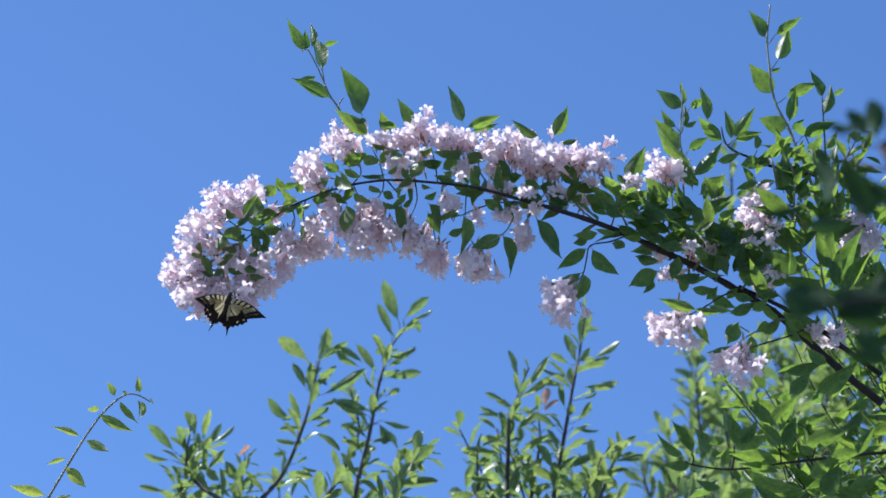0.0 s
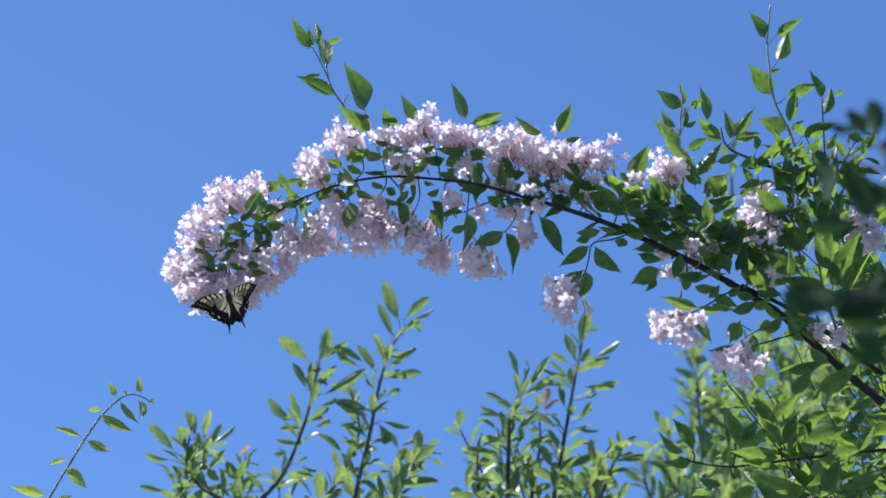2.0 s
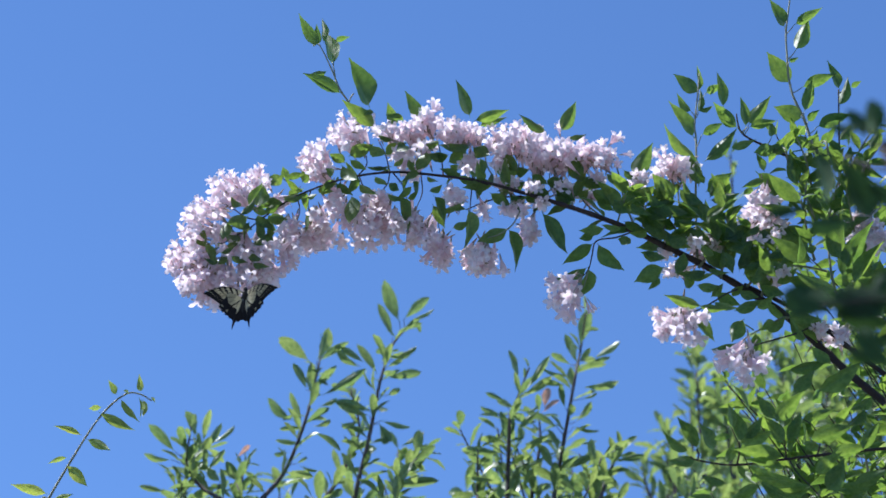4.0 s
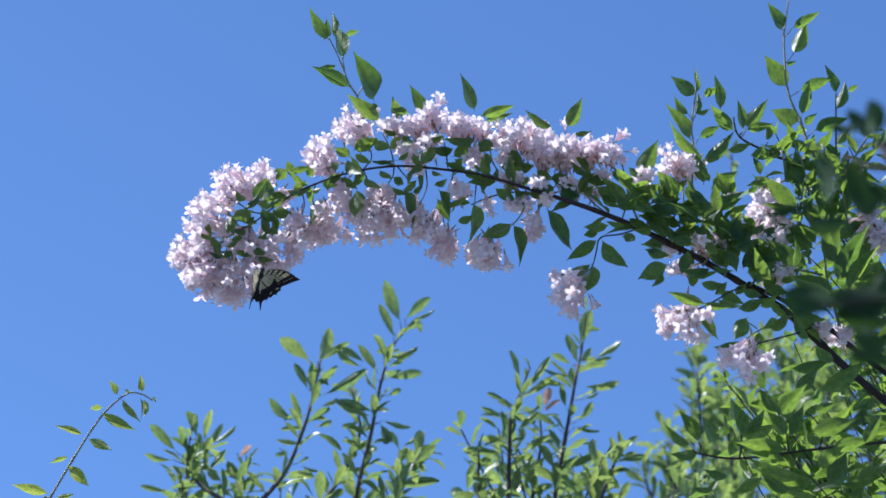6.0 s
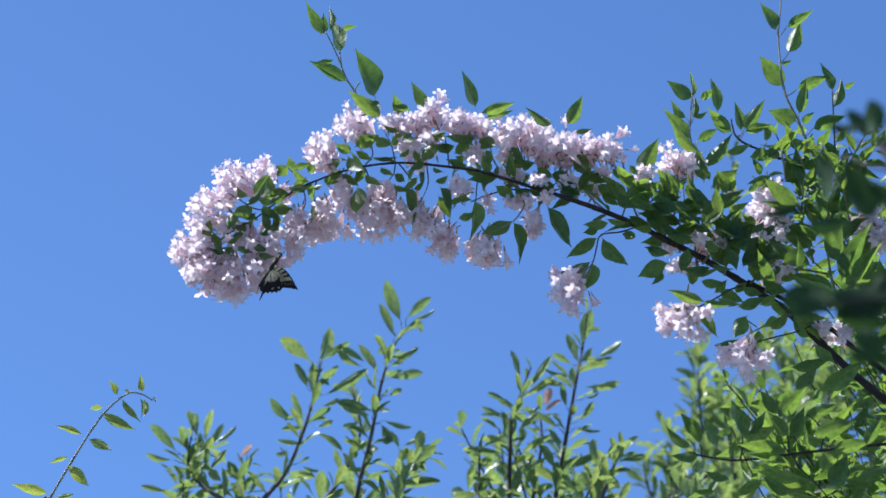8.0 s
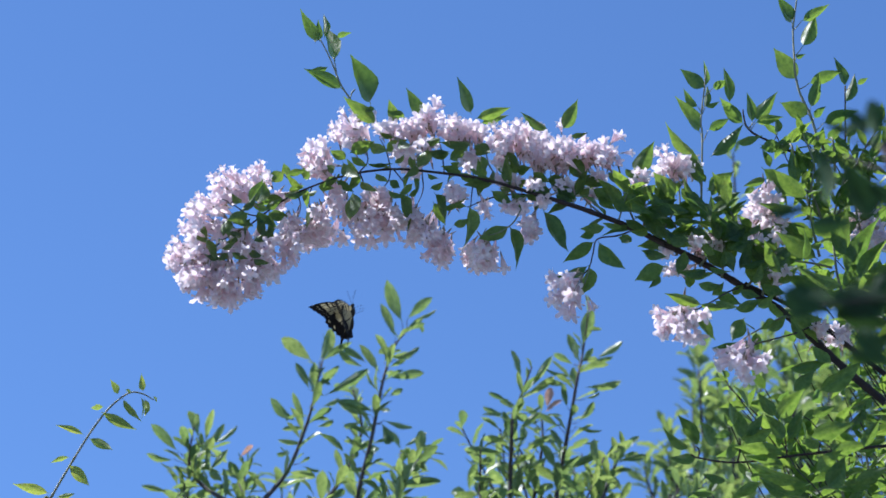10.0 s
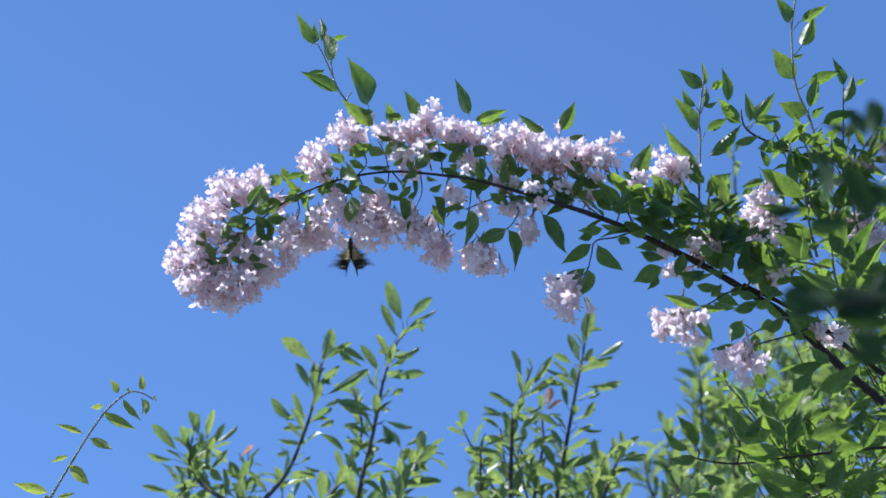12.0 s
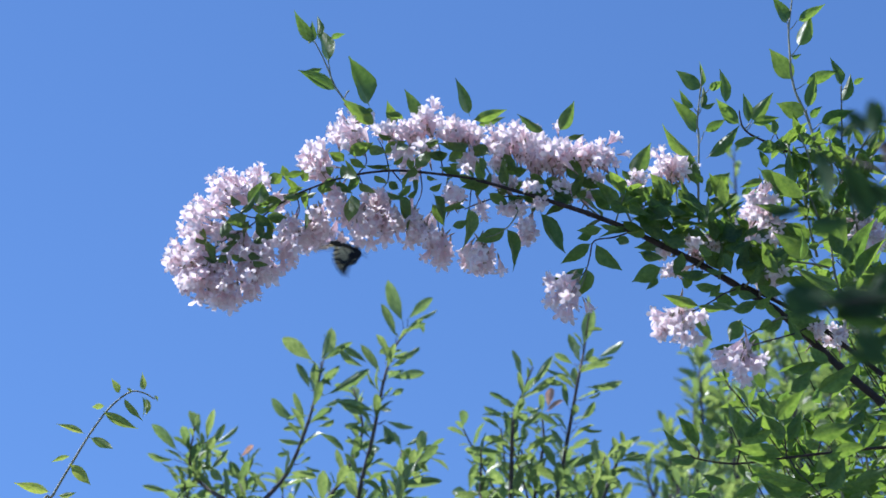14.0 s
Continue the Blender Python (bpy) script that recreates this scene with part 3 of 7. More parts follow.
base.blades([
    (0.0405, 3.2815, 0.0804, 3.2991, 0.33), (0.0465, 3.2754, 0.0774, 3.2897, 0.29), (0.0686, 3.234, 0.0983, 3.2184, 0.48), (0.0881, 3.2097, 0.1017, 3.2167, 0.58), (0.0865, 3.1886, 0.0961, 3.201, 0.58), (0.0812, 3.1834, 0.0957, 3.1595, 0.41),
    (0.0982, 3.1796, 0.1135, 3.1704, 0.48), (0.1767, 3.1275, 0.1586, 3.1245, 0.53), (0.1221, 3.2007, 0.1531, 3.1937, 0.48), (0.1596, 3.1759, 0.168, 3.189, 0.87), (0.1618, 3.2112, 0.1594, 3.1972, 0.78), (0.1316, 3.1796, 0.1495, 3.1658, 0.48),
    (0.2722, 3.1759, 0.2435, 3.203, 0.58), (0.2524, 3.1721, 0.2735, 3.1598, 0.48), (0.2717, 3.1632, 0.2999, 3.1632, 0.44), (0.2262, 3.1706, 0.2491, 3.1899, 0.53), (0.3009, 3.1901, 0.3017, 3.24, 0.41), (0.3092, 3.1856, 0.3413, 3.2066, 0.39),
], 2.83, "lit", POINTED)
base.blades([
    (0.328, 3.1676, 0.3262, 3.2001, 0.58), (0.218, 3.1187, 0.2035, 3.1248, 0.68), (0.3507, 3.1128, 0.3737, 3.0812, 0.48), (0.3312, 3.0458, 0.3401, 3.0637, 0.58), (0.444, 3.0523, 0.3947, 3.0815, 0.41), (0.4621, 3.0821, 0.4929, 3.1228, 0.39),
    (0.454, 3.0574, 0.4945, 3.0858, 0.39), (0.3122, 3.0509, 0.339, 3.0316, 0.44), (0.4784, 2.9675, 0.5041, 2.9617, 0.48), (0.4248, 3.1055, 0.3825, 3.1358, 0.44), (0.3665, 3.104, 0.3458, 3.1176, 0.58), (0.1806, 3.1759, 0.1975, 3.1551, 0.48),
    (0.1743, 3.1871, 0.2076, 3.1701, 0.44), (0.1615, 3.2014, 0.1964, 3.1906, 0.37), (0.1324, 3.1886, 0.1591, 3.1747, 0.48), (0.1059, 3.2097, 0.1259, 3.1942, 0.39), (0.0577, 3.1856, 0.0817, 3.164, 0.39), (0.0632, 3.2188, 0.0915, 3.2048, 0.48),
], 2.83, "lit", POINTED)
base.blades([
    (0.3078, 3.1826, 0.3383, 3.1997, 0.48), (0.3241, 3.1676, 0.3269, 3.197, 0.35), (0.3138, 3.1557, 0.3435, 3.1719, 0.29), (0.3283, 3.1453, 0.3455, 3.1668, 0.48), (0.3111, 3.1409, 0.3213, 3.1577, 0.68), (0.2988, 3.1557, 0.2674, 3.1619, 0.39),
    (0.2508, 3.1632, 0.2699, 3.1716, 0.48), (0.3769, 3.0821, 0.35, 3.1153, 0.48), (0.3647, 3.1327, 0.3822, 3.1099, 0.39), (0.299, 3.1011, 0.3202, 3.0981, 0.39), (0.3794, 3.1984, 0.3508, 3.1945, 0.39), (0.4143, 3.1886, 0.4104, 3.2377, 0.27),
    (0.417, 3.1901, 0.429, 3.2103, 0.39), (0.4516, 3.1187, 0.4813, 3.1415, 0.39), (0.4238, 3.1736, 0.4384, 3.1914, 0.39), (0.3995, 3.1386, 0.4185, 3.1196, 0.44), (0.3644, 3.1871, 0.349, 3.1779, 0.39), (0.492, 3.1386, 0.5112, 3.1272, 0.39),
], 2.83, "lit", POINTED)
base.blades([
    (0.4411, 3.1572, 0.4322, 3.1764, 0.48), (0.4586, 3.1759, 0.4677, 3.1605, 0.48), (0.2358, 3.1632, 0.225, 3.184, 0.58),
], 2.83, "lit", POINTED)
base.blades([
    (0.1257, 3.2521, 0.0997, 3.2844, 0.44), (0.1408, 3.2544, 0.1668, 3.2907, 0.44), (0.1752, 3.1065, 0.1357, 3.0885, 0.42), (0.1778, 3.1072, 0.2071, 3.0676, 0.46), (0.2051, 3.1168, 0.2193, 3.1032, 0.55), (0.2539, 3.0745, 0.2167, 3.0678, 0.61),
    (0.2276, 3.0948, 0.2564, 3.0858, 0.44), (0.2226, 3.1969, 0.2419, 3.2318, 0.5), (0.2953, 3.2194, 0.254, 3.2515, 0.42), (0.3235, 3.164, 0.3141, 3.1924, 0.5), (0.3105, 3.164, 0.3238, 3.1917, 0.42), (0.4989, 3.227, 0.5175, 3.2505, 0.44),
    (0.4223, 3.1021, 0.405, 3.1232, 0.55),
], 2.81, "half", POINTED)
base.truss([
    (0.3709, 3.1802, 0.0188, 0.0175, 0.3945, 3.1621, 29), (0.3859, 3.1515, 0.0138, 0.0163, 0.4, 3.1658, 22), (0.3101, 3.1395, 0.02, 0.0125, 0.2998, 3.1157, 22), (0.2667, 3.1097, 0.0138, 0.0075, 0.2828, 3.1023, 9), (0.3779, 3.1009, 0.0113, 0.0138, 0.3866, 3.0802, 11),
], 2.88)
base.truss([
    (0.4912, 3.1726, 0.0088, 0.0063, 0.4971, 3.1621, 9), (0.5022, 3.141, 0.0138, 0.0175, 0.5136, 3.1621, 22), (0.4775, 3.138, 0.0088, 0.0075, 0.4916, 3.1321, 7), (0.4259, 3.0291, 0.0163, 0.0063, 0.4315, 3.0147, 9), (0.4529, 3.0248, 0.01, 0.0075, 0.4574, 3.0147, 9), (0.4837, 3.0378, 0.0113, 0.0075, 0.4903, 3.0219, 9),
], 2.88)
base.bells([
    (0.3823, 3.1948, 0.3884, 3.21), (0.3596, 3.1662, 0.3481, 3.1587), (0.3637, 3.1812, 0.361, 3.1926), (0.3716, 3.1437, 0.3643, 3.1303),
], 2.86)
# leafy side shoots where the arch leaves the bush
for x0, z0, x1, z1, n in (
        (0.2964, 3.094, 0.3321, 3.1607, 5), (0.3217, 3.0794, 0.3055, 3.1532, 5), (0.3469, 3.0648, 0.3961, 3.1309, 5), (0.3656, 3.0503, 0.3568, 3.1309, 5),
        (0.3966, 3.0286, 0.3504, 3.0071, 3), (0.2455, 3.1235, 0.2674, 3.1832, 4), (0.271, 3.1087, 0.2471, 3.1682, 4)):
    line = base.stem([(x0, Y, z0), ((x0 + x1) / 2 + 0.01, Y - 0.02, (z0 + z1) / 2), (x1, Y + base.rng.uniform(-0.02, 0.06), z1)], 0.0016, 0.0008, 1, 6)
    base.pairs(line, 0.1, 1.0, n, 0.048, POINTED, 55)
base.pairs(main, 0.0, 0.98, 9, 0.042, POINTED, 50, 0.9, away=0.7)
base.tufts(main, 3, 0.0, 0.4, 0.04, 0.042, POINTED, 0.9)
base_ob = base.done()

tip = Limb("branch_tip", bush, (0.0436, 2.85, 3.2059), [BARK, GREEN_STEM], 12, "drooping tip hung with pale pink bells")
tline = tip.stem([(0.0563, 2.825, 3.1948), (0.04, 2.825, 3.2001), (0.0105, 2.82, 3.2025), (-0.0223, 2.82, 3.2071), (-0.0452, 2.82, 3.2093), (-0.0616, 2.82, 3.2093), (-0.0878, 2.82, 3.2063), (-0.1074, 2.82, 3.2018), (-0.127, 2.82, 3.1965), (-0.1497, 2.82, 3.1868), (-0.1658, 2.82, 3.1793), (-0.1822, 2.825, 3.1716), (-0.1967, 2.85, 3.1757), (-0.2095, 2.85, 3.1645), (-0.2223, 2.85, 3.1532), (-0.2319, 2.85, 3.1473), (-0.2511, 2.85, 3.1346), (-0.2612, 2.85, 3.125)], 0.0017, 0.0007, 0, 8)
tip.stem([(-0.0593, 2.865, 3.235), (-0.0642, 2.865, 3.2588), (-0.0731, 2.865, 3.2797)], 0.0009, 0.0005, 0, 6)
tip.stem([(-0.0593, 2.865, 3.235), (-0.0625, 2.865, 3.2182), (-0.0756, 2.865, 3.203)], 0.0009, 0.0005, 0, 6)
tip.stem([(-0.0959, 2.865, 3.2312), (-0.0889, 2.865, 3.2106), (-0.0854, 2.865, 3.1954)], 0.0009, 0.0005, 0, 6)
tip.stem([(-0.129, 2.865, 3.222), (-0.1293, 2.865, 3.2373), (-0.1322, 2.865, 3.2527), (-0.1431, 2.865, 3.2643)], 0.0009, 0.0005, 0, 6)
tip.stem([(-0.152, 2.865, 3.2121), (-0.155, 2.865, 3.1954), (-0.1532, 2.865, 3.1765)], 0.0009, 0.0005, 0, 6)
tip.stem([(-0.1685, 2.865, 3.2045), (-0.1789, 2.865, 3.222), (-0.1891, 2.865, 3.2312)], 0.0009, 0.0005, 0, 6)
tip.stem([(-0.1977, 2.865, 3.184), (-0.2082, 2.865, 3.203), (-0.2187, 2.865, 3.222)], 0.0009, 0.0005, 0, 6)
tip.stem([(-0.2106, 2.865, 3.1727), (-0.2272, 2.865, 3.1765), (-0.2476, 2.865, 3.1916), (-0.2644, 2.865, 3.1992)], 0.0009, 0.0005, 0, 6)
tip.stem([(-0.2234, 2.865, 3.1614), (-0.2336, 2.865, 3.1689), (-0.2565, 2.865, 3.1652), (-0.2801, 2.865, 3.1765)], 0.0009, 0.0005, 0, 6)
tip.stem([(-0.2331, 2.865, 3.1554), (-0.2194, 2.865, 3.139), (-0.2155, 2.865, 3.1167)], 0.0009, 0.0005, 0, 6)
tip.stem([(-0.2524, 2.865, 3.1427), (-0.2753, 2.865, 3.1405), (-0.2947, 2.865, 3.1315)], 0.0009, 0.0005, 0, 6)
tip.stem([(-0.2524, 2.865, 3.1427), (-0.2482, 2.865, 3.1167), (-0.2507, 2.865, 3.0945)], 0.0009, 0.0005, 0, 6)
tip.stem([(-0.2626, 2.865, 3.133), (-0.2744, 2.865, 3.1167), (-0.2835, 2.865, 3.0982)], 0.0009, 0.0005, 0, 6)
tip.stem([(-0.0226, 2.865, 3.2327), (-0.026, 2.865, 3.2527), (-0.0295, 2.865, 3.2797)], 0.0009, 0.0005, 0, 6)
tip.stem([(0.004, 2.865, 3.2289), (0.0007, 2.865, 3.2604), (-0.006, 2.865, 3.2914)], 0.0009, 0.0005, 0, 6)
tip.stem([(-0.0226, 2.865, 3.2327), (-0.0212, 2.865, 3.2068), (-0.0291, 2.865, 3.184)], 0.0009, 0.0005, 0, 6)
tip.stem([(0.0106, 2.865, 3.2281), (0.004, 2.865, 3.1954), (-0.0026, 2.865, 3.1689), (0.0013, 2.865, 3.1449)], 0.0009, 0.0005, 0, 6)
tip.stem([(0.0386, 2.865, 3.2235), (0.0341, 2.865, 3.2527), (0.0208, 2.865, 3.2797)], 0.0009, 0.0005, 0, 6)
tip.stem([(-0.056, 2.865, 3.235), (-0.0425, 2.865, 3.2144), (-0.0391, 2.865, 3.1954)], 0.0009, 0.0005, 0, 6)
tip.stem([(-0.0959, 2.865, 3.2312), (-0.0861, 2.865, 3.2488), (-0.0965, 2.865, 3.2797)], 0.0009, 0.0005, 0, 6)
tip.stem([(-0.1685, 2.865, 3.2045), (-0.1647, 2.865, 3.184), (-0.1707, 2.865, 3.1614)], 0.0009, 0.0005, 0, 6)
tip.stem([(0.0386, 2.865, 3.2235), (0.0358, 2.865, 3.1992), (0.0344, 2.865, 3.1802)], 0.0009, 0.0005, 0, 6)
tip.truss([
    (-0.2471, 3.2074, 0.0213, 0.0188, -0.2199, 3.1832, 27), (-0.2713, 3.1817, 0.0175, 0.0113, -0.2391, 3.1645, 20), (-0.2879, 3.1547, 0.0113, 0.0213, -0.2546, 3.1421, 22), (-0.2926, 3.1102, 0.0238, 0.0188, -0.2635, 3.1161, 40), (-0.2829, 3.0808, 0.0175, 0.0125, -0.2601, 3.1124, 22), (-0.2542, 3.0765, 0.0225, 0.0238, -0.2504, 3.1161, 50),
    (-0.2181, 3.0852, 0.015, 0.0225, -0.2246, 3.1235, 29), (-0.2012, 3.1058, 0.0113, 0.0175, -0.2054, 3.1383, 16), (-0.2615, 3.1495, 0.0088, 0.0125, -0.2384, 3.1458, 11), (-0.2131, 3.2165, 0.0125, 0.0138, -0.2069, 3.187, 16), (-0.1923, 3.1847, 0.0125, 0.0075, -0.1742, 3.1983, 11), (-0.2344, 3.125, 0.0213, 0.0113, -0.2321, 3.1518, 16),
    (-0.2077, 3.1272, 0.0125, 0.0113, -0.206, 3.157, 11), (-0.1726, 3.1317, 0.0188, 0.0238, -0.1671, 3.1757, 43),
], 2.85)
tip.truss([
    (-0.1428, 3.1443, 0.0175, 0.0225, -0.1411, 3.1908, 43), (-0.1474, 3.2402, 0.0188, 0.0213, -0.1283, 3.2135, 36), (-0.1212, 3.1832, 0.01, 0.0163, -0.115, 3.2097, 16), (-0.1095, 3.281, 0.0188, 0.02, -0.0892, 3.2555, 34), (-0.0892, 3.157, 0.025, 0.0188, -0.0787, 3.2097, 65), (-0.0551, 3.154, 0.0113, 0.015, -0.062, 3.1983, 22),
    (-0.0719, 3.1923, 0.0175, 0.0088, -0.0737, 3.1757, 16), (-0.0628, 3.2841, 0.0188, 0.0088, -0.0493, 3.2594, 16), (-0.0327, 3.2857, 0.0175, 0.0125, -0.026, 3.2594, 27), (-0.0127, 3.3004, 0.0113, 0.0125, -0.0127, 3.271, 16), (0.0174, 3.2841, 0.0225, 0.0113, 0.0206, 3.2555, 36), (-0.0438, 3.2402, 0.0138, 0.0113, -0.0426, 3.2632, 9),
    (0.0338, 3.2325, 0.0125, 0.01, 0.0339, 3.2532, 11), (-0.016, 3.2609, 0.0138, 0.0031, -0.0126, 3.2479, 9),
], 2.85)
tip.truss([
    (-0.0321, 3.157, 0.0081, 0.0138, -0.0356, 3.187, 14), (-0.019, 3.1383, 0.0157, 0.0106, -0.0125, 3.172, 23), (-0.0013, 3.1168, 0.0138, 0.015, 0.002, 3.1473, 20), (0.0158, 3.1953, 0.0125, 0.0088, 0.0204, 3.1772, 16), (-0.0324, 3.2211, 0.0075, 0.0056, -0.0292, 3.2325, 5),
], 2.85)
tip.bells([
    (-0.2583, 3.2063, -0.2704, 3.2124), (-0.2562, 3.2018, -0.2645, 3.1957), (-0.2519, 3.2116, -0.2564, 3.2253), (-0.2433, 3.2116, -0.2452, 3.2283), (-0.2189, 3.2094, -0.2246, 3.223), (-0.2125, 3.2154, -0.2084, 3.2352),
    (-0.2104, 3.2139, -0.2175, 3.2276), (-0.2705, 3.1814, -0.2852, 3.1867), (-0.2812, 3.1687, -0.2893, 3.1762), (-0.2872, 3.1567, -0.2974, 3.1657), (-0.2899, 3.1441, -0.3019, 3.1493), (-0.2929, 3.1367, -0.3002, 3.1389),
    (-0.2986, 3.1182, -0.3148, 3.1167), (-0.3013, 3.1064, -0.3195, 3.1056), (-0.2988, 3.1219, -0.3075, 3.1285), (-0.301, 3.0976, -0.3107, 3.0976), (-0.2877, 3.0917, -0.2999, 3.0742), (-0.2807, 3.0786, -0.2852, 3.0626),
    (-0.271, 3.0771, -0.2762, 3.0466), (-0.261, 3.0698, -0.2561, 3.0423), (-0.2479, 3.0662, -0.2458, 3.0445), (-0.2384, 3.0698, -0.2379, 3.0372), (-0.232, 3.0735, -0.2292, 3.0466), (-0.2212, 3.0771, -0.2217, 3.0524),
], 2.84)
tip.bells([
    (-0.216, 3.0771, -0.2139, 3.0517), (-0.2096, 3.0786, -0.209, 3.0589), (-0.2004, 3.0954, -0.1953, 3.0756), (-0.194, 3.099, -0.189, 3.0844), (-0.1814, 3.113, -0.1807, 3.0873), (-0.175, 3.1167, -0.1712, 3.0946),
    (-0.1564, 3.2459, -0.1681, 3.2383), (-0.1537, 3.2444, -0.1617, 3.2474), (-0.1485, 3.2474, -0.154, 3.2597), (-0.1432, 3.2474, -0.1389, 3.2643), (-0.1352, 3.2444, -0.1368, 3.2612), (-0.1171, 3.2751, -0.1305, 3.2805),
    (-0.1157, 3.2689, -0.129, 3.2674), (-0.1093, 3.2883, -0.1196, 3.3046), (-0.1026, 3.2844, -0.1016, 3.303), (-0.0893, 3.2883, -0.0815, 3.2983), (-0.096, 3.2859, -0.0774, 3.2937), (-0.1135, 3.1389, -0.1133, 3.1263),
    (-0.0939, 3.1352, -0.0951, 3.1241), (-0.0809, 3.1352, -0.0794, 3.1219), (-0.0679, 3.1389, -0.0645, 3.1278), (-0.0516, 3.1389, -0.0469, 3.1263), (-0.0593, 3.2828, -0.0679, 3.2813), (-0.056, 3.2844, -0.0579, 3.2813),
], 2.84)
tip.bells([
    (-0.0393, 3.2844, -0.0479, 3.2751), (-0.0147, 3.296, -0.0214, 3.3077), (-0.008, 3.3015, -0.006, 3.3186), (-0.0107, 3.2983, 0.0013, 3.3092), (-0.0385, 3.1389, -0.0351, 3.1219), (-0.0078, 3.1204, -0.0208, 3.102),
    (0.0007, 3.1204, 0.0026, 3.0895), (0.0072, 3.1204, 0.0104, 3.1042), (-0.0039, 3.1167, -0.0052, 3.0946), (0.0397, 3.113, 0.0247, 3.1042), (0.0396, 3.1093, 0.0395, 3.0851), (0.0351, 3.1115, 0.0331, 3.0946),
], 2.84)
tip.blades([
    (-0.2218, 3.1026, -0.2015, 3.0921, 0.48), (-0.2143, 3.1121, -0.1948, 3.1257, 0.48), (-0.2397, 3.099, -0.2208, 3.0884, 0.48), (-0.2018, 3.1268, -0.1854, 3.1117, 0.48), (-0.204, 3.1549, -0.1829, 3.1687, 0.44), (-0.2299, 3.1519, -0.2131, 3.1718, 0.48),
    (-0.2127, 3.1416, -0.2026, 3.1173, 0.48), (-0.2288, 3.1195, -0.2476, 3.1255, 0.48), (-0.2508, 3.1033, -0.2344, 3.1094, 0.48), (-0.2302, 3.1623, -0.2433, 3.1731, 0.58), (-0.2201, 3.1504, -0.2465, 3.1413, 0.58), (-0.2426, 3.1445, -0.2558, 3.1225, 0.58),
    (-0.2185, 3.143, -0.2348, 3.1293, 0.48), (-0.2094, 3.1623, -0.2034, 3.1869, 0.68), (-0.2117, 3.1527, -0.1937, 3.1306, 0.58), (-0.1997, 3.143, -0.189, 3.1172, 0.48), (-0.2694, 3.1165, -0.2563, 3.0879, 0.44), (-0.2523, 3.0924, -0.2708, 3.0909, 0.53),
], 2.815, "shade", POINTED)
tip.blades([
    (-0.2435, 3.099, -0.2551, 3.0884, 0.58), (-0.2466, 3.1114, -0.2275, 3.1189, 0.48), (-0.2149, 3.0909, -0.1954, 3.0804, 0.44), (-0.181, 3.172, -0.1523, 3.1758, 0.37), (-0.1544, 3.1742, -0.1397, 3.1788, 0.53), (-0.1547, 3.1579, -0.1506, 3.1244, 0.39),
    (-0.1141, 3.217, -0.0928, 3.1907, 0.48), (-0.0865, 3.214, -0.0561, 3.2132, 0.24), (-0.0941, 3.1922, -0.075, 3.1729, 0.48), (-0.1017, 3.1772, -0.1051, 3.1374, 0.5), (-0.0537, 3.214, -0.041, 3.2257, 0.44), (-0.0288, 3.2133, -0.0408, 3.1854, 0.6),
    (-0.0482, 3.1765, -0.0285, 3.1253, 0.43), (-0.032, 3.1877, -0.0521, 3.1746, 0.48), (0.0105, 3.2299, -0.0233, 3.2346, 0.39), (-0.0145, 3.2344, -0.0279, 3.2064, 0.53), (0.0466, 3.2253, 0.0511, 3.1989, 0.39), (-0.032, 3.1952, -0.0219, 3.1736, 0.48),
], 2.815, "shade", POINTED)
tip.blades([
    (-0.0124, 3.1802, 0.0058, 3.1879, 0.48), (-0.0078, 3.1757, 0.0129, 3.1337, 0.41), (-0.0026, 3.1534, 0.0322, 3.1656, 0.29), (0.0136, 3.132, 0.0316, 3.1388, 0.48), (-0.0157, 3.2012, 0.0011, 3.1888, 0.39), (-0.0613, 3.1787, -0.0444, 3.1672, 0.48),
    (-0.0759, 3.2012, -0.0609, 3.1873, 0.48), (-0.0384, 3.1712, -0.025, 3.1805, 0.48),
], 2.815, "shade", POINTED)
tip.blades([
    (0.0092, 3.2264, 0.0378, 3.2452, 0.48), (0.0204, 3.2097, 0.0406, 3.1942, 0.44), (-0.1829, 3.2128, -0.2014, 3.1972, 0.63), (-0.1788, 3.2082, -0.1839, 3.2223, 0.68), (-0.1801, 3.2082, -0.1558, 3.2129, 0.34), (-0.1602, 3.2022, -0.1451, 3.2217, 0.48),
    (-0.1769, 3.1856, -0.1616, 3.1965, 0.48), (-0.2853, 3.1446, -0.2668, 3.1187, 0.53), (-0.1221, 3.2007, -0.1009, 3.1859, 0.39), (-0.1107, 3.2279, -0.1253, 3.2452, 0.68), (-0.0647, 3.2386, -0.0424, 3.2567, 0.48), (-0.0543, 3.2569, -0.0783, 3.2712, 0.53),
    (-0.1055, 3.2325, -0.0863, 3.2161, 0.39), (-0.0604, 3.2007, -0.0455, 3.1898, 0.48), (-0.0092, 3.2325, 0.0112, 3.2388, 0.58), (-0.0106, 3.2386, 0.003, 3.226, 0.58), (0.0383, 3.2477, 0.0573, 3.2312, 0.58), (0.0224, 3.2173, 0.0129, 3.2251, 0.68),
], 2.83, "lit", POINTED)
tip.blades([
    (-0.0092, 3.1721, 0.0036, 3.1392, 0.39), (0.0131, 3.1676, 0.0285, 3.1638, 0.48), (-0.0743, 3.2754, -0.1132, 3.3097, 0.33), (-0.0518, 3.2754, -0.0582, 3.3089, 0.41), (-0.0179, 3.2815, -0.0387, 3.3255, 0.29), (0.0359, 3.2877, 0.0224, 3.3399, 0.25),
    (-0.0826, 3.3017, -0.0825, 3.2889, 0.78), (-0.143, 3.1931, -0.1253, 3.1885, 0.48),
], 2.83, "lit", POINTED)
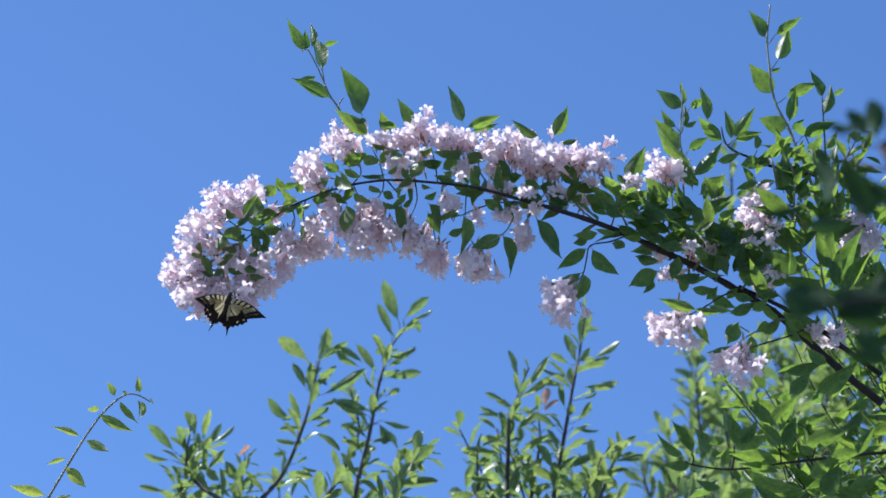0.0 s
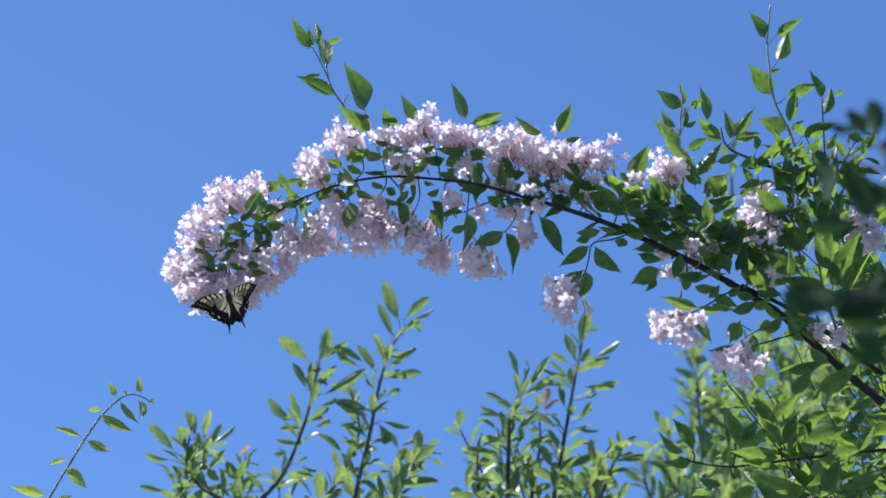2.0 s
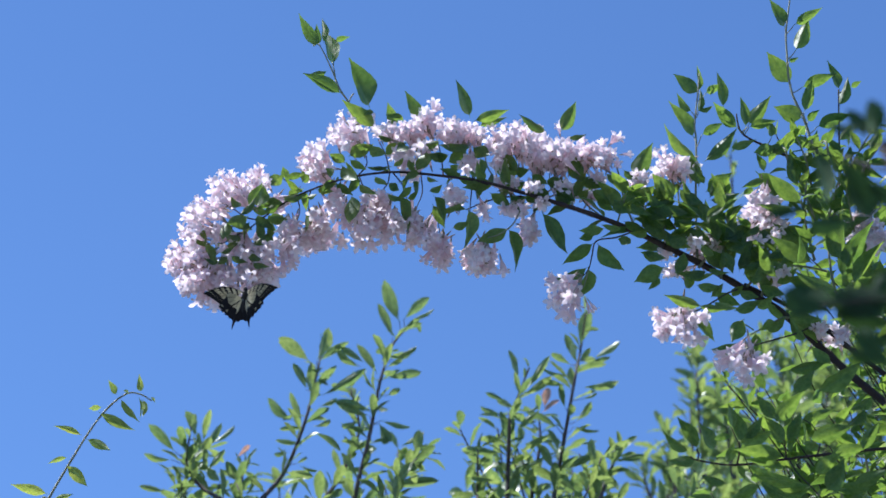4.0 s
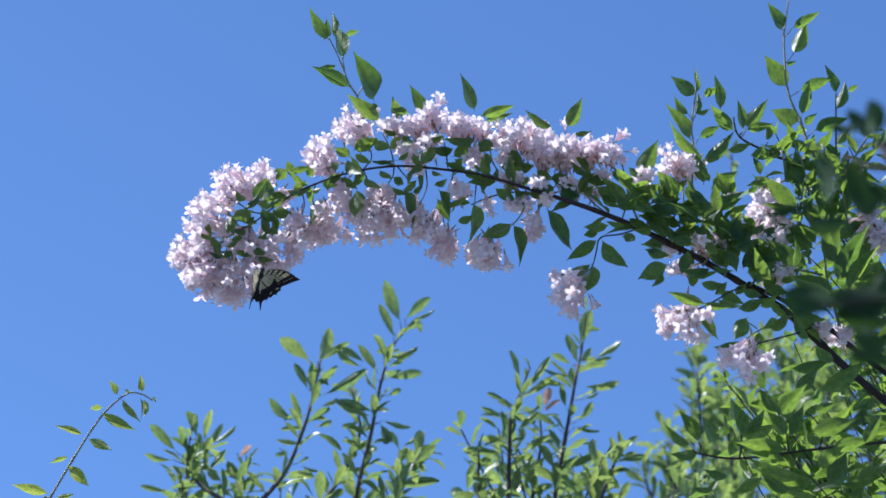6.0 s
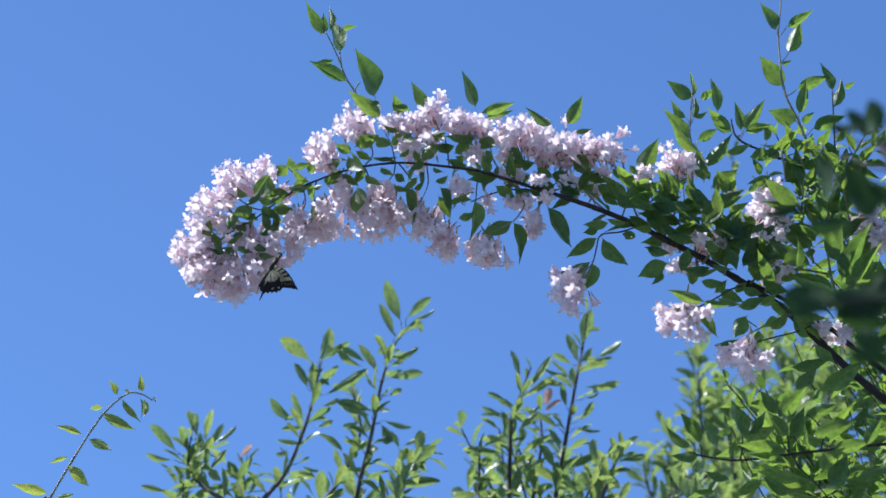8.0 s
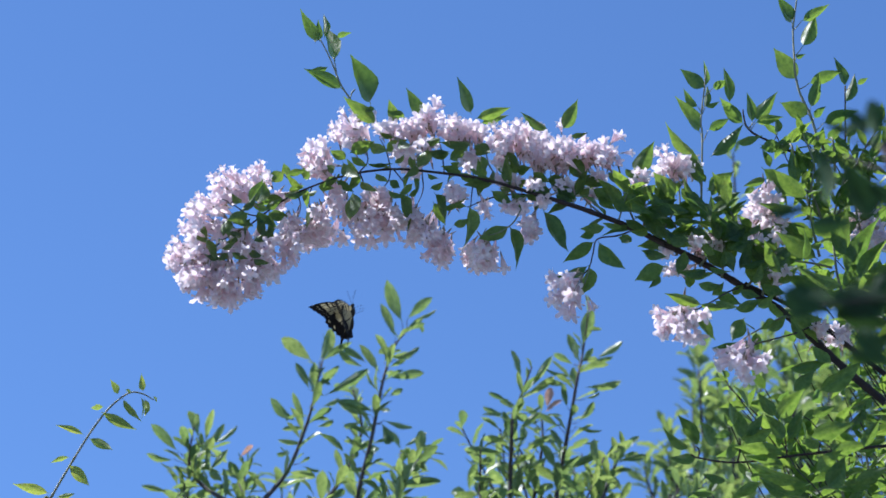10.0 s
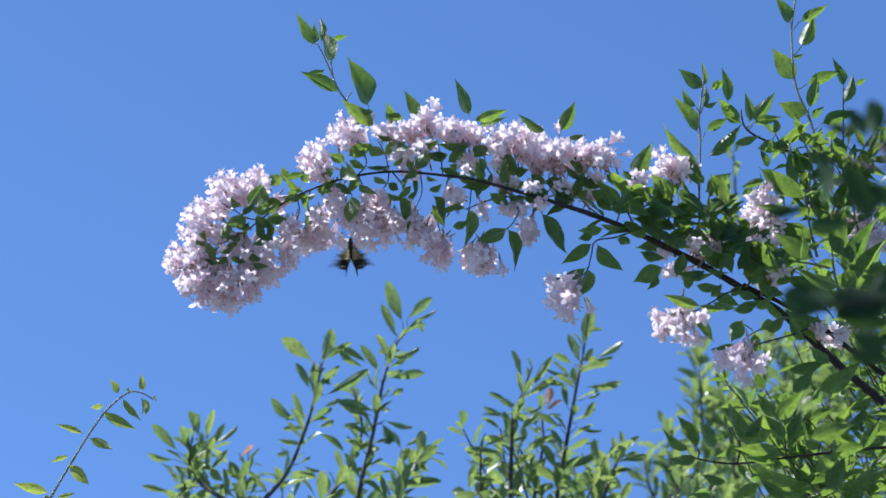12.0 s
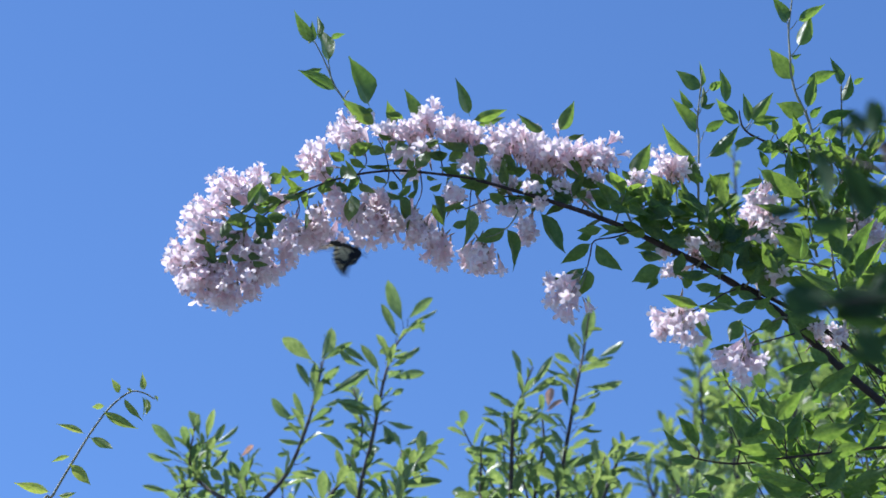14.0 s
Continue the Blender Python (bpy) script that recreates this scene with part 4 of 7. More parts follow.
tip.blades([
    (-0.2221, 3.161, -0.2, 3.1856, 0.55), (-0.1982, 3.1432, -0.1749, 3.1471, 0.61), (-0.1241, 3.1991, -0.1304, 3.2138, 0.77), (-0.1062, 3.2255, -0.0794, 3.2458, 0.55), (-0.0828, 3.2407, -0.0596, 3.2243, 0.55), (-0.0473, 3.2437, -0.0337, 3.2265, 0.55),
    (0.0013, 3.2437, -0.0251, 3.239, 0.39), (0.0368, 3.2353, 0.0009, 3.2487, 0.42), (-0.082, 3.2912, -0.0999, 3.3496, 0.46), (0.0318, 3.1551, 0.0395, 3.0975, 0.48), (-0.0409, 3.272, -0.06, 3.2822, 0.55),
], 2.81, "half", POINTED)
tip.pairs(tline, 0.02, 0.97, 12, 0.034, POINTED, 65, 0.8, away=0.7)
tip_ob = tip.done()

top = Limb("top_shoot", bush, (-0.1067, 2.85, 3.3137), [GREEN_STEM], 13, "young leafy shoot")
top.stem([(-0.1047, 2.85, 3.3137), (-0.1102, 2.85, 3.3254), (-0.1178, 2.85, 3.3388), (-0.1228, 2.85, 3.3514), (-0.1285, 2.85, 3.3688), (-0.1363, 2.85, 3.3895), (-0.1441, 2.85, 3.4072)], 0.0013, 0.0007, 0, 6)
top.stem([(-0.1241, 2.85, 3.353), (-0.1257, 2.85, 3.3673), (-0.128, 2.85, 3.3808)], 0.0009, 0.0006, 0, 6)
top.stem([(-0.1088, 2.85, 3.3231), (-0.1063, 2.85, 3.3309), (-0.103, 2.85, 3.3356)], 0.0008, 0.001, 0, 6)
top.stem([(-0.0796, 2.85, 3.2888), (-0.0964, 2.85, 3.302), (-0.1087, 2.85, 3.3176)], 0.0012, 0.001, 0, 6)
top.blades([
    (-0.144, 3.4039, -0.1701, 3.4413, 0.35), (-0.1245, 3.4104, -0.1092, 3.4187, 0.44), (-0.1171, 3.3356, -0.1609, 3.3731, 0.33),
], 2.85, "lit", POINTED)
top.blades([
    (-0.1261, 3.3698, -0.1363, 3.4282, 0.4), (-0.1382, 3.4008, -0.1376, 3.4406, 0.31),
], 2.84, "half", POINTED)
top.blades([
    (-0.1343, 3.375, -0.1593, 3.3677, 0.29), (-0.1513, 3.4087, -0.1463, 3.4361, 0.39),
], 2.86, "shade", POINTED)
top_ob = top.done()

up = Limb("upright_shoot", bush, (0.4329, 2.85, 3.1983), [GREEN_STEM, BARK], 14, "upright leafy shoot")
uline = up.stem([(0.458, 2.85, 3.1983), (0.4501, 2.85, 3.2502), (0.4439, 2.85, 3.2671), (0.4378, 2.85, 3.2981), (0.4304, 2.85, 3.3199), (0.4261, 2.85, 3.3372), (0.4241, 2.85, 3.3609), (0.4249, 2.85, 3.3848), (0.4261, 2.85, 3.4168), (0.4313, 2.85, 3.4475), (0.4363, 2.85, 3.4736)], 0.0019, 0.0009, 0, 6)
side_line = up.stem([(0.4616, 2.85, 3.2325), (0.4096, 2.85, 3.2502), (0.3903, 2.85, 3.2617), (0.3709, 2.85, 3.2733), (0.3614, 2.85, 3.2841), (0.3588, 2.85, 3.2981), (0.3586, 2.85, 3.3074)], 0.0018, 0.0008, 1, 6)
slim_line = up.stem([(0.2992, 2.85, 3.1124), (0.3, 2.85, 3.1458), (0.3031, 2.85, 3.2021), (0.3081, 2.85, 3.271), (0.3076, 2.85, 3.2903), (0.3106, 2.85, 3.3137), (0.3144, 2.85, 3.3372), (0.3183, 2.85, 3.3649)], 0.0015, 0.0007, 0, 6)
far_line = up.stem([(0.4705, 2.85, 3.1983), (0.476, 2.85, 3.2594), (0.4798, 2.85, 3.3059), (0.482, 2.85, 3.3372)], 0.0012, 0.0007, 1, 6)
up.blades([
    (0.4364, 3.4297, 0.4762, 3.4472, 0.32), (0.4273, 3.3467, 0.4036, 3.3933, 0.42), (0.4272, 3.3784, 0.4367, 3.3849, 0.5), (0.4392, 3.3419, 0.4804, 3.3566, 0.34), (0.4358, 3.2981, 0.4059, 3.3182, 0.5), (0.4422, 3.2942, 0.455, 3.3111, 0.5),
    (0.4518, 3.2864, 0.4917, 3.3065, 0.4), (0.4309, 3.2733, 0.399, 3.2669, 0.45), (0.4441, 3.2702, 0.4187, 3.2591, 0.5), (0.4462, 3.2517, 0.4459, 3.2787, 0.5), (0.4234, 3.2044, 0.4395, 3.2216, 0.45), (0.4561, 3.2502, 0.4808, 3.2613, 0.4),
], 2.85, "lit", POINTED, uline)
up.blades([
    (0.4253, 3.4265, 0.414, 3.4615, 0.4), (0.4349, 3.3927, 0.4625, 3.4425, 0.36), (0.4384, 3.3074, 0.4587, 3.3544, 0.34), (0.4206, 3.212, 0.4163, 3.2545, 0.45),
], 2.85, "half", POINTED, uline)
up.blades([
    (0.4311, 3.2764, 0.4171, 3.2955, 0.45), (0.455, 3.2325, 0.4353, 3.2459, 0.45),
], 2.85, "shade", POINTED, uline)
up.blades([
    (0.3583, 3.288, 0.3279, 3.3161, 0.42), (0.3719, 3.2919, 0.3917, 3.3273, 0.4), (0.3717, 3.2888, 0.4014, 3.3016, 0.4), (0.4001, 3.2594, 0.3725, 3.2554, 0.5),
], 2.85, "lit", POINTED, side_line)
up.blades([
    (0.3684, 3.2888, 0.3679, 3.3322, 0.36), (0.3962, 3.2733, 0.3998, 3.3004, 0.4), (0.385, 3.2272, 0.3774, 3.2509, 0.45), (0.3752, 3.2287, 0.4146, 3.1803, 0.42),
], 2.85, "half", POINTED, side_line)
up.blades([
    (0.347, 3.2617, 0.3782, 3.2688, 0.4), (0.3148, 3.2433, 0.3593, 3.2829, 0.34),
], 2.85, "shade", POINTED, side_line)
up.blades([
    (0.315, 3.3372, 0.2899, 3.3665, 0.36), (0.3238, 3.3372, 0.3432, 3.351, 0.4), (0.3145, 3.2795, 0.3406, 3.2938, 0.38),
], 2.85, "lit", POINTED, slim_line)
up.blades([
    (0.3429, 3.316, 0.342, 3.3688, 0.32), (0.3063, 3.2764, 0.2862, 3.3221, 0.32), (0.3138, 3.3106, 0.3217, 3.3461, 0.25),
], 2.85, "half", POINTED, slim_line)
up.blades([
    (0.3126, 3.3137, 0.335, 3.3185, 0.35), (0.3059, 3.3121, 0.2865, 3.3291, 0.35), (0.3165, 3.3404, 0.3193, 3.3722, 0.2),
], 2.85, "shade", POINTED, slim_line)
up.blades([
    (0.4969, 3.3396, 0.5107, 3.3477, 0.4), (0.476, 3.2502, 0.4621, 3.2676, 0.45),
], 2.85, "lit", POINTED, far_line)
up.blades([
    (0.482, 3.3372, 0.4759, 3.3714, 0.3), (0.4804, 3.3137, 0.4992, 3.3558, 0.36), (0.4772, 3.2671, 0.4958, 3.287, 0.45),
], 2.85, "shade", POINTED, far_line)
up.leaves([
    (0.3395, 3.2044, 0.3404, 3.2364, 20), (0.3108, 3.1968, 0.3414, 3.2158, 30), (0.3153, 3.1938, 0.3306, 3.212, 20), (0.3532, 3.187, 0.3417, 3.2211, 20),
], Y + 0.12, OVATE, 0.03)
for x0, z0, x1, z1, n in ((0.3434, 3.1235, 0.3207, 3.1983, 4), (0.4428, 3.1458, 0.4079, 3.2211, 5), (0.4493, 3.1458, 0.4741, 3.2211, 5), (0.4568, 3.1607, 0.5149, 3.2364, 5), (0.4395, 3.1983, 0.4239, 3.2671, 4), (0.473, 3.2059, 0.5178, 3.2748, 5), (0.424, 3.1607, 0.4348, 3.2287, 4), (0.4145, 3.2211, 0.4041, 3.271, 3), (0.4608, 3.2211, 0.4551, 3.2864, 4), (0.4989, 3.1983, 0.4966, 3.2594, 4), (0.4865, 3.1161, 0.471, 3.1757, 4), (0.4339, 3.1087, 0.4175, 3.1607, 4)):
    line = up.stem([(x0, Y, z0), ((x0 + x1) / 2, Y - 0.02, (z0 + z1) / 2), (x1, Y + up.rng.uniform(-0.06, 0.06), z1)], 0.0016, 0.0008, 0, 6)
    up.pairs(line, 0.1, 1.0, n, 0.042, OVATE, 50)
up.stem([(0.4472, 2.85, 3.094), (0.4268, 2.85, 3.0999), (0.4011, 2.85, 3.105), (0.3822, 2.85, 3.1161)], 0.0014, 0.0008, 0, 6)
up.stem([(0.461, 2.85, 3.0286), (0.4565, 2.85, 3.0575), (0.452, 2.85, 3.0867), (0.4511, 2.85, 3.1235)], 0.002, 0.0012, 0, 6)
up.leaves([
    (0.4444, 3.0706, 0.3936, 3.0882, 30), (0.4207, 3.1058, 0.3797, 3.1428, 15), (0.4512, 3.0852, 0.4774, 3.1547, 15), (0.4644, 3.0779, 0.4897, 3.1339, 20), (0.4565, 3.0575, 0.5106, 3.0984, 30), (0.4136, 3.1832, 0.3795, 3.2234, 15), (0.3793, 3.0882, 0.3512, 3.1228, 20), (0.3237, 3.1772, 0.3228, 3.215, 20),
    (0.4502, 3.1087, 0.4301, 3.1532, 20), (0.4513, 3.1161, 0.4664, 3.1667, 25), (0.4242, 3.0575, 0.3989, 3.0684, 30), (0.4888, 3.0575, 0.5078, 3.0867, 20), (0.401, 3.1043, 0.4166, 3.1458, 25),
], Y, SLENDER, 0.015, 0.09)
up.leaves([(0.304, 3.1637, 0.2733, 3.1991, 0), (0.3062, 3.1682, 0.3301, 3.187, 0), (0.3883, 3.1087, 0.3647, 3.094, 0), (0.338, 3.1458, 0.3225, 3.1645, 0)], Y, OVATE, 0.015, 0.06, True)
up_ob = up.done()

low = Limb("lower_shoot", bush, (0.3626, 2.74, 2.818), [BARK, GREEN_STEM], 15, "low leafy shoot")
low.stem([(0.5541, 2.74, 2.8246), (0.4739, 2.74, 2.82), (0.4021, 2.74, 2.8121), (0.3717, 2.74, 2.8082), (0.314, 2.74, 2.8009), (0.275, 2.74, 2.8062), (0.2662, 2.74, 2.8108)], 0.002, 0.0008)
low.stem([(0.3716, 2.74, 2.8075), (0.3783, 2.73, 2.7874), (0.3909, 2.72, 2.7669), (0.4073, 2.72, 2.7443)], 0.0009, 0.0006, 0)
low.stem([(0.3687, 2.74, 2.8088), (0.3666, 2.73, 2.8235), (0.362, 2.72, 2.8354), (0.3569, 2.72, 2.8407)], 0.0009, 0.0006, 0)
low.stem([(0.3158, 2.74, 2.8016), (0.3177, 2.73, 2.8103), (0.3172, 2.72, 2.8196)], 0.0012, 0.0008, 0)
low.stem([(0.2738, 2.74, 2.8062), (0.2744, 2.73, 2.8097), (0.2722, 2.73, 2.8149)], 0.001, 0.0008, 0)
low.stem([(0.4021, 2.74, 2.8121), (0.4048, 2.73, 2.8268), (0.3953, 2.72, 2.8388), (0.3867, 2.72, 2.8454)], 0.0009, 0.0006, 0)
low.stem([(0.4507, 2.74, 2.8174), (0.4531, 2.73, 2.8268), (0.4466, 2.72, 2.8388)], 0.0009, 0.0006, 0)
low.blades([
    (0.2826, 2.8492, 0.2631, 2.8898, 0.37), (0.2714, 2.8478, 0.2401, 2.8646, 0.41), (0.2797, 2.839, 0.2488, 2.8321, 0.48), (0.2999, 2.8492, 0.2867, 2.8828, 0.48), (0.3295, 2.8586, 0.325, 2.8966, 0.41), (0.3328, 2.8614, 0.356, 2.8895, 0.39),
    (0.3264, 2.858, 0.368, 2.8699, 0.41), (0.3128, 2.8336, 0.3217, 2.858, 0.48), (0.398, 2.8614, 0.4233, 2.8474, 0.53), (0.4512, 2.8682, 0.4674, 2.8977, 0.48), (0.4281, 2.8008, 0.4807, 2.8091, 0.24), (0.4052, 2.8075, 0.3312, 2.8123, 0.25),
    (0.3239, 2.8323, 0.3318, 2.8136, 0.48), (0.3662, 2.7941, 0.4058, 2.7996, 0.39), (0.4395, 2.7875, 0.4617, 2.7971, 0.48), (0.3783, 2.875, 0.3809, 2.8989, 0.48),
], 2.81, "shade", POINTED)
low.blades([
    (0.3589, 2.7836, 0.3073, 2.7983, 0.31), (0.3605, 2.7708, 0.3149, 2.7814, 0.27), (0.3617, 2.8017, 0.3415, 2.8218, 0.48), (0.353, 2.8251, 0.3401, 2.8589, 0.48), (0.3505, 2.8225, 0.376, 2.8617, 0.44), (0.3855, 2.803, 0.4335, 2.8177, 0.35),
    (0.4049, 2.7836, 0.4495, 2.7949, 0.29), (0.4408, 2.7901, 0.4532, 2.8262, 0.39), (0.389, 2.7644, 0.4189, 2.7855, 0.39), (0.4264, 2.7516, 0.4652, 2.7694, 0.34), (0.3899, 2.8271, 0.4093, 2.8426, 0.48),
], 2.68, "lit", POINTED)
low.blades([
    (0.367, 2.8183, 0.3889, 2.8516, 0.46), (0.4055, 2.7623, 0.4365, 2.7944, 0.53),
], 2.72, "half", POINTED)
low.blades([
    (0.3819, 2.7787, 0.3329, 2.7868, 0.24), (0.3703, 2.7644, 0.3355, 2.7724, 0.39), (0.3957, 2.7579, 0.3546, 2.7619, 0.29), (0.313, 2.8432, 0.3121, 2.8756, 0.39), (0.339, 2.818, 0.3107, 2.8112, 0.39), (0.4704, 2.8379, 0.4526, 2.8516, 0.48),
    (0.3039, 2.7787, 0.2795, 2.7868, 0.39), (0.2883, 2.7657, 0.2619, 2.7711, 0.34),
], 2.74, "shade", POINTED)
low.blades([
    (0.3399, 2.7787, 0.3052, 2.764, 0.39), (0.4565, 2.7722, 0.4231, 2.7802, 0.34), (0.3126, 2.8346, 0.2906, 2.8298, 0.39), (0.4385, 2.8147, 0.4756, 2.8283, 0.29), (0.3861, 2.8479, 0.4138, 2.8706, 0.34),
], 2.74, "lit", POINTED)
for x0, z0, x1, z1, n in ((0.3979, 2.7463, 0.4128, 2.7918, 5), (0.4517, 2.7463, 0.4429, 2.7918, 5), (0.3613, 2.7334, 0.3755, 2.7722, 4), (0.4752, 2.8379, 0.4677, 2.8847, 4), (0.4443, 2.8114, 0.4349, 2.8512, 4)):
    line = low.stem([(x0, 2.86, z0), ((x0 + x1) / 2, 2.85, (z0 + z1) / 2), (x1, 2.88 + low.rng.uniform(-0.06, 0.06), z1)], 0.0016, 0.0008, 1, 6)
    low.pairs(line, 0.1, 1.0, n, 0.042, SLENDER, 50)
low_ob = low.done()

# the body of the bush: canes from the ground and dense leafy wood behind the arch
for k, (x, z) in enumerate(((0.538, 2.8669), (0.5419, 2.9153), (0.5202, 3.1309), (0.5757, 2.8669), (0.5668, 3.2211))):
    o = 0.05 * (k - 2)
    cane = Limb("cane", bush, (0.95 + o, 2.95 + o, 0.0), [BARK], 40 + k)
    cane.stem([(0.95 + o, 2.95 + o, -0.05), (0.9 + o * 2, 2.95 + o, 0.9), (0.8 + o, 2.92, 1.9), (x + 0.05, 2.86, z - 0.3), (x, 2.84, z)], 0.013, 0.008)
    cane.done()
rng = random.Random(16)
for k in range(80):
    z = rng.uniform(2.95, 3.36)
    x = rng.uniform(0.31 + 0.16 * max(0, z - 2.9), 0.68)
    y = rng.uniform(2.92, 3.3)
    if z > 3.2 and x < 0.4:
        continue
    s = Limb("shoot", bush, (x + 0.07, y, z - 0.14), [BARK], 60 + k)
    line = s.stem([(x + 0.07, y, z - 0.14), (x + 0.03, y, z - 0.07), (x + rng.uniform(-0.03, 0.03), y + rng.uniform(-0.04, 0.04), z)], 0.0009, 0.0006, 0, 6)
    s.pairs(line, 0.05, 1.0, 5, 0.05, OVATE, 52)
    s.done()

for k in range(36):
    x, y, z = rng.uniform(0.37, 0.68), rng.uniform(2.86, 3.1), rng.uniform(2.8, 2.96)
    s = Limb("shoot", bush, (x + 0.03, y, z - 0.08), [BARK], 160 + k)
    line = s.stem([(x + 0.03, y, z - 0.08), (x + 0.015, y, z - 0.04), (x + rng.uniform(-0.03, 0.03), y - 0.02, z)], 0.0009, 0.0006, 0, 6)
    s.pairs(line, 0.05, 1.0, 5, 0.045, OVATE, 52)
    s.done()

# a shrub close by, of which one spray hangs in from the edge; shade is put into its leaf colour
NY = 1.35
dark = plant("shade_toned_shrub", 0.75, 1.4, "broad-leaved green shrub close by and out of focus, shade put into its leaf colour", "shrub")
near = Limb("spray", dark, (0.2532, 1.35, 2.3322), [BARK, GREEN_STEM], 17, "overhanging spray with shade put into its leaf colour")
near.stem([(0.75, 1.4, -0.05), (0.7, 1.4, 1.2), (0.2806, 1.35, 2.2904), (0.2656, 1.35, 2.3322), (0.2622, 1.35, 2.3679), (0.2579, 1.35, 2.3933)], 0.006, 0.0015)
for a, b in (((0.2622, 1.35, 2.3679), (0.2045, 1.352, 2.3843)), ((0.2625, 1.35, 2.3715), (0.2771, 1.68, 2.5669)), ((0.2589, 1.35, 2.386), (0.2202, 1.352, 2.3927)), ((0.2712, 1.35, 2.3252), (0.2161, 1.35, 2.335))):
    near.stem([a, (Vector(a) + Vector(b)) / 2 + Vector((0, 0, -0.006)), b], 0.0007, 0.0005, 0, 5)
near.stem([(0.2806, 1.35, 2.2904), (0.2374, 1.35, 2.287), (0.2036, 1.35, 2.2835)], 0.0007, 0.0005)
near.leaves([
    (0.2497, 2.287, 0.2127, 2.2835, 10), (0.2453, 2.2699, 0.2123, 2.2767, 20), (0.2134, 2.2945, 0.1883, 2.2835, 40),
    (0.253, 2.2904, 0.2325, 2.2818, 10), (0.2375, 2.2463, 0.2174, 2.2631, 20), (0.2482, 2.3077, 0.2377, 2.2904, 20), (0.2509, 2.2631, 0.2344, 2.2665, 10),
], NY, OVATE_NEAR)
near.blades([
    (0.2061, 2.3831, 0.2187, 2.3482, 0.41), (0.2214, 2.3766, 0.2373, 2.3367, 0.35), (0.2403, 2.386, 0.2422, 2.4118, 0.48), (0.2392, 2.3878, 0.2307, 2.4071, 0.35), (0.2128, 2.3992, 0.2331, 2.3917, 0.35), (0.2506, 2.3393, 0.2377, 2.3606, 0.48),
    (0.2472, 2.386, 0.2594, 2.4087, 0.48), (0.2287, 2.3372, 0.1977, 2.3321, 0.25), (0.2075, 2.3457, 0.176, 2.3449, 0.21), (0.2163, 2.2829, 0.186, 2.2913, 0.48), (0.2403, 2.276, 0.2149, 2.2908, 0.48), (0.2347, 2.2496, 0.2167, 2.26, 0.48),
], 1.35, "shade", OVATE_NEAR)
near.done()

sways(base_ob, [
    (0, -0.0082, -0.0055, 1.50), (0.5, -0.0078, -0.0061, 1.76), (1, -0.0091, -0.0069, 1.84), (1.5, -0.0078, -0.0057, 1.48),
    (2, -0.0056, -0.0039, 1.09), (2.5, -0.0040, -0.0030, 0.87), (3, -0.0057, -0.0046, 1.13), (5.5, 0.0042, 0.0008, -0.25),
    (6, 0.0021, -0.0007, -0.08), (6.5, -0.0012, -0.0032, 0.60), (7, -0.0011, -0.0030, 0.60), (7.5, -0.0024, -0.0025, 0.64),
    (8, 0.0019, 0.0013, -0.34), (10.5, -0.0018, -0.0018, 0.41), (11, 0.0000, -0.0000, -0.00), (11.5, -0.0019, -0.0015, 0.18),
    (12, -0.0032, -0.0028, 0.59), (12.5, -0.0031, -0.0022, 0.25), (13, -0.0033, -0.0018, 0.39), (13.5, -0.0050, -0.0033, 0.65),
    (14, -0.0045, -0.0027, 0.56),
])
sways(tip_ob, [
    (0, -0.0097, -0.0140, 1.92), (0.5, -0.0102, -0.0162, 2.62), (1, -0.0117, -0.0179, 2.71), (1.5, -0.0107, -0.0153, 1.39),
    (2, -0.0065, -0.0103, 1.62), (2.5, -0.0050, -0.0085, 1.71), (3, -0.0070, -0.0116, 1.01), (5.5, 0.0035, 0.0018, 0.52),
    (6, 0.0022, 0.0001, 0.61), (6.5, -0.0032, -0.0073, 0.63), (7, -0.0030, -0.0074, 1.15), (7.5, -0.0022, -0.0053, 1.56),
    (8, 0.0035, 0.0036, 0.46), (10.5, -0.0030, -0.0048, 0.28), (11, 0.0000, -0.0000, -0.00), (11.5, -0.0015, -0.0024, 0.46),
    (12, -0.0038, -0.0059, 0.87), (12.5, -0.0018, -0.0033, 0.42), (13, -0.0025, -0.0031, 0.54), (13.5, -0.0050, -0.0067, 0.94),
    (14, -0.0038, -0.0052, 0.59),
])
sways(top_ob, [
    (0, -0.0154, -0.0149, 2.44), (0.5, -0.0131, -0.0174, 2.25), (1, -0.0149, -0.0203, 3.08), (1.5, -0.0126, -0.0168, 2.86),
    (2, -0.0096, -0.0118, 2.86), (2.5, -0.0072, -0.0074, 1.47), (3, -0.0106, -0.0139, 2.91), (5.5, 0.0117, -0.0010, -0.31),
    (6, 0.0075, -0.0025, 0.66), (6.5, 0.0007, -0.0104, 1.43), (7, -0.0003, -0.0104, 1.43), (7.5, -0.0041, -0.0084, 2.26),
    (8, 0.0042, 0.0040, 0.88), (10.5, -0.0023, -0.0054, 1.49), (11, 0.0000, -0.0000, -0.00), (11.5, -0.0033, -0.0034, 1.43),
    (12, -0.0056, -0.0079, 1.66), (12.5, -0.0056, -0.0039, 1.66), (13, -0.0061, -0.0045, 1.02), (13.5, -0.0091, -0.0084, 2.21),
    (14, -0.0086, -0.0059, 1.66),
])
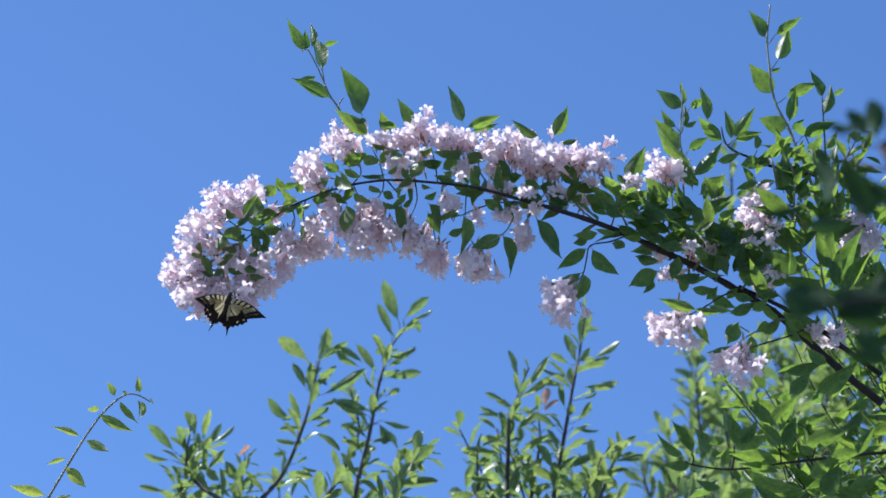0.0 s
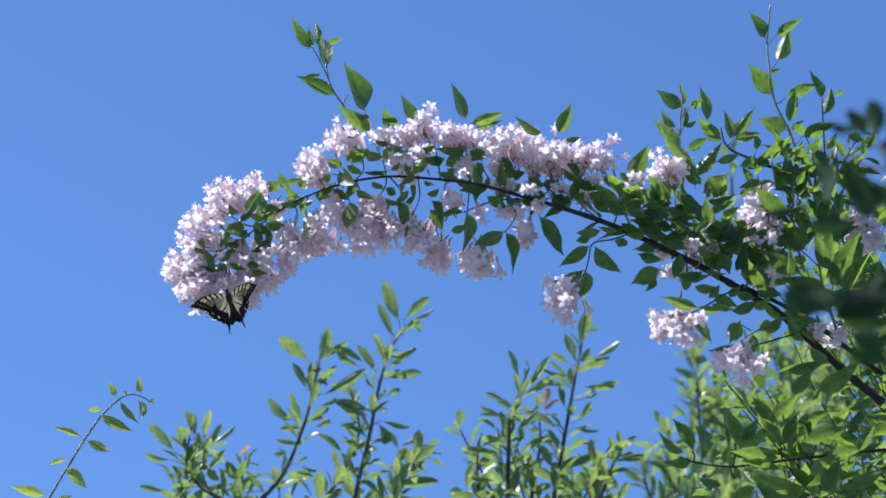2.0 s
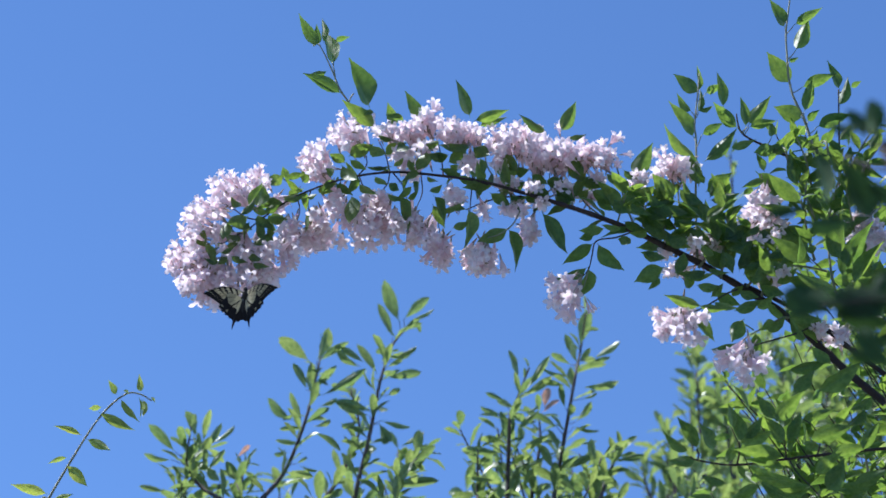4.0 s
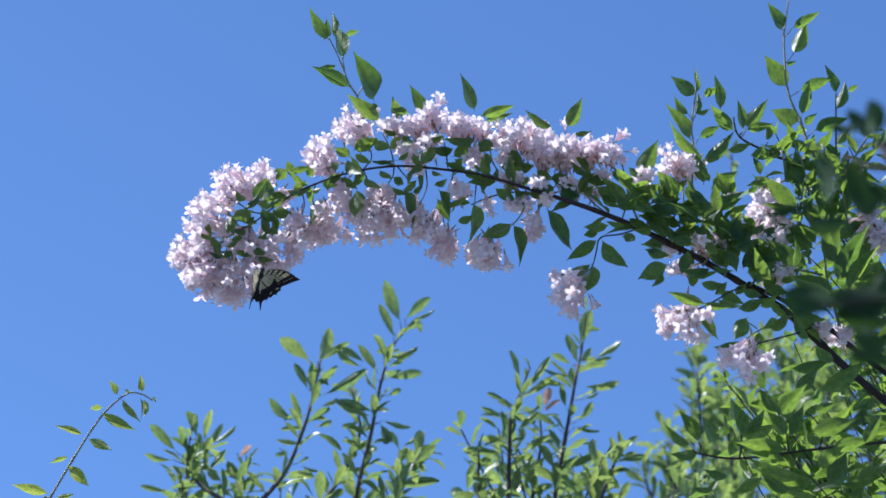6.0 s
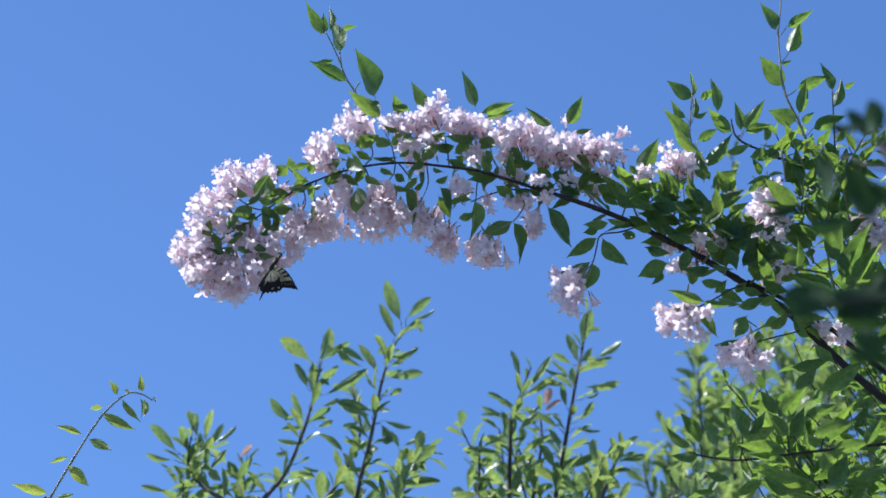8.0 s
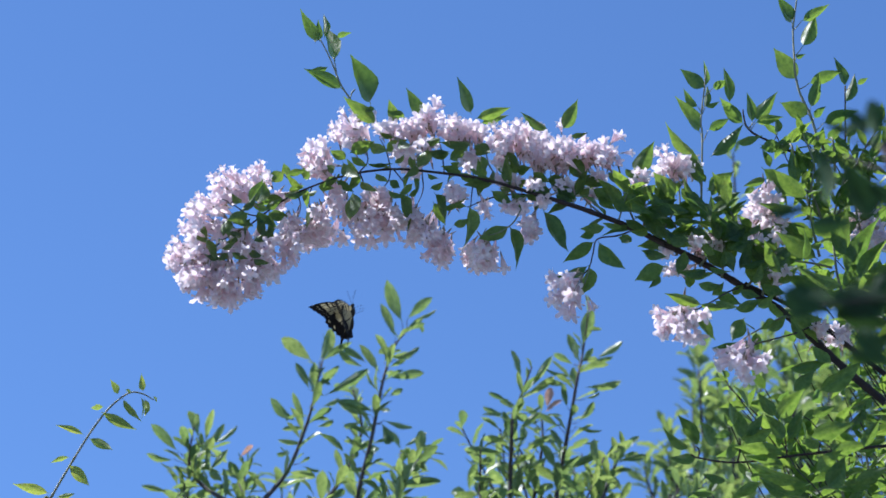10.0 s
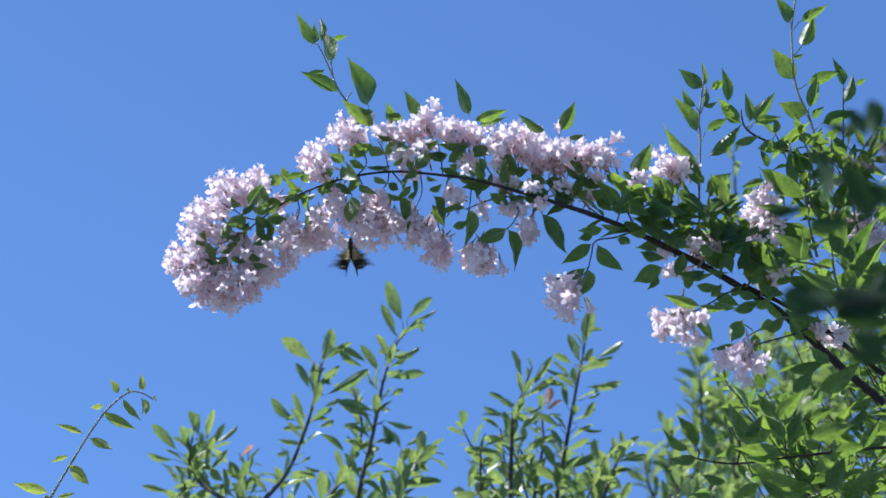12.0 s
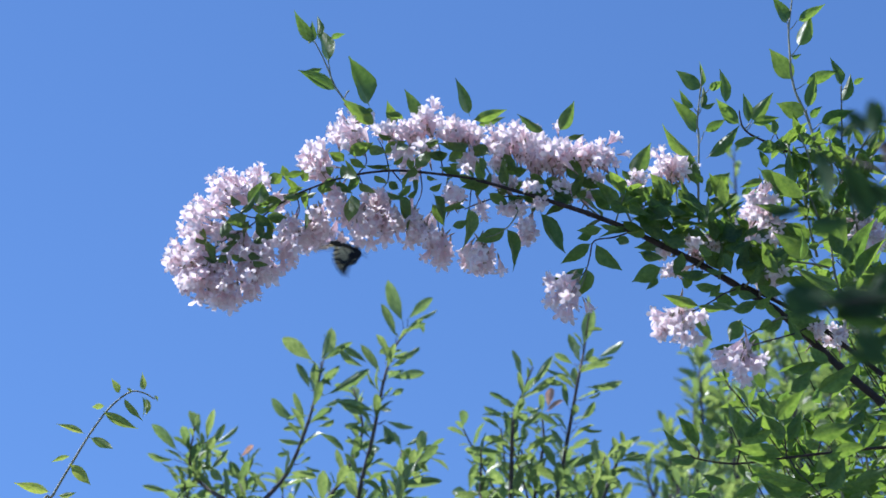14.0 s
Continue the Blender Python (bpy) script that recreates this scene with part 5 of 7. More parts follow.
sways(up_ob, [
    (0, -0.0212, -0.0194, 4.29), (0.5, -0.0131, -0.0125, 3.07), (1, -0.0148, -0.0140, 3.07), (1.5, -0.0238, -0.0212, 4.05),
    (2, -0.0222, -0.0203, 3.97), (2.5, -0.0130, -0.0117, 2.60), (3, -0.0075, -0.0060, 1.56), (5.5, -0.0106, -0.0109, 1.61),
    (6, -0.0120, -0.0115, 1.05), (6.5, -0.0065, -0.0055, 1.54), (7, -0.0081, -0.0051, 1.79), (7.5, -0.0101, -0.0090, 2.11),
    (8, -0.0110, -0.0108, 3.40), (10.5, 0.0001, -0.0009, 0.34), (11, 0.0000, -0.0000, -0.00), (11.5, -0.0081, -0.0046, 1.31),
    (12, -0.0036, -0.0034, 0.83), (12.5, -0.0029, -0.0016, 0.34), (13, -0.0046, -0.0033, 1.55), (13.5, -0.0062, -0.0036, 1.29),
    (14, -0.0046, -0.0033, 1.55),
])
sways(low_ob, [
    (0, -0.0075, -0.0091, 0.00), (0.5, -0.0075, -0.0081, 0.00), (1, -0.0084, -0.0091, 0.00), (1.5, -0.0084, -0.0081, 0.00),
    (2, -0.0066, -0.0062, 0.00), (2.5, -0.0055, -0.0042, 0.00), (3, -0.0046, -0.0052, 0.00), (5.5, 0.0002, 0.0006, 0.00),
    (6, 0.0002, 0.0025, 0.00), (6.5, -0.0017, -0.0004, 0.00), (7, -0.0017, -0.0013, 0.00), (7.5, -0.0017, -0.0023, 0.00),
    (8, 0.0012, 0.0006, 0.00), (10.5, -0.0018, -0.0020, 0.00), (11, 0.0001, -0.0001, 0.00), (11.5, -0.0008, -0.0020, 0.00),
    (12, -0.0018, -0.0030, 0.00), (12.5, -0.0018, -0.0030, 0.00), (13, -0.0018, -0.0030, 0.00), (13.5, -0.0018, -0.0030, 0.00),
    (14, -0.0018, -0.0030, 0.00),
])

# ---- the shrubs behind ----
BACK_SWAY = [
    (0, 0.0000, 0.0000, 0.09), (0.5, 0.0000, 0.0000, 0.08), (1, 0.0000, 0.0000, 0.08), (1.5, 0.0000, 0.0000, 0.07),
    (2, 0.0000, 0.0000, 0.08), (2.5, 0.0000, 0.0000, 0.08), (3, 0.0000, 0.0000, 0.08), (5.5, 0.0000, 0.0000, 0.06),
    (6, 0.0000, 0.0000, 0.05), (6.5, 0.0000, 0.0000, 0.06), (7, 0.0000, 0.0000, 0.05), (7.5, 0.0000, 0.0000, 0.03),
    (8, 0.0000, 0.0000, 0.03), (10.5, 0.0000, 0.0000, -0.00), (11, 0.0000, 0.0000, -0.00), (11.5, 0.0000, 0.0000, -0.01),
    (12, 0.0000, 0.0000, -0.01), (12.5, 0.0000, 0.0000, -0.01), (13, 0.0000, 0.0000, -0.01), (13.5, 0.0000, 0.0000, -0.02),
    (14, 0.0000, 0.0000, -0.02),
]
BY = 4.0


def back_shoot(shrub, seed, points, n, size=0.052, lean=45, r=0.004, extra=(), red=(), lit=(), shade=()):
    """One upright shoot with leaves all round it."""
    s = Limb("shoot", shrub, points[0], [BARK_GREY, GREEN_STEM], seed)
    line = s.stem([Vector(p) + Vector((0, s.rng.uniform(-0.04, 0.04), 0)) for p in points], r, 0.0012, 0, 6)
    full = 0.6 if lit else 1.0
    s.pairs(line, 0.0, 0.8 if lit else 1.0, int(n * 1.8 * full), size, ELLIPTIC, lean, 0.85, False)
    s.pairs(line, 0.2, 1.0, int(n * full), size * 0.7, ELLIPTIC, lean, 0.85, False)
    s.blades(lit, BY, "lit", BLUNT, line)
    s.blades(shade, BY, "shade", BLUNT, line)
    s.leaves(extra, BY, ELLIPTIC)
    s.leaves(red, BY, RED, 0.01)
    return s.done()


def thicket(shrub, seed, count, x0, x1, low, high, y0, y1, size=0.056):
    """The mass of lower shoots; low and high give the tops at each end."""
    rng = random.Random(seed)
    for k in range(count):
        x, y = rng.uniform(x0, x1), rng.uniform(y0, y1)
        z = (low + (high - low) * (x - x0) / (x1 - x0)) * y / BY - 1.6 * (y / BY - 1) - rng.uniform(0, 0.16)
        back_shoot(shrub, seed * 100 + k, [(x, y, z - 5 * size), (x + rng.uniform(-0.02, 0.02), y, z - 2.5 * size), (x + rng.uniform(-0.06, 0.06), y, z)], 10, size, 48, 0.0028)


def canes(shrub, x0, x1, y, height):
    for k in range(6):
        x = x0 + (x1 - x0) * k / 5
        c = Limb("cane", shrub, (shrub.location.x + 0.03 * k, y, 0), [BARK_GREY], 90 + k)
        c.stem([(shrub.location.x + 0.03 * k, y, -0.05), ((shrub.location.x + x) / 2, y, height * 0.45), (x, y - 0.05, height)], 0.012, 0.004)
        c.done()


s = plant("leafy_shrub", -0.25, 4.1, "sunlit green shrub with slender upright shoots", "shrub")
canes(s, -0.55, 0.0, 4.1, 3.15)
back_shoot(s, 201, [(-0.2739, 4, 3.2734), (-0.2405, 4, 3.3303), (-0.2113, 4, 3.3975), (-0.1979, 4, 3.4755), (-0.1904, 4, 3.5448)], 16,
           lit=[(-0.207, 3.5249, -0.2543, 3.5691, 0.36), (-0.1935, 3.5249, -0.1535, 3.5608, 0.24), (-0.2104, 3.4755, -0.2281, 3.5264, 0.28), (-0.2039, 3.4656, -0.2078, 3.5164, 0.32), (-0.1997, 3.4755, -0.1683, 3.5161, 0.24), (-0.1861, 3.4656, -0.1132, 3.5062, 0.2), (-0.2163, 3.4217, -0.2375, 3.467, 0.24), (-0.2115, 3.4071, -0.2526, 3.4101, 0.24), (-0.2154, 3.383, -0.2563, 3.383, 0.24), (-0.1981, 3.4023, -0.1503, 3.3774, 0.28), (-0.2234, 3.3494, -0.2054, 3.3572, 0.32)],
           shade=[(-0.1962, 3.5249, -0.176, 3.5763, 0.28), (-0.1902, 3.4461, -0.1611, 3.4581, 0.32), (-0.2295, 3.4217, -0.274, 3.4448, 0.28), (-0.1983, 3.412, -0.1693, 3.422, 0.24), (-0.237, 3.3666, -0.2596, 3.3636, 0.32), (-0.2189, 3.3446, -0.1923, 3.3318, 0.28), (-0.1871, 3.515, -0.2006, 3.5027, 0.4)])
back_shoot(s, 202, [(-0.1387, 4, 3.2734), (-0.1264, 4, 3.3303), (-0.1096, 4, 3.3975), (-0.0928, 4, 3.4853), (-0.0738, 4, 3.5648), (-0.0398, 4, 3.6152)], 18,
           lit=[(-0.065, 3.595, -0.0954, 3.6577, 0.34), (-0.0756, 3.5668, -0.0947, 3.6271, 0.24), (-0.0578, 3.6, -0.0188, 3.6344, 0.28), (-0.0621, 3.5728, -0.0344, 3.6039, 0.24), (-0.0841, 3.515, -0.0612, 3.5303, 0.32), (-0.0858, 3.4952, -0.0306, 3.5033, 0.24), (-0.1001, 3.5031, -0.1275, 3.5543, 0.24), (-0.1218, 3.5229, -0.1556, 3.5588, 0.28), (-0.0932, 3.5229, -0.0796, 3.5557, 0.32), (-0.0837, 3.4656, -0.0636, 3.4737, 0.4), (-0.1056, 3.4363, -0.1637, 3.4615, 0.28), (-0.0966, 3.4168, -0.0735, 3.381, 0.4), (-0.0432, 3.3685, -0.016, 3.3784, 0.24), (-0.0736, 3.3112, -0.0141, 3.3703, 0.2), (-0.0823, 3.3065, -0.0057, 3.329, 0.24)],
           shade=[(-0.0443, 3.599, -0.0136, 3.6125, 0.28), (-0.0753, 3.5299, -0.0357, 3.5494, 0.24), (-0.1244, 3.515, -0.169, 3.5334, 0.24), (-0.1016, 3.4735, -0.1249, 3.5009, 0.24), (-0.11, 3.4295, -0.1543, 3.4546, 0.24), (-0.0922, 3.4217, -0.0483, 3.4067, 0.28), (-0.1276, 3.4197, -0.1567, 3.4118, 0.32), (-0.0609, 3.3782, -0.0246, 3.4, 0.26), (-0.127, 3.3782, -0.1527, 3.3931, 0.32), (-0.1031, 3.4461, -0.0829, 3.438, 0.4)])
back_shoot(s, 203, [(-0.3172, 4, 3.264), (-0.3717, 4, 3.3207), (-0.3949, 4, 3.3494), (-0.3883, 4, 3.4023)], 14,
           lit=[(-0.4133, 3.3685, -0.4553, 3.4113, 0.28), (-0.3956, 3.3666, -0.4063, 3.4044, 0.24), (-0.3699, 3.3859, -0.3657, 3.4408, 0.28), (-0.3753, 3.3666, -0.375, 3.4034, 0.28), (-0.3854, 3.3341, -0.382, 3.3617, 0.28), (-0.4234, 3.2999, -0.4657, 3.3174, 0.24), (-0.3936, 3.3188, -0.3947, 3.3463, 0.32), (-0.341, 3.3188, -0.3606, 3.3355, 0.4), (-0.3636, 3.3379, -0.3313, 3.3695, 0.24)],
           shade=[(-0.4189, 3.3561, -0.4605, 3.3541, 0.24), (-0.3834, 3.3907, -0.3953, 3.4357, 0.3), (-0.3583, 3.382, -0.3192, 3.4089, 0.24), (-0.3724, 3.3379, -0.3648, 3.3744, 0.26), (-0.4107, 3.3093, -0.4209, 3.3368, 0.28), (-0.3007, 3.2923, -0.2875, 3.3314, 0.24), (-0.3194, 3.3283, -0.3364, 3.35, 0.32)])
back_shoot(s, 204, [(-0.4055, 4.1, 3.3056), (-0.399, 4.1, 3.3638), (-0.3743, 4.1, 3.4226)], 10)
back_shoot(s, 205, [(-0.2001, 4.1, 3.3056), (-0.1567, 4.1, 3.3833), (-0.1306, 4.1, 3.4523), (-0.1453, 4.1, 3.5223)], 12)
back_shoot(s, 206, [(-0.0713, 3.9, 3.2133), (-0.0547, 3.9, 3.2777), (-0.0249, 3.9, 3.3337)], 10)
back_shoot(s, 207, [(-0.3251, 4.1, 3.3056), (-0.3181, 4.1, 3.3638), (-0.3149, 4.1, 3.4029)], 7, red=[(-0.3161, 3.3609, -0.2928, 3.3762, 30)])
thicket(s, 21, 34, -0.56, 0.0, 3.28, 3.4, 3.9, 4.5)
sways(s, BACK_SWAY)

s = plant("leafy_shrub", 0.25, 4.1, "sunlit green shrub with a few reddish young leaves", "shrub")
canes(s, 0.05, 0.4, 4.1, 3.15)
back_shoot(s, 211, [(0.101, 4, 3.2546), (0.1054, 4, 3.3398), (0.108, 4, 3.4071), (0.1166, 4, 3.4607), (0.1415, 4, 3.5199)], 15,
           lit=[(0.1256, 3.4656, 0.1168, 3.5022, 0.24), (0.1032, 3.4539, 0.074, 3.4761, 0.28), (0.1346, 3.4755, 0.1788, 3.5315, 0.2), (0.13, 3.4637, 0.1728, 3.4982, 0.24), (0.1024, 3.3859, 0.0965, 3.4258, 0.24), (0.1203, 3.4052, 0.1463, 3.4372, 0.28), (0.1068, 3.382, 0.0678, 3.3929, 0.32), (0.0978, 3.3666, 0.0388, 3.3686, 0.24), (0.1242, 3.3666, 0.162, 3.3984, 0.28), (0.0756, 3.3474, 0.0394, 3.3593, 0.32), (0.1282, 3.3379, 0.1611, 3.3546, 0.24)],
           shade=[(0.1232, 3.4932, 0.111, 3.5453, 0.29), (0.0985, 3.4314, 0.0638, 3.4445, 0.24), (0.1313, 3.4343, 0.1535, 3.4464, 0.32), (0.0842, 3.3207, 0.0481, 3.3325, 0.28)])
back_shoot(s, 212, [(0.1706, 4, 3.2546), (0.1808, 4, 3.3303), (0.1925, 4, 3.3878), (0.2104, 4, 3.4755), (0.2227, 4, 3.5448), (0.2311, 4, 3.595)], 18,
           lit=[(0.2211, 3.5528, 0.2411, 3.6129, 0.34), (0.2159, 3.5249, 0.2031, 3.5722, 0.28), (0.2204, 3.5229, 0.2394, 3.5455, 0.32), (0.2247, 3.5169, 0.2667, 3.5343, 0.2), (0.2069, 3.5189, 0.1759, 3.5384, 0.28), (0.1972, 3.4833, 0.1597, 3.4935, 0.24), (0.1963, 3.4441, 0.1852, 3.4825, 0.28), (0.1824, 3.411, 0.15, 3.4371, 0.24), (0.1941, 3.3379, 0.2374, 3.3695, 0.28), (0.1765, 3.3379, 0.1592, 3.3794, 0.28), (0.2736, 3.3532, 0.3166, 3.365, 0.24), (0.2104, 3.4755, 0.2093, 3.511, 0.32)],
           shade=[(0.243, 3.5308, 0.2863, 3.5586, 0.29), (0.2037, 3.4991, 0.1624, 3.5052, 0.28), (0.2238, 3.4794, 0.28, 3.4855, 0.22), (0.2234, 3.4598, 0.2474, 3.4678, 0.26), (0.2135, 3.4197, 0.2372, 3.4519, 0.32), (0.2089, 3.412, 0.246, 3.401, 0.28), (0.2171, 3.382, 0.2454, 3.386, 0.2), (0.1859, 3.3666, 0.173, 3.4074, 0.28), (0.2607, 3.3628, 0.2958, 3.3846, 0.2), (0.2517, 3.357, 0.2659, 3.3788, 0.28)])
back_shoot(s, 213, [(0.2465, 4.1, 3.3056), (0.266, 4.1, 3.3638), (0.285, 4.1, 3.398)], 9, extra=[(0.2646, 3.3446, 0.2946, 3.3782, 40)])
back_shoot(s, 214, [(0.1393, 4.1, 3.3056), (0.1492, 4.1, 3.3638), (0.1591, 4.1, 3.4226), (0.1583, 4.1, 3.4822)], 10, red=[(0.1635, 3.4441, 0.1659, 3.4814, 10), (0.1607, 3.4363, 0.1833, 3.4607, 40)])
back_shoot(s, 215, [(0.0574, 4, 3.2546), (0.0578, 4, 3.3112), (0.0581, 4, 3.3589)], 9)
thicket(s, 22, 32, 0.075, 0.44, 3.4, 3.34, 3.9, 4.5)
sways(s, BACK_SWAY)

s = plant("leafy_shrub", 0.9, 5.5, "dense sunlit green shrub", "shrub")
canes(s, 0.7, 1.3, 5.6, 3.7)
back_shoot(s, 221, [(0.5211, 5.2, 3.7388), (0.5081, 5.2, 3.8866), (0.5106, 5.2, 3.9999), (0.5312, 5.2, 4.1023)], 12, 0.072)
back_shoot(s, 222, [(0.4363, 5.2, 3.7388), (0.4622, 5.2, 3.8246), (0.4532, 5.2, 3.8866)], 8, 0.07)
back_shoot(s, 223, [(0.5102, 5, 3.739), (0.5077, 5, 3.8589), (0.5059, 5, 3.9443), (0.5067, 5, 4.016)], 11, 0.062)
back_shoot(s, 224, [(0.5649, 5, 3.739), (0.5585, 5, 3.8347), (0.5523, 5, 3.8893), (0.5415, 5, 3.9443)], 10, 0.062)
back_shoot(s, 225, [(0.4544, 5, 3.713), (0.4529, 5, 3.7867), (0.4506, 5, 3.8408), (0.4454, 5, 3.8771)], 9, 0.06)
back_shoot(s, 226, [(0.4154, 5, 3.6918), (0.4011, 5, 3.7509), (0.3915, 5, 3.7927)], 7, 0.06)
back_shoot(s, 227, [(0.6125, 5, 3.8107), (0.6231, 5, 3.9076), (0.6349, 5, 3.9813), (0.6472, 5, 4.0435)], 10, 0.062)
back_shoot(s, 228, [(0.5916, 5, 4.2858), (0.5978, 5, 4.3644), (0.5958, 5, 4.4174), (0.5959, 5, 4.4681)], 5, 0.055)
back_shoot(s, 229, [(0.6814, 5, 3.8589), (0.6997, 5, 3.9443), (0.7101, 5, 4.0061)], 8, 0.062)
thicket(s, 23, 24, 0.5, 0.82, 3.38, 3.6, 5.2, 6.0, 0.072)
thicket(s, 24, 38, 0.68, 1.3, 3.55, 3.66, 5.2, 6.0, 0.072)
sways(s, BACK_SWAY)

# ---- a thin climbing shoot on its own ----
vine = plant("climbing_shoot", -0.62, 3.2, "thin grey climbing stem with sparse yellow-green leaves", "vine")
s = Limb("stem", vine, (-0.62, 3.2, 0), [GREEN_STEM], 31)
s.stem([(-0.62, 3.2, -0.05), (-0.58, 3.2, 1.3), (-0.565, 3.2, 2.5), (-0.5031, 3.2, 2.9087), (-0.4839, 3.2, 2.9553), (-0.4604, 3.2, 3.0041), (-0.4389, 3.2, 3.0457), (-0.4187, 3.2, 3.0761), (-0.3962, 3.2, 3.0957), (-0.3791, 3.2, 3.0949), (-0.3644, 3.2, 3.0862)], 0.0023, 0.0008)
s.blades([
    (-0.4856, 2.9599, -0.531, 2.9693, 0.35), (-0.4783, 2.9538, -0.4553, 2.9554, 0.39), (-0.4656, 2.998, -0.4357, 2.9697, 0.44), (-0.4642, 3.0087, -0.4864, 3.0047, 0.34), (-0.4498, 3.038, -0.4866, 3.0555, 0.27), (-0.4425, 3.0341, -0.4095, 3.0174, 0.31),
    (-0.429, 3.0706, -0.3879, 3.0402, 0.33), (-0.4272, 3.0768, -0.4445, 3.072, 0.48), (-0.409, 3.0941, -0.4202, 3.1111, 0.58), (-0.4008, 3.1004, -0.3897, 3.0987, 0.39), (-0.3771, 3.0988, -0.3847, 3.1175, 0.48), (-0.3766, 3.0886, -0.3658, 3.062, 0.29),
    (-0.3661, 3.0909, -0.3562, 3.0837, 0.39),
], 3.2, "lit", YOUNG)
s.blades([
    (-0.4037, 3.0886, -0.3785, 3.054, 0.29), (-0.3803, 3.0909, -0.3722, 3.0596, 0.27),
], 3.2, "shade", YOUNG)
sways(s.done(), [
    (0, -0.0045, -0.0023, -0.00), (0.5, -0.0022, -0.0034, -0.00), (1, -0.0036, -0.0025, -0.00), (1.5, -0.0032, -0.0027, -0.00),
    (2, -0.0035, -0.0028, -0.00), (2.5, -0.0035, -0.0028, -0.00), (3, -0.0036, -0.0014, -0.00), (5.5, -0.0012, -0.0006, -0.00),
    (6, -0.0012, -0.0006, -0.00), (6.5, 0.0001, -0.0012, -0.00), (7, -0.0012, 0.0004, -0.00), (7.5, -0.0012, -0.0006, -0.00),
    (8, -0.0012, -0.0006, -0.00), (10.5, 0.0000, -0.0000, -0.00), (11, 0.0000, -0.0000, -0.00), (11.5, 0.0000, -0.0000, -0.00),
    (12, -0.0002, 0.0006, -0.00), (12.5, -0.0002, 0.0006, -0.00), (13, 0.0012, 0.0011, -0.00), (13.5, 0.0012, 0.0011, -0.00),
    (14, 0.0012, 0.0011, -0.00),
])



# ---- the butterfly ----
def insect_material(name, low, high, share, sheen=0.5):
    m = rough_material(name, low, high, 300, sheen, 0.0002)
    t = m.node_tree
    thin, mix = t.nodes.new("ShaderNodeBsdfTranslucent"), t.nodes.new("ShaderNodeMixShader")
    thin.inputs[0].default_value, mix.inputs[0].default_value = (*high, 1), share
    t.links.new(t.nodes["Principled BSDF"].outputs[0], mix.inputs[1])
    t.links.new(thin.outputs[0], mix.inputs[2])
    t.links.new(mix.outputs[0], t.nodes["Material Output"].inputs[0])
    return m


WING_YELLOW = insect_material("wing_yellow", (0.37, 0.32, 0.17), (0.5, 0.44, 0.26), 0.32, 0.7)
WING_BLACK = insect_material("wing_black", (0.008, 0.007, 0.008), (0.018, 0.016, 0.016), 0.05, 0.8)
WING_BLACK.node_tree.nodes["Principled BSDF"].inputs["Specular IOR Level"].default_value = 0.15
FUR = rough_material("black_fur", (0.012, 0.011, 0.01), (0.04, 0.035, 0.025), 900, 0.95, 0.0006)


def wing(name, side, rear, parent):
    """A wing fanned out from its hinge: black bars, veins and margin on pale yellow, scalloped edge, a slim tail behind."""
    bm = bmesh.new()
    n, k = (44, 36) if not rear else (36, 64)
    near, far = Vector((0.0465, -0.0015)), Vector((0.0185, -0.019))  # the outer margin of the forewing
    grid = []
    for i in range(n + 1):
        s = i / n
        row = []
        for j in range(k + 1):
            q = j / k
            if not rear:
                p = near.lerp(far, q) * s * (1 - 0.03 * math.sin(math.pi * q) + 0.008 * math.sin(q * 40))
                x, y = p.x, 0.0075 + p.y + 0.006 * math.sin(math.pi * s) * (1 - q)
            else:
                a = radians(20 - 118 * q)
                edge = 0.034 / (0.829 * math.cos(a) - math.sin(a))
                edge = min(edge, 0.028) + 0.0008 * math.sin(q * 58) + 0.011 * math.exp(-((q - 0.81) / 0.016) ** 2) - 0.003 * max(0, q - 0.86) / 0.14
                x, y = s * edge * math.cos(a), 0.001 + s * edge * math.sin(a)
            row.append(bm.verts.new((side * x, y, 0.003 * math.sin(math.pi * s) * (1 - 0.5 * q) - (0.0006 if rear else 0))))
        grid.append(row)
    for i in range(n):
        for j in range(k):
            s, q = (i + 0.5) / n, (j + 0.5) / k
            if not rear:
                dark = s > 0.76 + 0.05 * q or q < 0.07 or s < 0.07
                for at, wide, reach in ((0.17, 0.045, 1.0), (0.33, 0.043, 0.8), (0.48, 0.04, 0.55), (0.61, 0.036, 0.45)):
                    dark |= abs(s - at - 0.1 * q) < wide * (1 - 0.5 * q / reach) and q < reach
                dark |= s > 0.4 and j % 6 == 0
                if 0.87 < s < 0.895 and (q * 9) % 1 < 0.35:
                    dark = False
            else:
                dark = s > 0.62 - 0.12 * q or q > 0.86 or abs(q - 0.55 - 0.3 * (0.5 - s)) < 0.06 * (1 - s) or s < 0.08 or (s > 0.3 and j % 11 == 0)
                if 0.84 < s < 0.9 and (q * 6) % 1 < 0.35 and q < 0.6:
                    dark = False
            bm.faces.new((grid[i][j], grid[i + 1][j], grid[i + 1][j + 1], grid[i][j + 1])).material_index = 1 if dark else 0
    ob = part(name, bm, [WING_YELLOW, WING_BLACK], parent, "pale yellow with black tiger stripes" + (" and a black tail" if rear else ""))
    ob.location = (side * 0.002, 0, 0.001)
    return ob


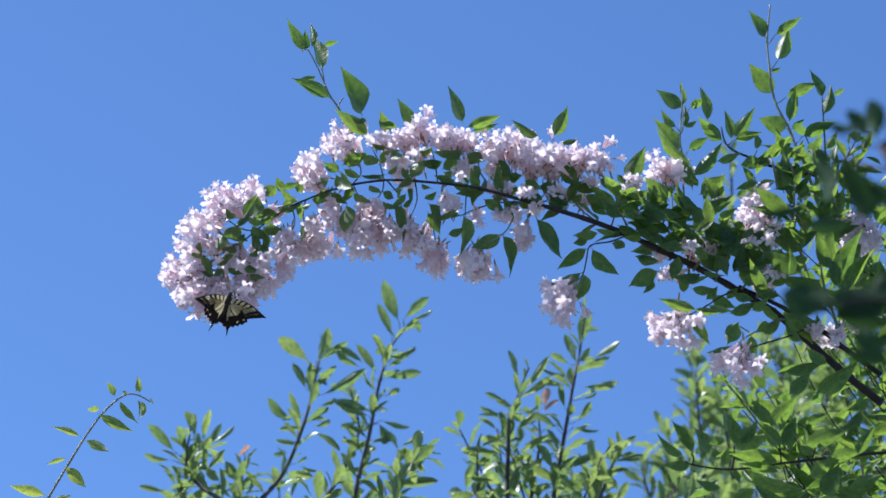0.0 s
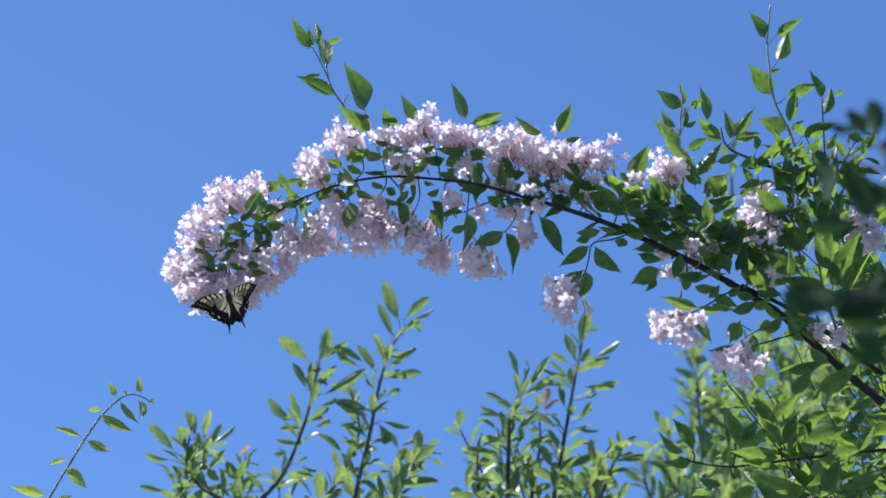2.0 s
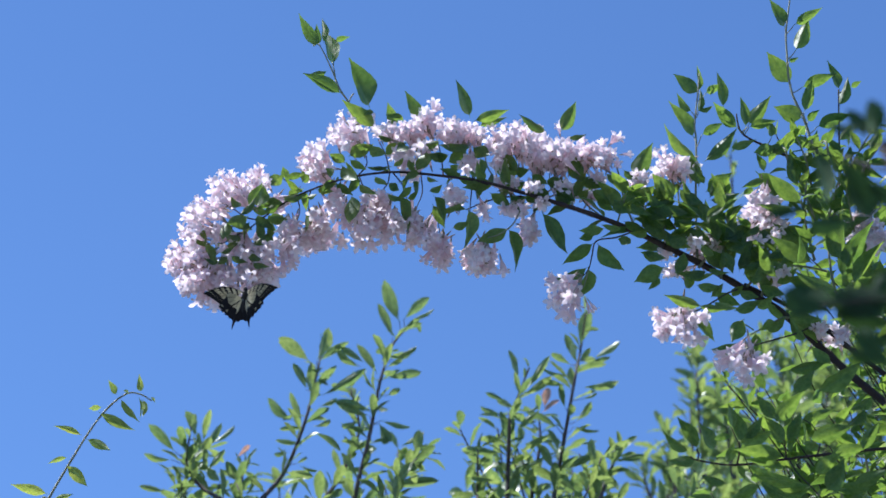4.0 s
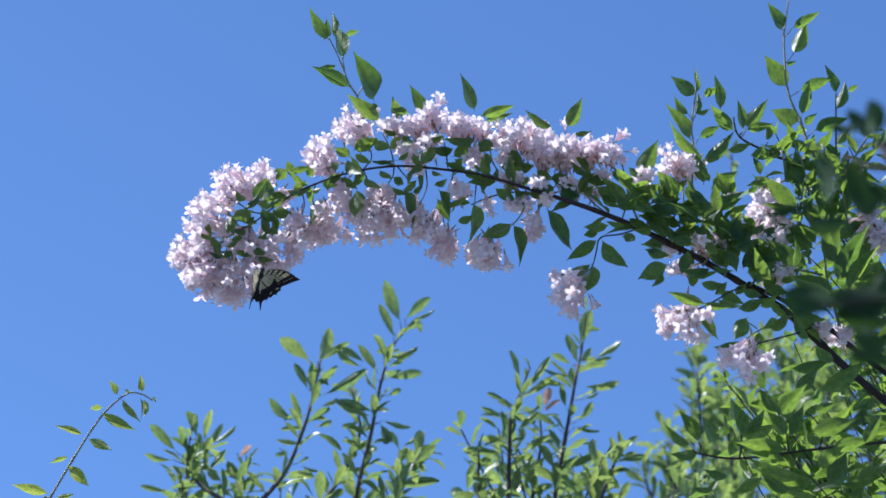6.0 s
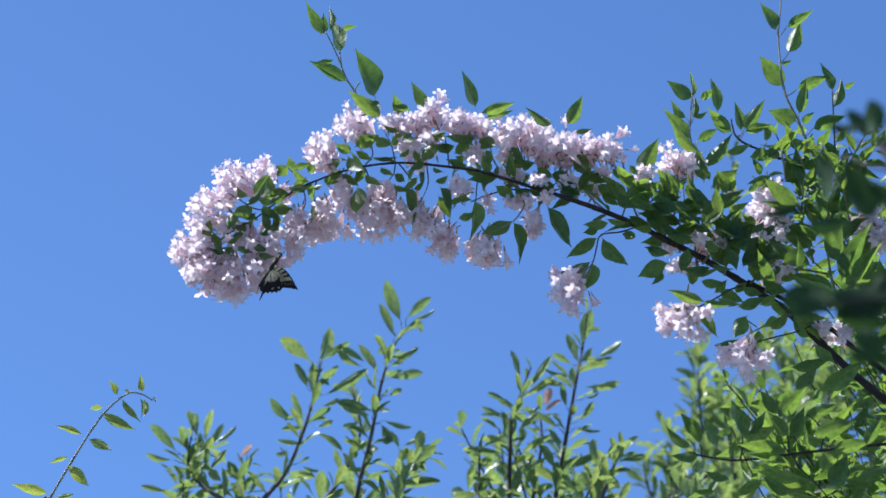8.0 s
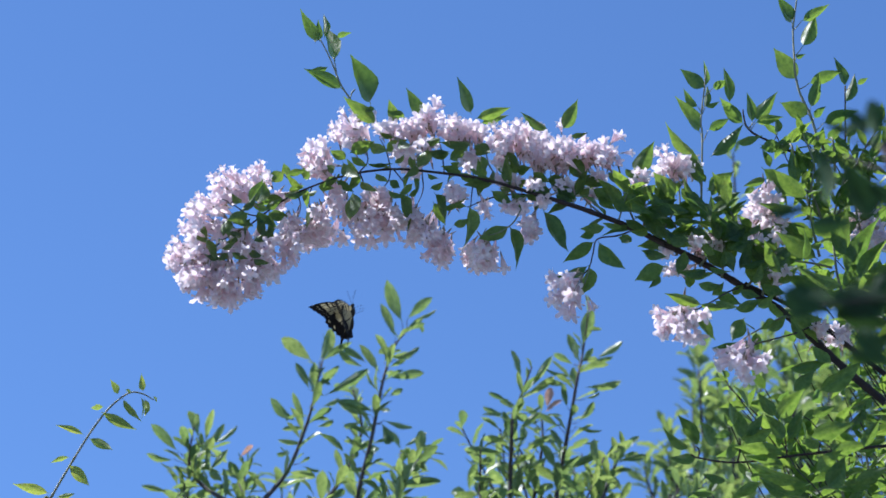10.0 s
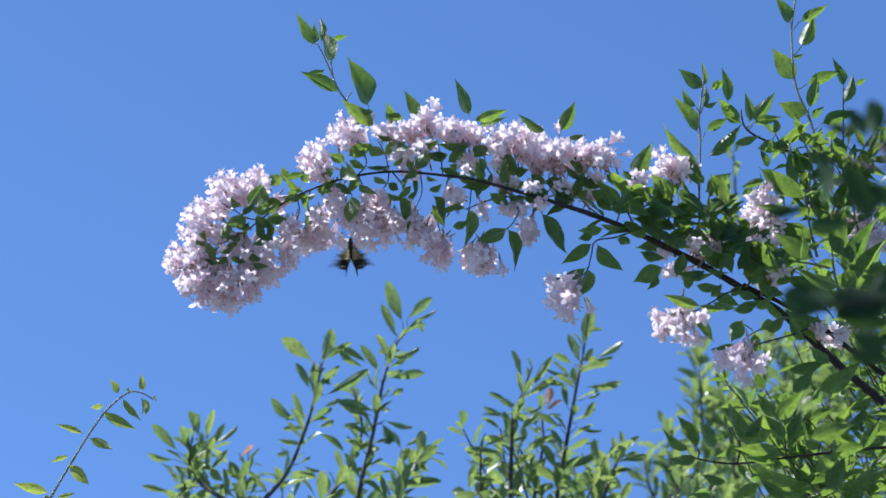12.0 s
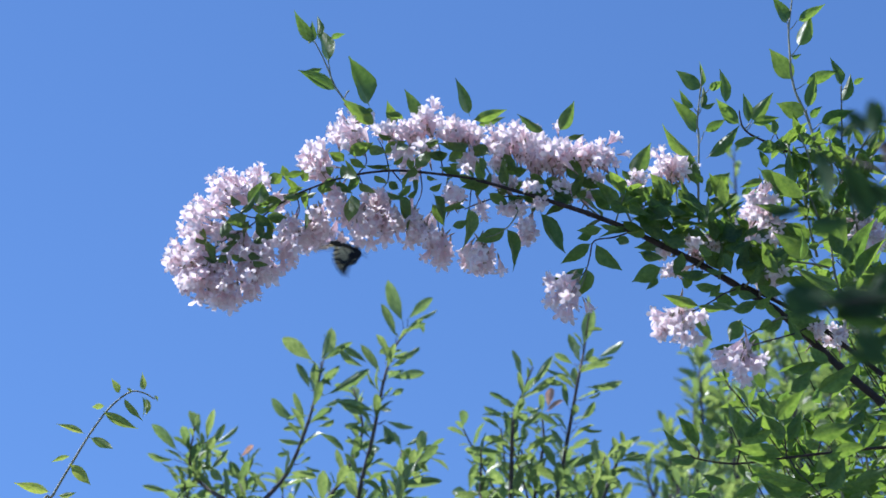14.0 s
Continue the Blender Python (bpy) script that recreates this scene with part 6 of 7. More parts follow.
butterfly = new("butterfly")
tagged(butterfly, "yellow and black striped swallowtail butterfly feeding and fluttering at blossoms", "butterfly")
bm = bmesh.new()
for y, r, stretch in ((0.0105, 0.0022, 1.1), (0.0035, 0.0034, 1.8), (-0.009, 0.0025, 3.6)):
    ball = bmesh.ops.create_uvsphere(bm, u_segments=12, v_segments=10, radius=r)
    for v in ball["verts"]:
        v.co = Vector((v.co.x, v.co.y * stretch + y, v.co.z))
part("torso", bm, FUR, butterfly, "furry black body")
for side in (-1, 1):
    bm = bmesh.new()
    tube(bm, spline([(side * 0.0008, 0.0135, 0.0008), (side * 0.004, 0.02, 0.002), (side * 0.0075, 0.026, 0.002)]), 0.00016, 0.00016, 5)
    bmesh.ops.create_uvsphere(bm, u_segments=6, v_segments=5, radius=0.0005, matrix=Matrix.Translation((side * 0.0075, 0.0262, 0.002)))
    part("antenna", bm, WING_BLACK, butterfly)
    for y, out in ((0.008, 0.008), (0.004, 0.0095), (0.001, 0.009)):
        bm = bmesh.new()
        tube(bm, spline([(side * 0.0015, y, -0.002), (side * out * 0.6, y + 0.002, -0.004), (side * out, y + 0.004, -0.009)]), 0.0002, 0.00014, 5)
        part("leg", bm, WING_BLACK, butterfly)
LEFT = [wing("forewing", -1, False, butterfly), wing("hindwing", -1, True, butterfly)]
RIGHT = [wing("forewing", 1, False, butterfly), wing("hindwing", 1, True, butterfly)]


def motions():
    for ob, rest, rows in SWAYS:
        sway(ob, rest, rows)
    walk(butterfly, [
        (0, pose(-0.2345, 2.7133, 2.9763, 141.2, 7.6, 19.2)), (0.5, pose(-0.2319, 2.7133, 2.9676, 149.4, -1.1, 12.3)), (1, pose(-0.2312, 2.7133, 2.9687, 131.4, 9.1, 7.2)),
        (1.5, pose(-0.2368, 2.7133, 2.9753, 135.4, 4.9, 7.6)), (2, pose(-0.2323, 2.7133, 2.9798, 111.3, -27.4, 19.7)), (2.5, pose(-0.2299, 2.7133, 2.9779, 99.2, -23.0, 45.9)),
        (2.6, pose(-0.2273, 2.7133, 2.9847, 125.9, -36.7, 45.5)),
        (2.7, pose(-0.2318, 2.7133, 2.9881, 139.4, -33.2, 32.9)), (2.8, pose(-0.2352, 2.7133, 2.9913, 92.6, 5.1, -0.3)),
        (2.9, pose(-0.2321, 2.7133, 2.9880, 89.8, 2.9, -5.5)), (3, pose(-0.2309, 2.7133, 2.9863, 91.1, 1.4, -24.0)),
        (3.2, pose(-0.2339, 2.7133, 2.9902, 96.9, 1.4, -19.1)), (3.35, pose(-0.2333, 2.7133, 2.9903, 96.9, 1.9, -19.6)),
        (3.5, pose(-0.2309, 2.7133, 2.9890, 96.9, 2.6, -20.3)), (3.7, pose(-0.2280, 2.7133, 2.9906, 96.9, 3.8, -21.4)),
        (3.85, pose(-0.2219, 2.7133, 2.9869, 96.8, 6.1, -23.8)), (4, pose(-0.2159, 2.7133, 2.9817, 96.6, 8.4, -26.2)),
        (4.1, pose(-0.2117, 2.7133, 2.9766, 96.3, 10.2, -28.1)), (4.2, pose(-0.2088, 2.7133, 2.9727, 96.0, 12.0, -30.0)),
        (4.3, pose(-0.2059, 2.7133, 2.9717, 95.6, 13.8, -32.0)), (4.4, pose(-0.2045, 2.7133, 2.9733, 95.1, 15.6, -34.0)),
        (4.5, pose(-0.2031, 2.7133, 2.9778, 94.6, 17.4, -36.0)), (4.6, pose(-0.2011, 2.7133, 2.9837, 93.8, 19.6, -38.7)),
        (4.7, pose(-0.2009, 2.7133, 2.9882, 93.0, 21.3, -40.8)), (4.85, pose(-0.2010, 2.7133, 2.9912, 92.3, 22.7, -42.7)),
        (5.05, pose(-0.1994, 2.7133, 2.9941, 91.8, 23.7, -44.2)), (5.3, pose(-0.1994, 2.7133, 2.9941, 91.8, 23.7, -44.2)),
        (5.5, pose(-0.1938, 2.7133, 3.0015, 94.2, 22.8, -52.5)), (5.7, pose(-0.1981, 2.7133, 3.0067, 88.2, 17.5, -53.0)),
        (6, pose(-0.1996, 2.7133, 3.0062, 89.9, 21.0, -47.2)), (6.3, pose(-0.1979, 2.7133, 3.0029, 105.7, 15.0, -40.2)),
        (6.5, pose(-0.1957, 2.7133, 3.0085, 116.3, 12.3, -46.5)), (6.7, pose(-0.1891, 2.7133, 3.0007, 92.4, 23.3, -49.4)),
        (7, pose(-0.1934, 2.7133, 3.0047, 112.5, 36.3, -42.0)), (7.2, pose(-0.1992, 2.7133, 3.0063, 102.8, 53.9, -41.3)),
        (7.5, pose(-0.1936, 2.7133, 3.0055, 80.5, 51.7, -61.7)), (7.7, pose(-0.1938, 2.7133, 3.0139, 66.1, 62.1, -74.7)),
        (8, pose(-0.1879, 2.7133, 3.0179, 75.6, 52.3, -67.5)), (8.2, pose(-0.1850, 2.7133, 3.0174, 55.5, 53.9, -85.6)),
        (8.35, pose(-0.1850, 2.7133, 3.0174, 55.5, 53.9, -85.6)), (8.5, pose(-0.1832, 2.7133, 3.0166, 57.2, 53.4, -84.0)),
        (8.65, pose(-0.1802, 2.7133, 3.0140, 59.7, 52.6, -81.7)), (8.8, pose(-0.1753, 2.7133, 3.0106, 63.6, 51.2, -78.2)),
        (8.9, pose(-0.1694, 2.7133, 3.0054, 67.8, 49.3, -74.3)), (9, pose(-0.1662, 2.7133, 2.9929, 72.4, 46.8, -70.3)),
        (9.1, pose(-0.1616, 2.7133, 2.9805, 76.4, 44.1, -66.8)), (9.2, pose(-0.1563, 2.7133, 2.9690, 80.5, 40.8, -63.4)),
        (9.3, pose(-0.1496, 2.7133, 2.9603, 84.2, 37.3, -60.4)), (9.4, pose(-0.1419, 2.7133, 2.9531, 87.4, 33.7, -58.0)),
        (9.5, pose(-0.1330, 2.7133, 2.9486, 90.3, 29.9, -55.9)), (9.6, pose(-0.1242, 2.7133, 2.9468, 92.9, 26.1, -54.2)),
        (9.7, pose(-0.1163, 2.7133, 2.9481, 95.1, 22.6, -52.9)), (9.8, pose(-0.1095, 2.7133, 2.9513, 96.8, 19.7, -52.0)),
        (9.9, pose(-0.1037, 2.7133, 2.9562, 98.1, 17.1, -51.3)), (10, pose(-0.0987, 2.7133, 2.9614, 99.1, 15.1, -50.9)),
        (10.1, pose(-0.0938, 2.7133, 2.9667, 100.1, 13.1, -50.4)), (10.2, pose(-0.0914, 2.7133, 2.9728, 100.6, 12.1, -50.3)),
        (10.3, pose(-0.0889, 2.7133, 2.9775, 101.1, 11.0, -50.1)), (10.4, pose(-0.0886, 2.7133, 2.9942, 108.2, -11.9, -24.7)),
        (10.5, pose(-0.1014, 2.7133, 3.0026, 110.7, -8.5, -13.4)), (10.6, pose(-0.1021, 2.7133, 3.0121, 98.4, -9.0, -10.6)),
        (10.7, pose(-0.1006, 2.7133, 3.0243, 88.4, -8.7, -9.4)), (10.8, pose(-0.0915, 2.7133, 3.0376, 96.6, -4.8, -5.5)),
        (10.9, pose(-0.0830, 2.7133, 3.0340, 88.3, -13.0, -8.6)), (11, pose(-0.0867, 2.7133, 3.0460, 163.4, -25.5, -18.0)),
        (11.1, pose(-0.0970, 2.7133, 3.0553, 189.8, -18.7, -10.4)), (11.2, pose(-0.1001, 2.7133, 3.0601, 179.9, -20.0, 27.4)),
        (11.3, pose(-0.1026, 2.7133, 3.0617, 178.0, -25.1, 34.0)), (11.4, pose(-0.0987, 2.7133, 3.0576, 171.3, -26.8, 0.4)),
        (11.5, pose(-0.0983, 2.7133, 3.0468, 162.7, -26.1, -1.7)), (11.6, pose(-0.0986, 2.7133, 3.0434, 159.0, -14.8, -7.3)),
        (11.7, pose(-0.1007, 2.7133, 3.0451, 169.8, -11.6, -6.4)), (11.8, pose(-0.1035, 2.7133, 3.0472, 165.0, -7.9, -3.2)),
        (11.9, pose(-0.1040, 2.7133, 3.0483, 169.7, -5.1, -3.9)), (12, pose(-0.1015, 2.7133, 3.0452, 157.4, 3.2, -1.6)),
        (12.1, pose(-0.0983, 2.7133, 3.0470, 147.0, -5.9, -0.2)), (12.2, pose(-0.0965, 2.7133, 3.0435, 142.5, -15.2, -2.1)),
        (12.3, pose(-0.0994, 2.7133, 3.0492, 153.7, -12.8, 3.7)), (12.4, pose(-0.1015, 2.7133, 3.0517, 159.9, -11.4, 11.0)),
        (12.5, pose(-0.1004, 2.7133, 3.0538, 185.6, -6.5, 17.3)), (12.6, pose(-0.1065, 2.7133, 3.0591, 187.8, -16.4, 2.1)),
        (12.7, pose(-0.1042, 2.7133, 3.0633, 187.7, -9.2, -5.6)), (12.8, pose(-0.1052, 2.7133, 3.0488, 165.4, -20.7, -8.3)),
        (12.9, pose(-0.1027, 2.7133, 3.0494, 176.0, 13.0, -40.2)), (13, pose(-0.1071, 2.7133, 3.0387, 167.4, 17.1, -82.9)),
        (13.1, pose(-0.1072, 2.7133, 3.0521, 188.9, -2.9, -13.6)), (13.2, pose(-0.1089, 2.7133, 3.0492, 210.4, 16.2, -28.1)),
        (13.3, pose(-0.1081, 2.7133, 3.0428, 209.0, 26.3, -32.7)), (13.4, pose(-0.1075, 2.7133, 3.0444, 201.5, 30.1, -38.8)),
        (13.5, pose(-0.1097, 2.7133, 3.0451, 192.9, 36.5, -44.1)), (13.6, pose(-0.1129, 2.7133, 3.0420, 185.2, 51.8, -56.1)),
        (13.7, pose(-0.1113, 2.7133, 3.0424, 177.5, 55.1, -69.1)), (13.8, pose(-0.1170, 2.7133, 3.0466, 164.4, 41.7, -81.9)),
        (13.9, pose(-0.1183, 2.7133, 3.0444, 144.9, 20.3, -85.6)), (14, pose(-0.1137, 2.7133, 3.0488, 189.6, 40.8, -48.4)),
    ])
    left = [
        (0, pose(-0.002, 0, 0.001, 0, 34, 0)), (0.5, pose(-0.002, 0, 0.001, 0, 23, 0)), (1, pose(-0.002, 0, 0.001, 0, 27, 0)),
        (1.5, pose(-0.002, 0, 0.001, 0, 31, 0)), (2, pose(-0.002, 0, 0.001, 0, 1, 0)), (2.5, pose(-0.002, 0, 0.001, 0, -13, 0)),
        (2.6, pose(-0.002, 0, 0.001, 0, -25, 0)), (2.7, pose(-0.002, 0, 0.001, 0, -34, 0)), (2.75, pose(-0.002, 0, 0.001, 0, 21, 0)), (2.8, pose(-0.002, 0, 0.001, 0, 76, 0)),
        (2.867, pose(-0.002, 0, 0.001, 0, 66, 0)), (2.9, pose(-0.002, 0, 0.001, 0, 76, 0)), (2.933, pose(-0.002, 0, 0.001, 0, 86, 0)), (2.967, pose(-0.002, 0, 0.001, 0, 38, 0)), (3, pose(-0.002, 0, 0.001, 0, 48, 0)),
        (3.033, pose(-0.002, 0, 0.001, 0, 58, 0)), (3.167, pose(-0.002, 0, 0.001, 0, 63, 0)), (3.2, pose(-0.002, 0, 0.001, 0, 73, 0)), (3.233, pose(-0.002, 0, 0.001, 0, 83, 0)), (3.35, pose(-0.002, 0, 0.001, 0, 23, 0)),
        (3.5, pose(-0.002, 0, 0.001, 0, 69, 0)), (3.7, pose(-0.002, 0, 0.001, 0, 29, 0)), (3.85, pose(-0.002, 0, 0.001, 0, 69, 0)), (4, pose(-0.002, 0, 0.001, 0, 11, 0)), (4.1, pose(-0.002, 0, 0.001, 0, 63, 0)),
        (4.2, pose(-0.002, 0, 0.001, 0, 0, 0)), (4.3, pose(-0.002, 0, 0.001, 0, 63, 0)), (4.4, pose(-0.002, 0, 0.001, 0, 0, 0)), (4.5, pose(-0.002, 0, 0.001, 0, 63, 0)), (4.6, pose(-0.002, 0, 0.001, 0, 6, 0)),
        (4.7, pose(-0.002, 0, 0.001, 0, 57, 0)), (4.85, pose(-0.002, 0, 0.001, 0, 23, 0)), (5.05, pose(-0.002, 0, 0.001, 0, 52, 0)), (5.3, pose(-0.002, 0, 0.001, 0, -23, 0)), (5.5, pose(-0.002, 0, 0.001, 0, -16, 0)),
        (5.7, pose(-0.002, 0, 0.001, 0, -18, 0)), (6, pose(-0.002, 0, 0.001, 0, -25, 0)), (6.3, pose(-0.002, 0, 0.001, 0, -28, 0)), (6.5, pose(-0.002, 0, 0.001, 0, -24, 0)), (6.7, pose(-0.002, 0, 0.001, 0, -16, 0)),
        (7, pose(-0.002, 0, 0.001, 0, -28, 0)), (7.2, pose(-0.002, 0, 0.001, 0, -32, 0)), (7.5, pose(-0.002, 0, 0.001, 0, -28, 0)), (7.7, pose(-0.002, 0, 0.001, 0, -26, 0)), (8, pose(-0.002, 0, 0.001, 0, -28, 0)),
        (8.2, pose(-0.002, 0, 0.001, 0, -30, 0)), (8.35, pose(-0.002, 0, 0.001, 0, 29, 0)), (8.5, pose(-0.002, 0, 0.001, 0, 69, 0)), (8.65, pose(-0.002, 0, 0.001, 0, 23, 0)), (8.8, pose(-0.002, 0, 0.001, 0, 69, 0)),
        (8.9, pose(-0.002, 0, 0.001, 0, 6, 0)), (9, pose(-0.002, 0, 0.001, 0, 63, 0)), (9.1, pose(-0.002, 0, 0.001, 0, 0, 0)), (9.2, pose(-0.002, 0, 0.001, 0, 63, 0)), (9.3, pose(-0.002, 0, 0.001, 0, -6, 0)),
        (9.4, pose(-0.002, 0, 0.001, 0, 63, 0)), (9.5, pose(-0.002, 0, 0.001, 0, -6, 0)), (9.6, pose(-0.002, 0, 0.001, 0, 63, 0)), (9.7, pose(-0.002, 0, 0.001, 0, 0, 0)), (9.8, pose(-0.002, 0, 0.001, 0, 63, 0)),
        (9.9, pose(-0.002, 0, 0.001, 0, 0, 0)), (10, pose(-0.002, 0, 0.001, 0, 63, 0)), (10.1, pose(-0.002, 0, 0.001, 0, 0, 0)), (10.2, pose(-0.002, 0, 0.001, 0, 52, 0)), (10.3, pose(-0.002, 0, 0.001, 0, 13, 0)),
        (10.37, pose(-0.002, 0, 0.001, 0, 33, 0)), (10.4, pose(-0.002, 0, 0.001, 0, 49, 0)), (10.43, pose(-0.002, 0, 0.001, 0, 65, 0)), (10.47, pose(-0.002, 0, 0.001, 0, 32, 0)), (10.5, pose(-0.002, 0, 0.001, 0, 46, 0)),
        (10.53, pose(-0.002, 0, 0.001, 0, 60, 0)), (10.57, pose(-0.002, 0, 0.001, 0, 30, 0)), (10.6, pose(-0.002, 0, 0.001, 0, 46, 0)), (10.63, pose(-0.002, 0, 0.001, 0, 62, 0)), (10.67, pose(-0.002, 0, 0.001, 0, 23, 0)),
        (10.7, pose(-0.002, 0, 0.001, 0, 39, 0)), (10.73, pose(-0.002, 0, 0.001, 0, 55, 0)), (10.77, pose(-0.002, 0, 0.001, 0, 24, 0)), (10.8, pose(-0.002, 0, 0.001, 0, 40, 0)), (10.83, pose(-0.002, 0, 0.001, 0, 56, 0)),
        (10.87, pose(-0.002, 0, 0.001, 0, 17, 0)), (10.9, pose(-0.002, 0, 0.001, 0, 33, 0)), (10.93, pose(-0.002, 0, 0.001, 0, 49, 0)), (10.97, pose(-0.002, 0, 0.001, 0, 43, 0)), (11, pose(-0.002, 0, 0.001, 0, 57, 0)),
        (11.03, pose(-0.002, 0, 0.001, 0, 71, 0)), (11.07, pose(-0.002, 0, 0.001, 0, 47, 0)), (11.1, pose(-0.002, 0, 0.001, 0, 63, 0)), (11.13, pose(-0.002, 0, 0.001, 0, 79, 0)), (11.17, pose(-0.002, 0, 0.001, 0, -2, 0)),
        (11.2, pose(-0.002, 0, 0.001, 0, 14, 0)), (11.23, pose(-0.002, 0, 0.001, 0, 30, 0)), (11.27, pose(-0.002, 0, 0.001, 0, -1, 0)), (11.3, pose(-0.002, 0, 0.001, 0, 15, 0)), (11.33, pose(-0.002, 0, 0.001, 0, 31, 0)),
        (11.37, pose(-0.002, 0, 0.001, 0, 27, 0)), (11.4, pose(-0.002, 0, 0.001, 0, 43, 0)), (11.43, pose(-0.002, 0, 0.001, 0, 59, 0)), (11.47, pose(-0.002, 0, 0.001, 0, 39, 0)), (11.5, pose(-0.002, 0, 0.001, 0, 49, 0)),
        (11.53, pose(-0.002, 0, 0.001, 0, 59, 0)), (11.57, pose(-0.002, 0, 0.001, 0, 29, 0)), (11.6, pose(-0.002, 0, 0.001, 0, 45, 0)), (11.63, pose(-0.002, 0, 0.001, 0, 61, 0)), (11.67, pose(-0.002, 0, 0.001, 0, 18, 0)),
        (11.7, pose(-0.002, 0, 0.001, 0, 34, 0)), (11.73, pose(-0.002, 0, 0.001, 0, 50, 0)), (11.77, pose(-0.002, 0, 0.001, 0, 27, 0)), (11.8, pose(-0.002, 0, 0.001, 0, 43, 0)), (11.83, pose(-0.002, 0, 0.001, 0, 59, 0)),
        (11.87, pose(-0.002, 0, 0.001, 0, 31, 0)), (11.9, pose(-0.002, 0, 0.001, 0, 47, 0)), (11.93, pose(-0.002, 0, 0.001, 0, 63, 0)), (11.97, pose(-0.002, 0, 0.001, 0, 53, 0)), (12, pose(-0.002, 0, 0.001, 0, 71, 0)),
        (12.03, pose(-0.002, 0, 0.001, 0, 89, 0)), (12.07, pose(-0.002, 0, 0.001, 0, 59, 0)), (12.1, pose(-0.002, 0, 0.001, 0, 75, 0)), (12.13, pose(-0.002, 0, 0.001, 0, 88, 0)), (12.17, pose(-0.002, 0, 0.001, 0, 57, 0)),
        (12.2, pose(-0.002, 0, 0.001, 0, 73, 0)), (12.23, pose(-0.002, 0, 0.001, 0, 88, 0)), (12.27, pose(-0.002, 0, 0.001, 0, 43, 0)), (12.3, pose(-0.002, 0, 0.001, 0, 59, 0)), (12.33, pose(-0.002, 0, 0.001, 0, 75, 0)),
        (12.37, pose(-0.002, 0, 0.001, 0, 44, 0)), (12.4, pose(-0.002, 0, 0.001, 0, 60, 0)), (12.43, pose(-0.002, 0, 0.001, 0, 76, 0)), (12.5, pose(-0.002, 0, 0.001, 0, 54, 0)), (12.57, pose(-0.002, 0, 0.001, 0, 9, 0)),
        (12.6, pose(-0.002, 0, 0.001, 0, 25, 0)), (12.63, pose(-0.002, 0, 0.001, 0, 41, 0)), (12.67, pose(-0.002, 0, 0.001, 0, 6, 0)), (12.7, pose(-0.002, 0, 0.001, 0, 22, 0)), (12.73, pose(-0.002, 0, 0.001, 0, 38, 0)),
        (12.77, pose(-0.002, 0, 0.001, 0, 56, 0)), (12.8, pose(-0.002, 0, 0.001, 0, 72, 0)), (12.83, pose(-0.002, 0, 0.001, 0, 88, 0)), (12.87, pose(-0.002, 0, 0.001, 0, 68, 0)), (12.9, pose(-0.002, 0, 0.001, 0, 84, 0)),
        (12.93, pose(-0.002, 0, 0.001, 0, 88, 0)), (12.97, pose(-0.002, 0, 0.001, 0, 14, 0)), (13, pose(-0.002, 0, 0.001, 0, 32, 0)), (13.03, pose(-0.002, 0, 0.001, 0, 50, 0)), (13.07, pose(-0.002, 0, 0.001, 0, 24, 0)),
        (13.1, pose(-0.002, 0, 0.001, 0, 40, 0)), (13.13, pose(-0.002, 0, 0.001, 0, 56, 0)), (13.17, pose(-0.002, 0, 0.001, 0, 0, 0)), (13.2, pose(-0.002, 0, 0.001, 0, 16, 0)), (13.23, pose(-0.002, 0, 0.001, 0, 32, 0)),
        (13.27, pose(-0.002, 0, 0.001, 0, 2, 0)), (13.3, pose(-0.002, 0, 0.001, 0, 18, 0)), (13.33, pose(-0.002, 0, 0.001, 0, 34, 0)), (13.4, pose(-0.002, 0, 0.001, 0, 22, 0)), (13.5, pose(-0.002, 0, 0.001, 0, 20, 0)),
        (13.6, pose(-0.002, 0, 0.001, 0, 26, 0)), (13.7, pose(-0.002, 0, 0.001, 0, 24, 0)), (13.8, pose(-0.002, 0, 0.001, 0, 51, 0)), (13.9, pose(-0.002, 0, 0.001, 0, 58, 0)), (14, pose(-0.002, 0, 0.001, 0, 26, 0)),
    ]
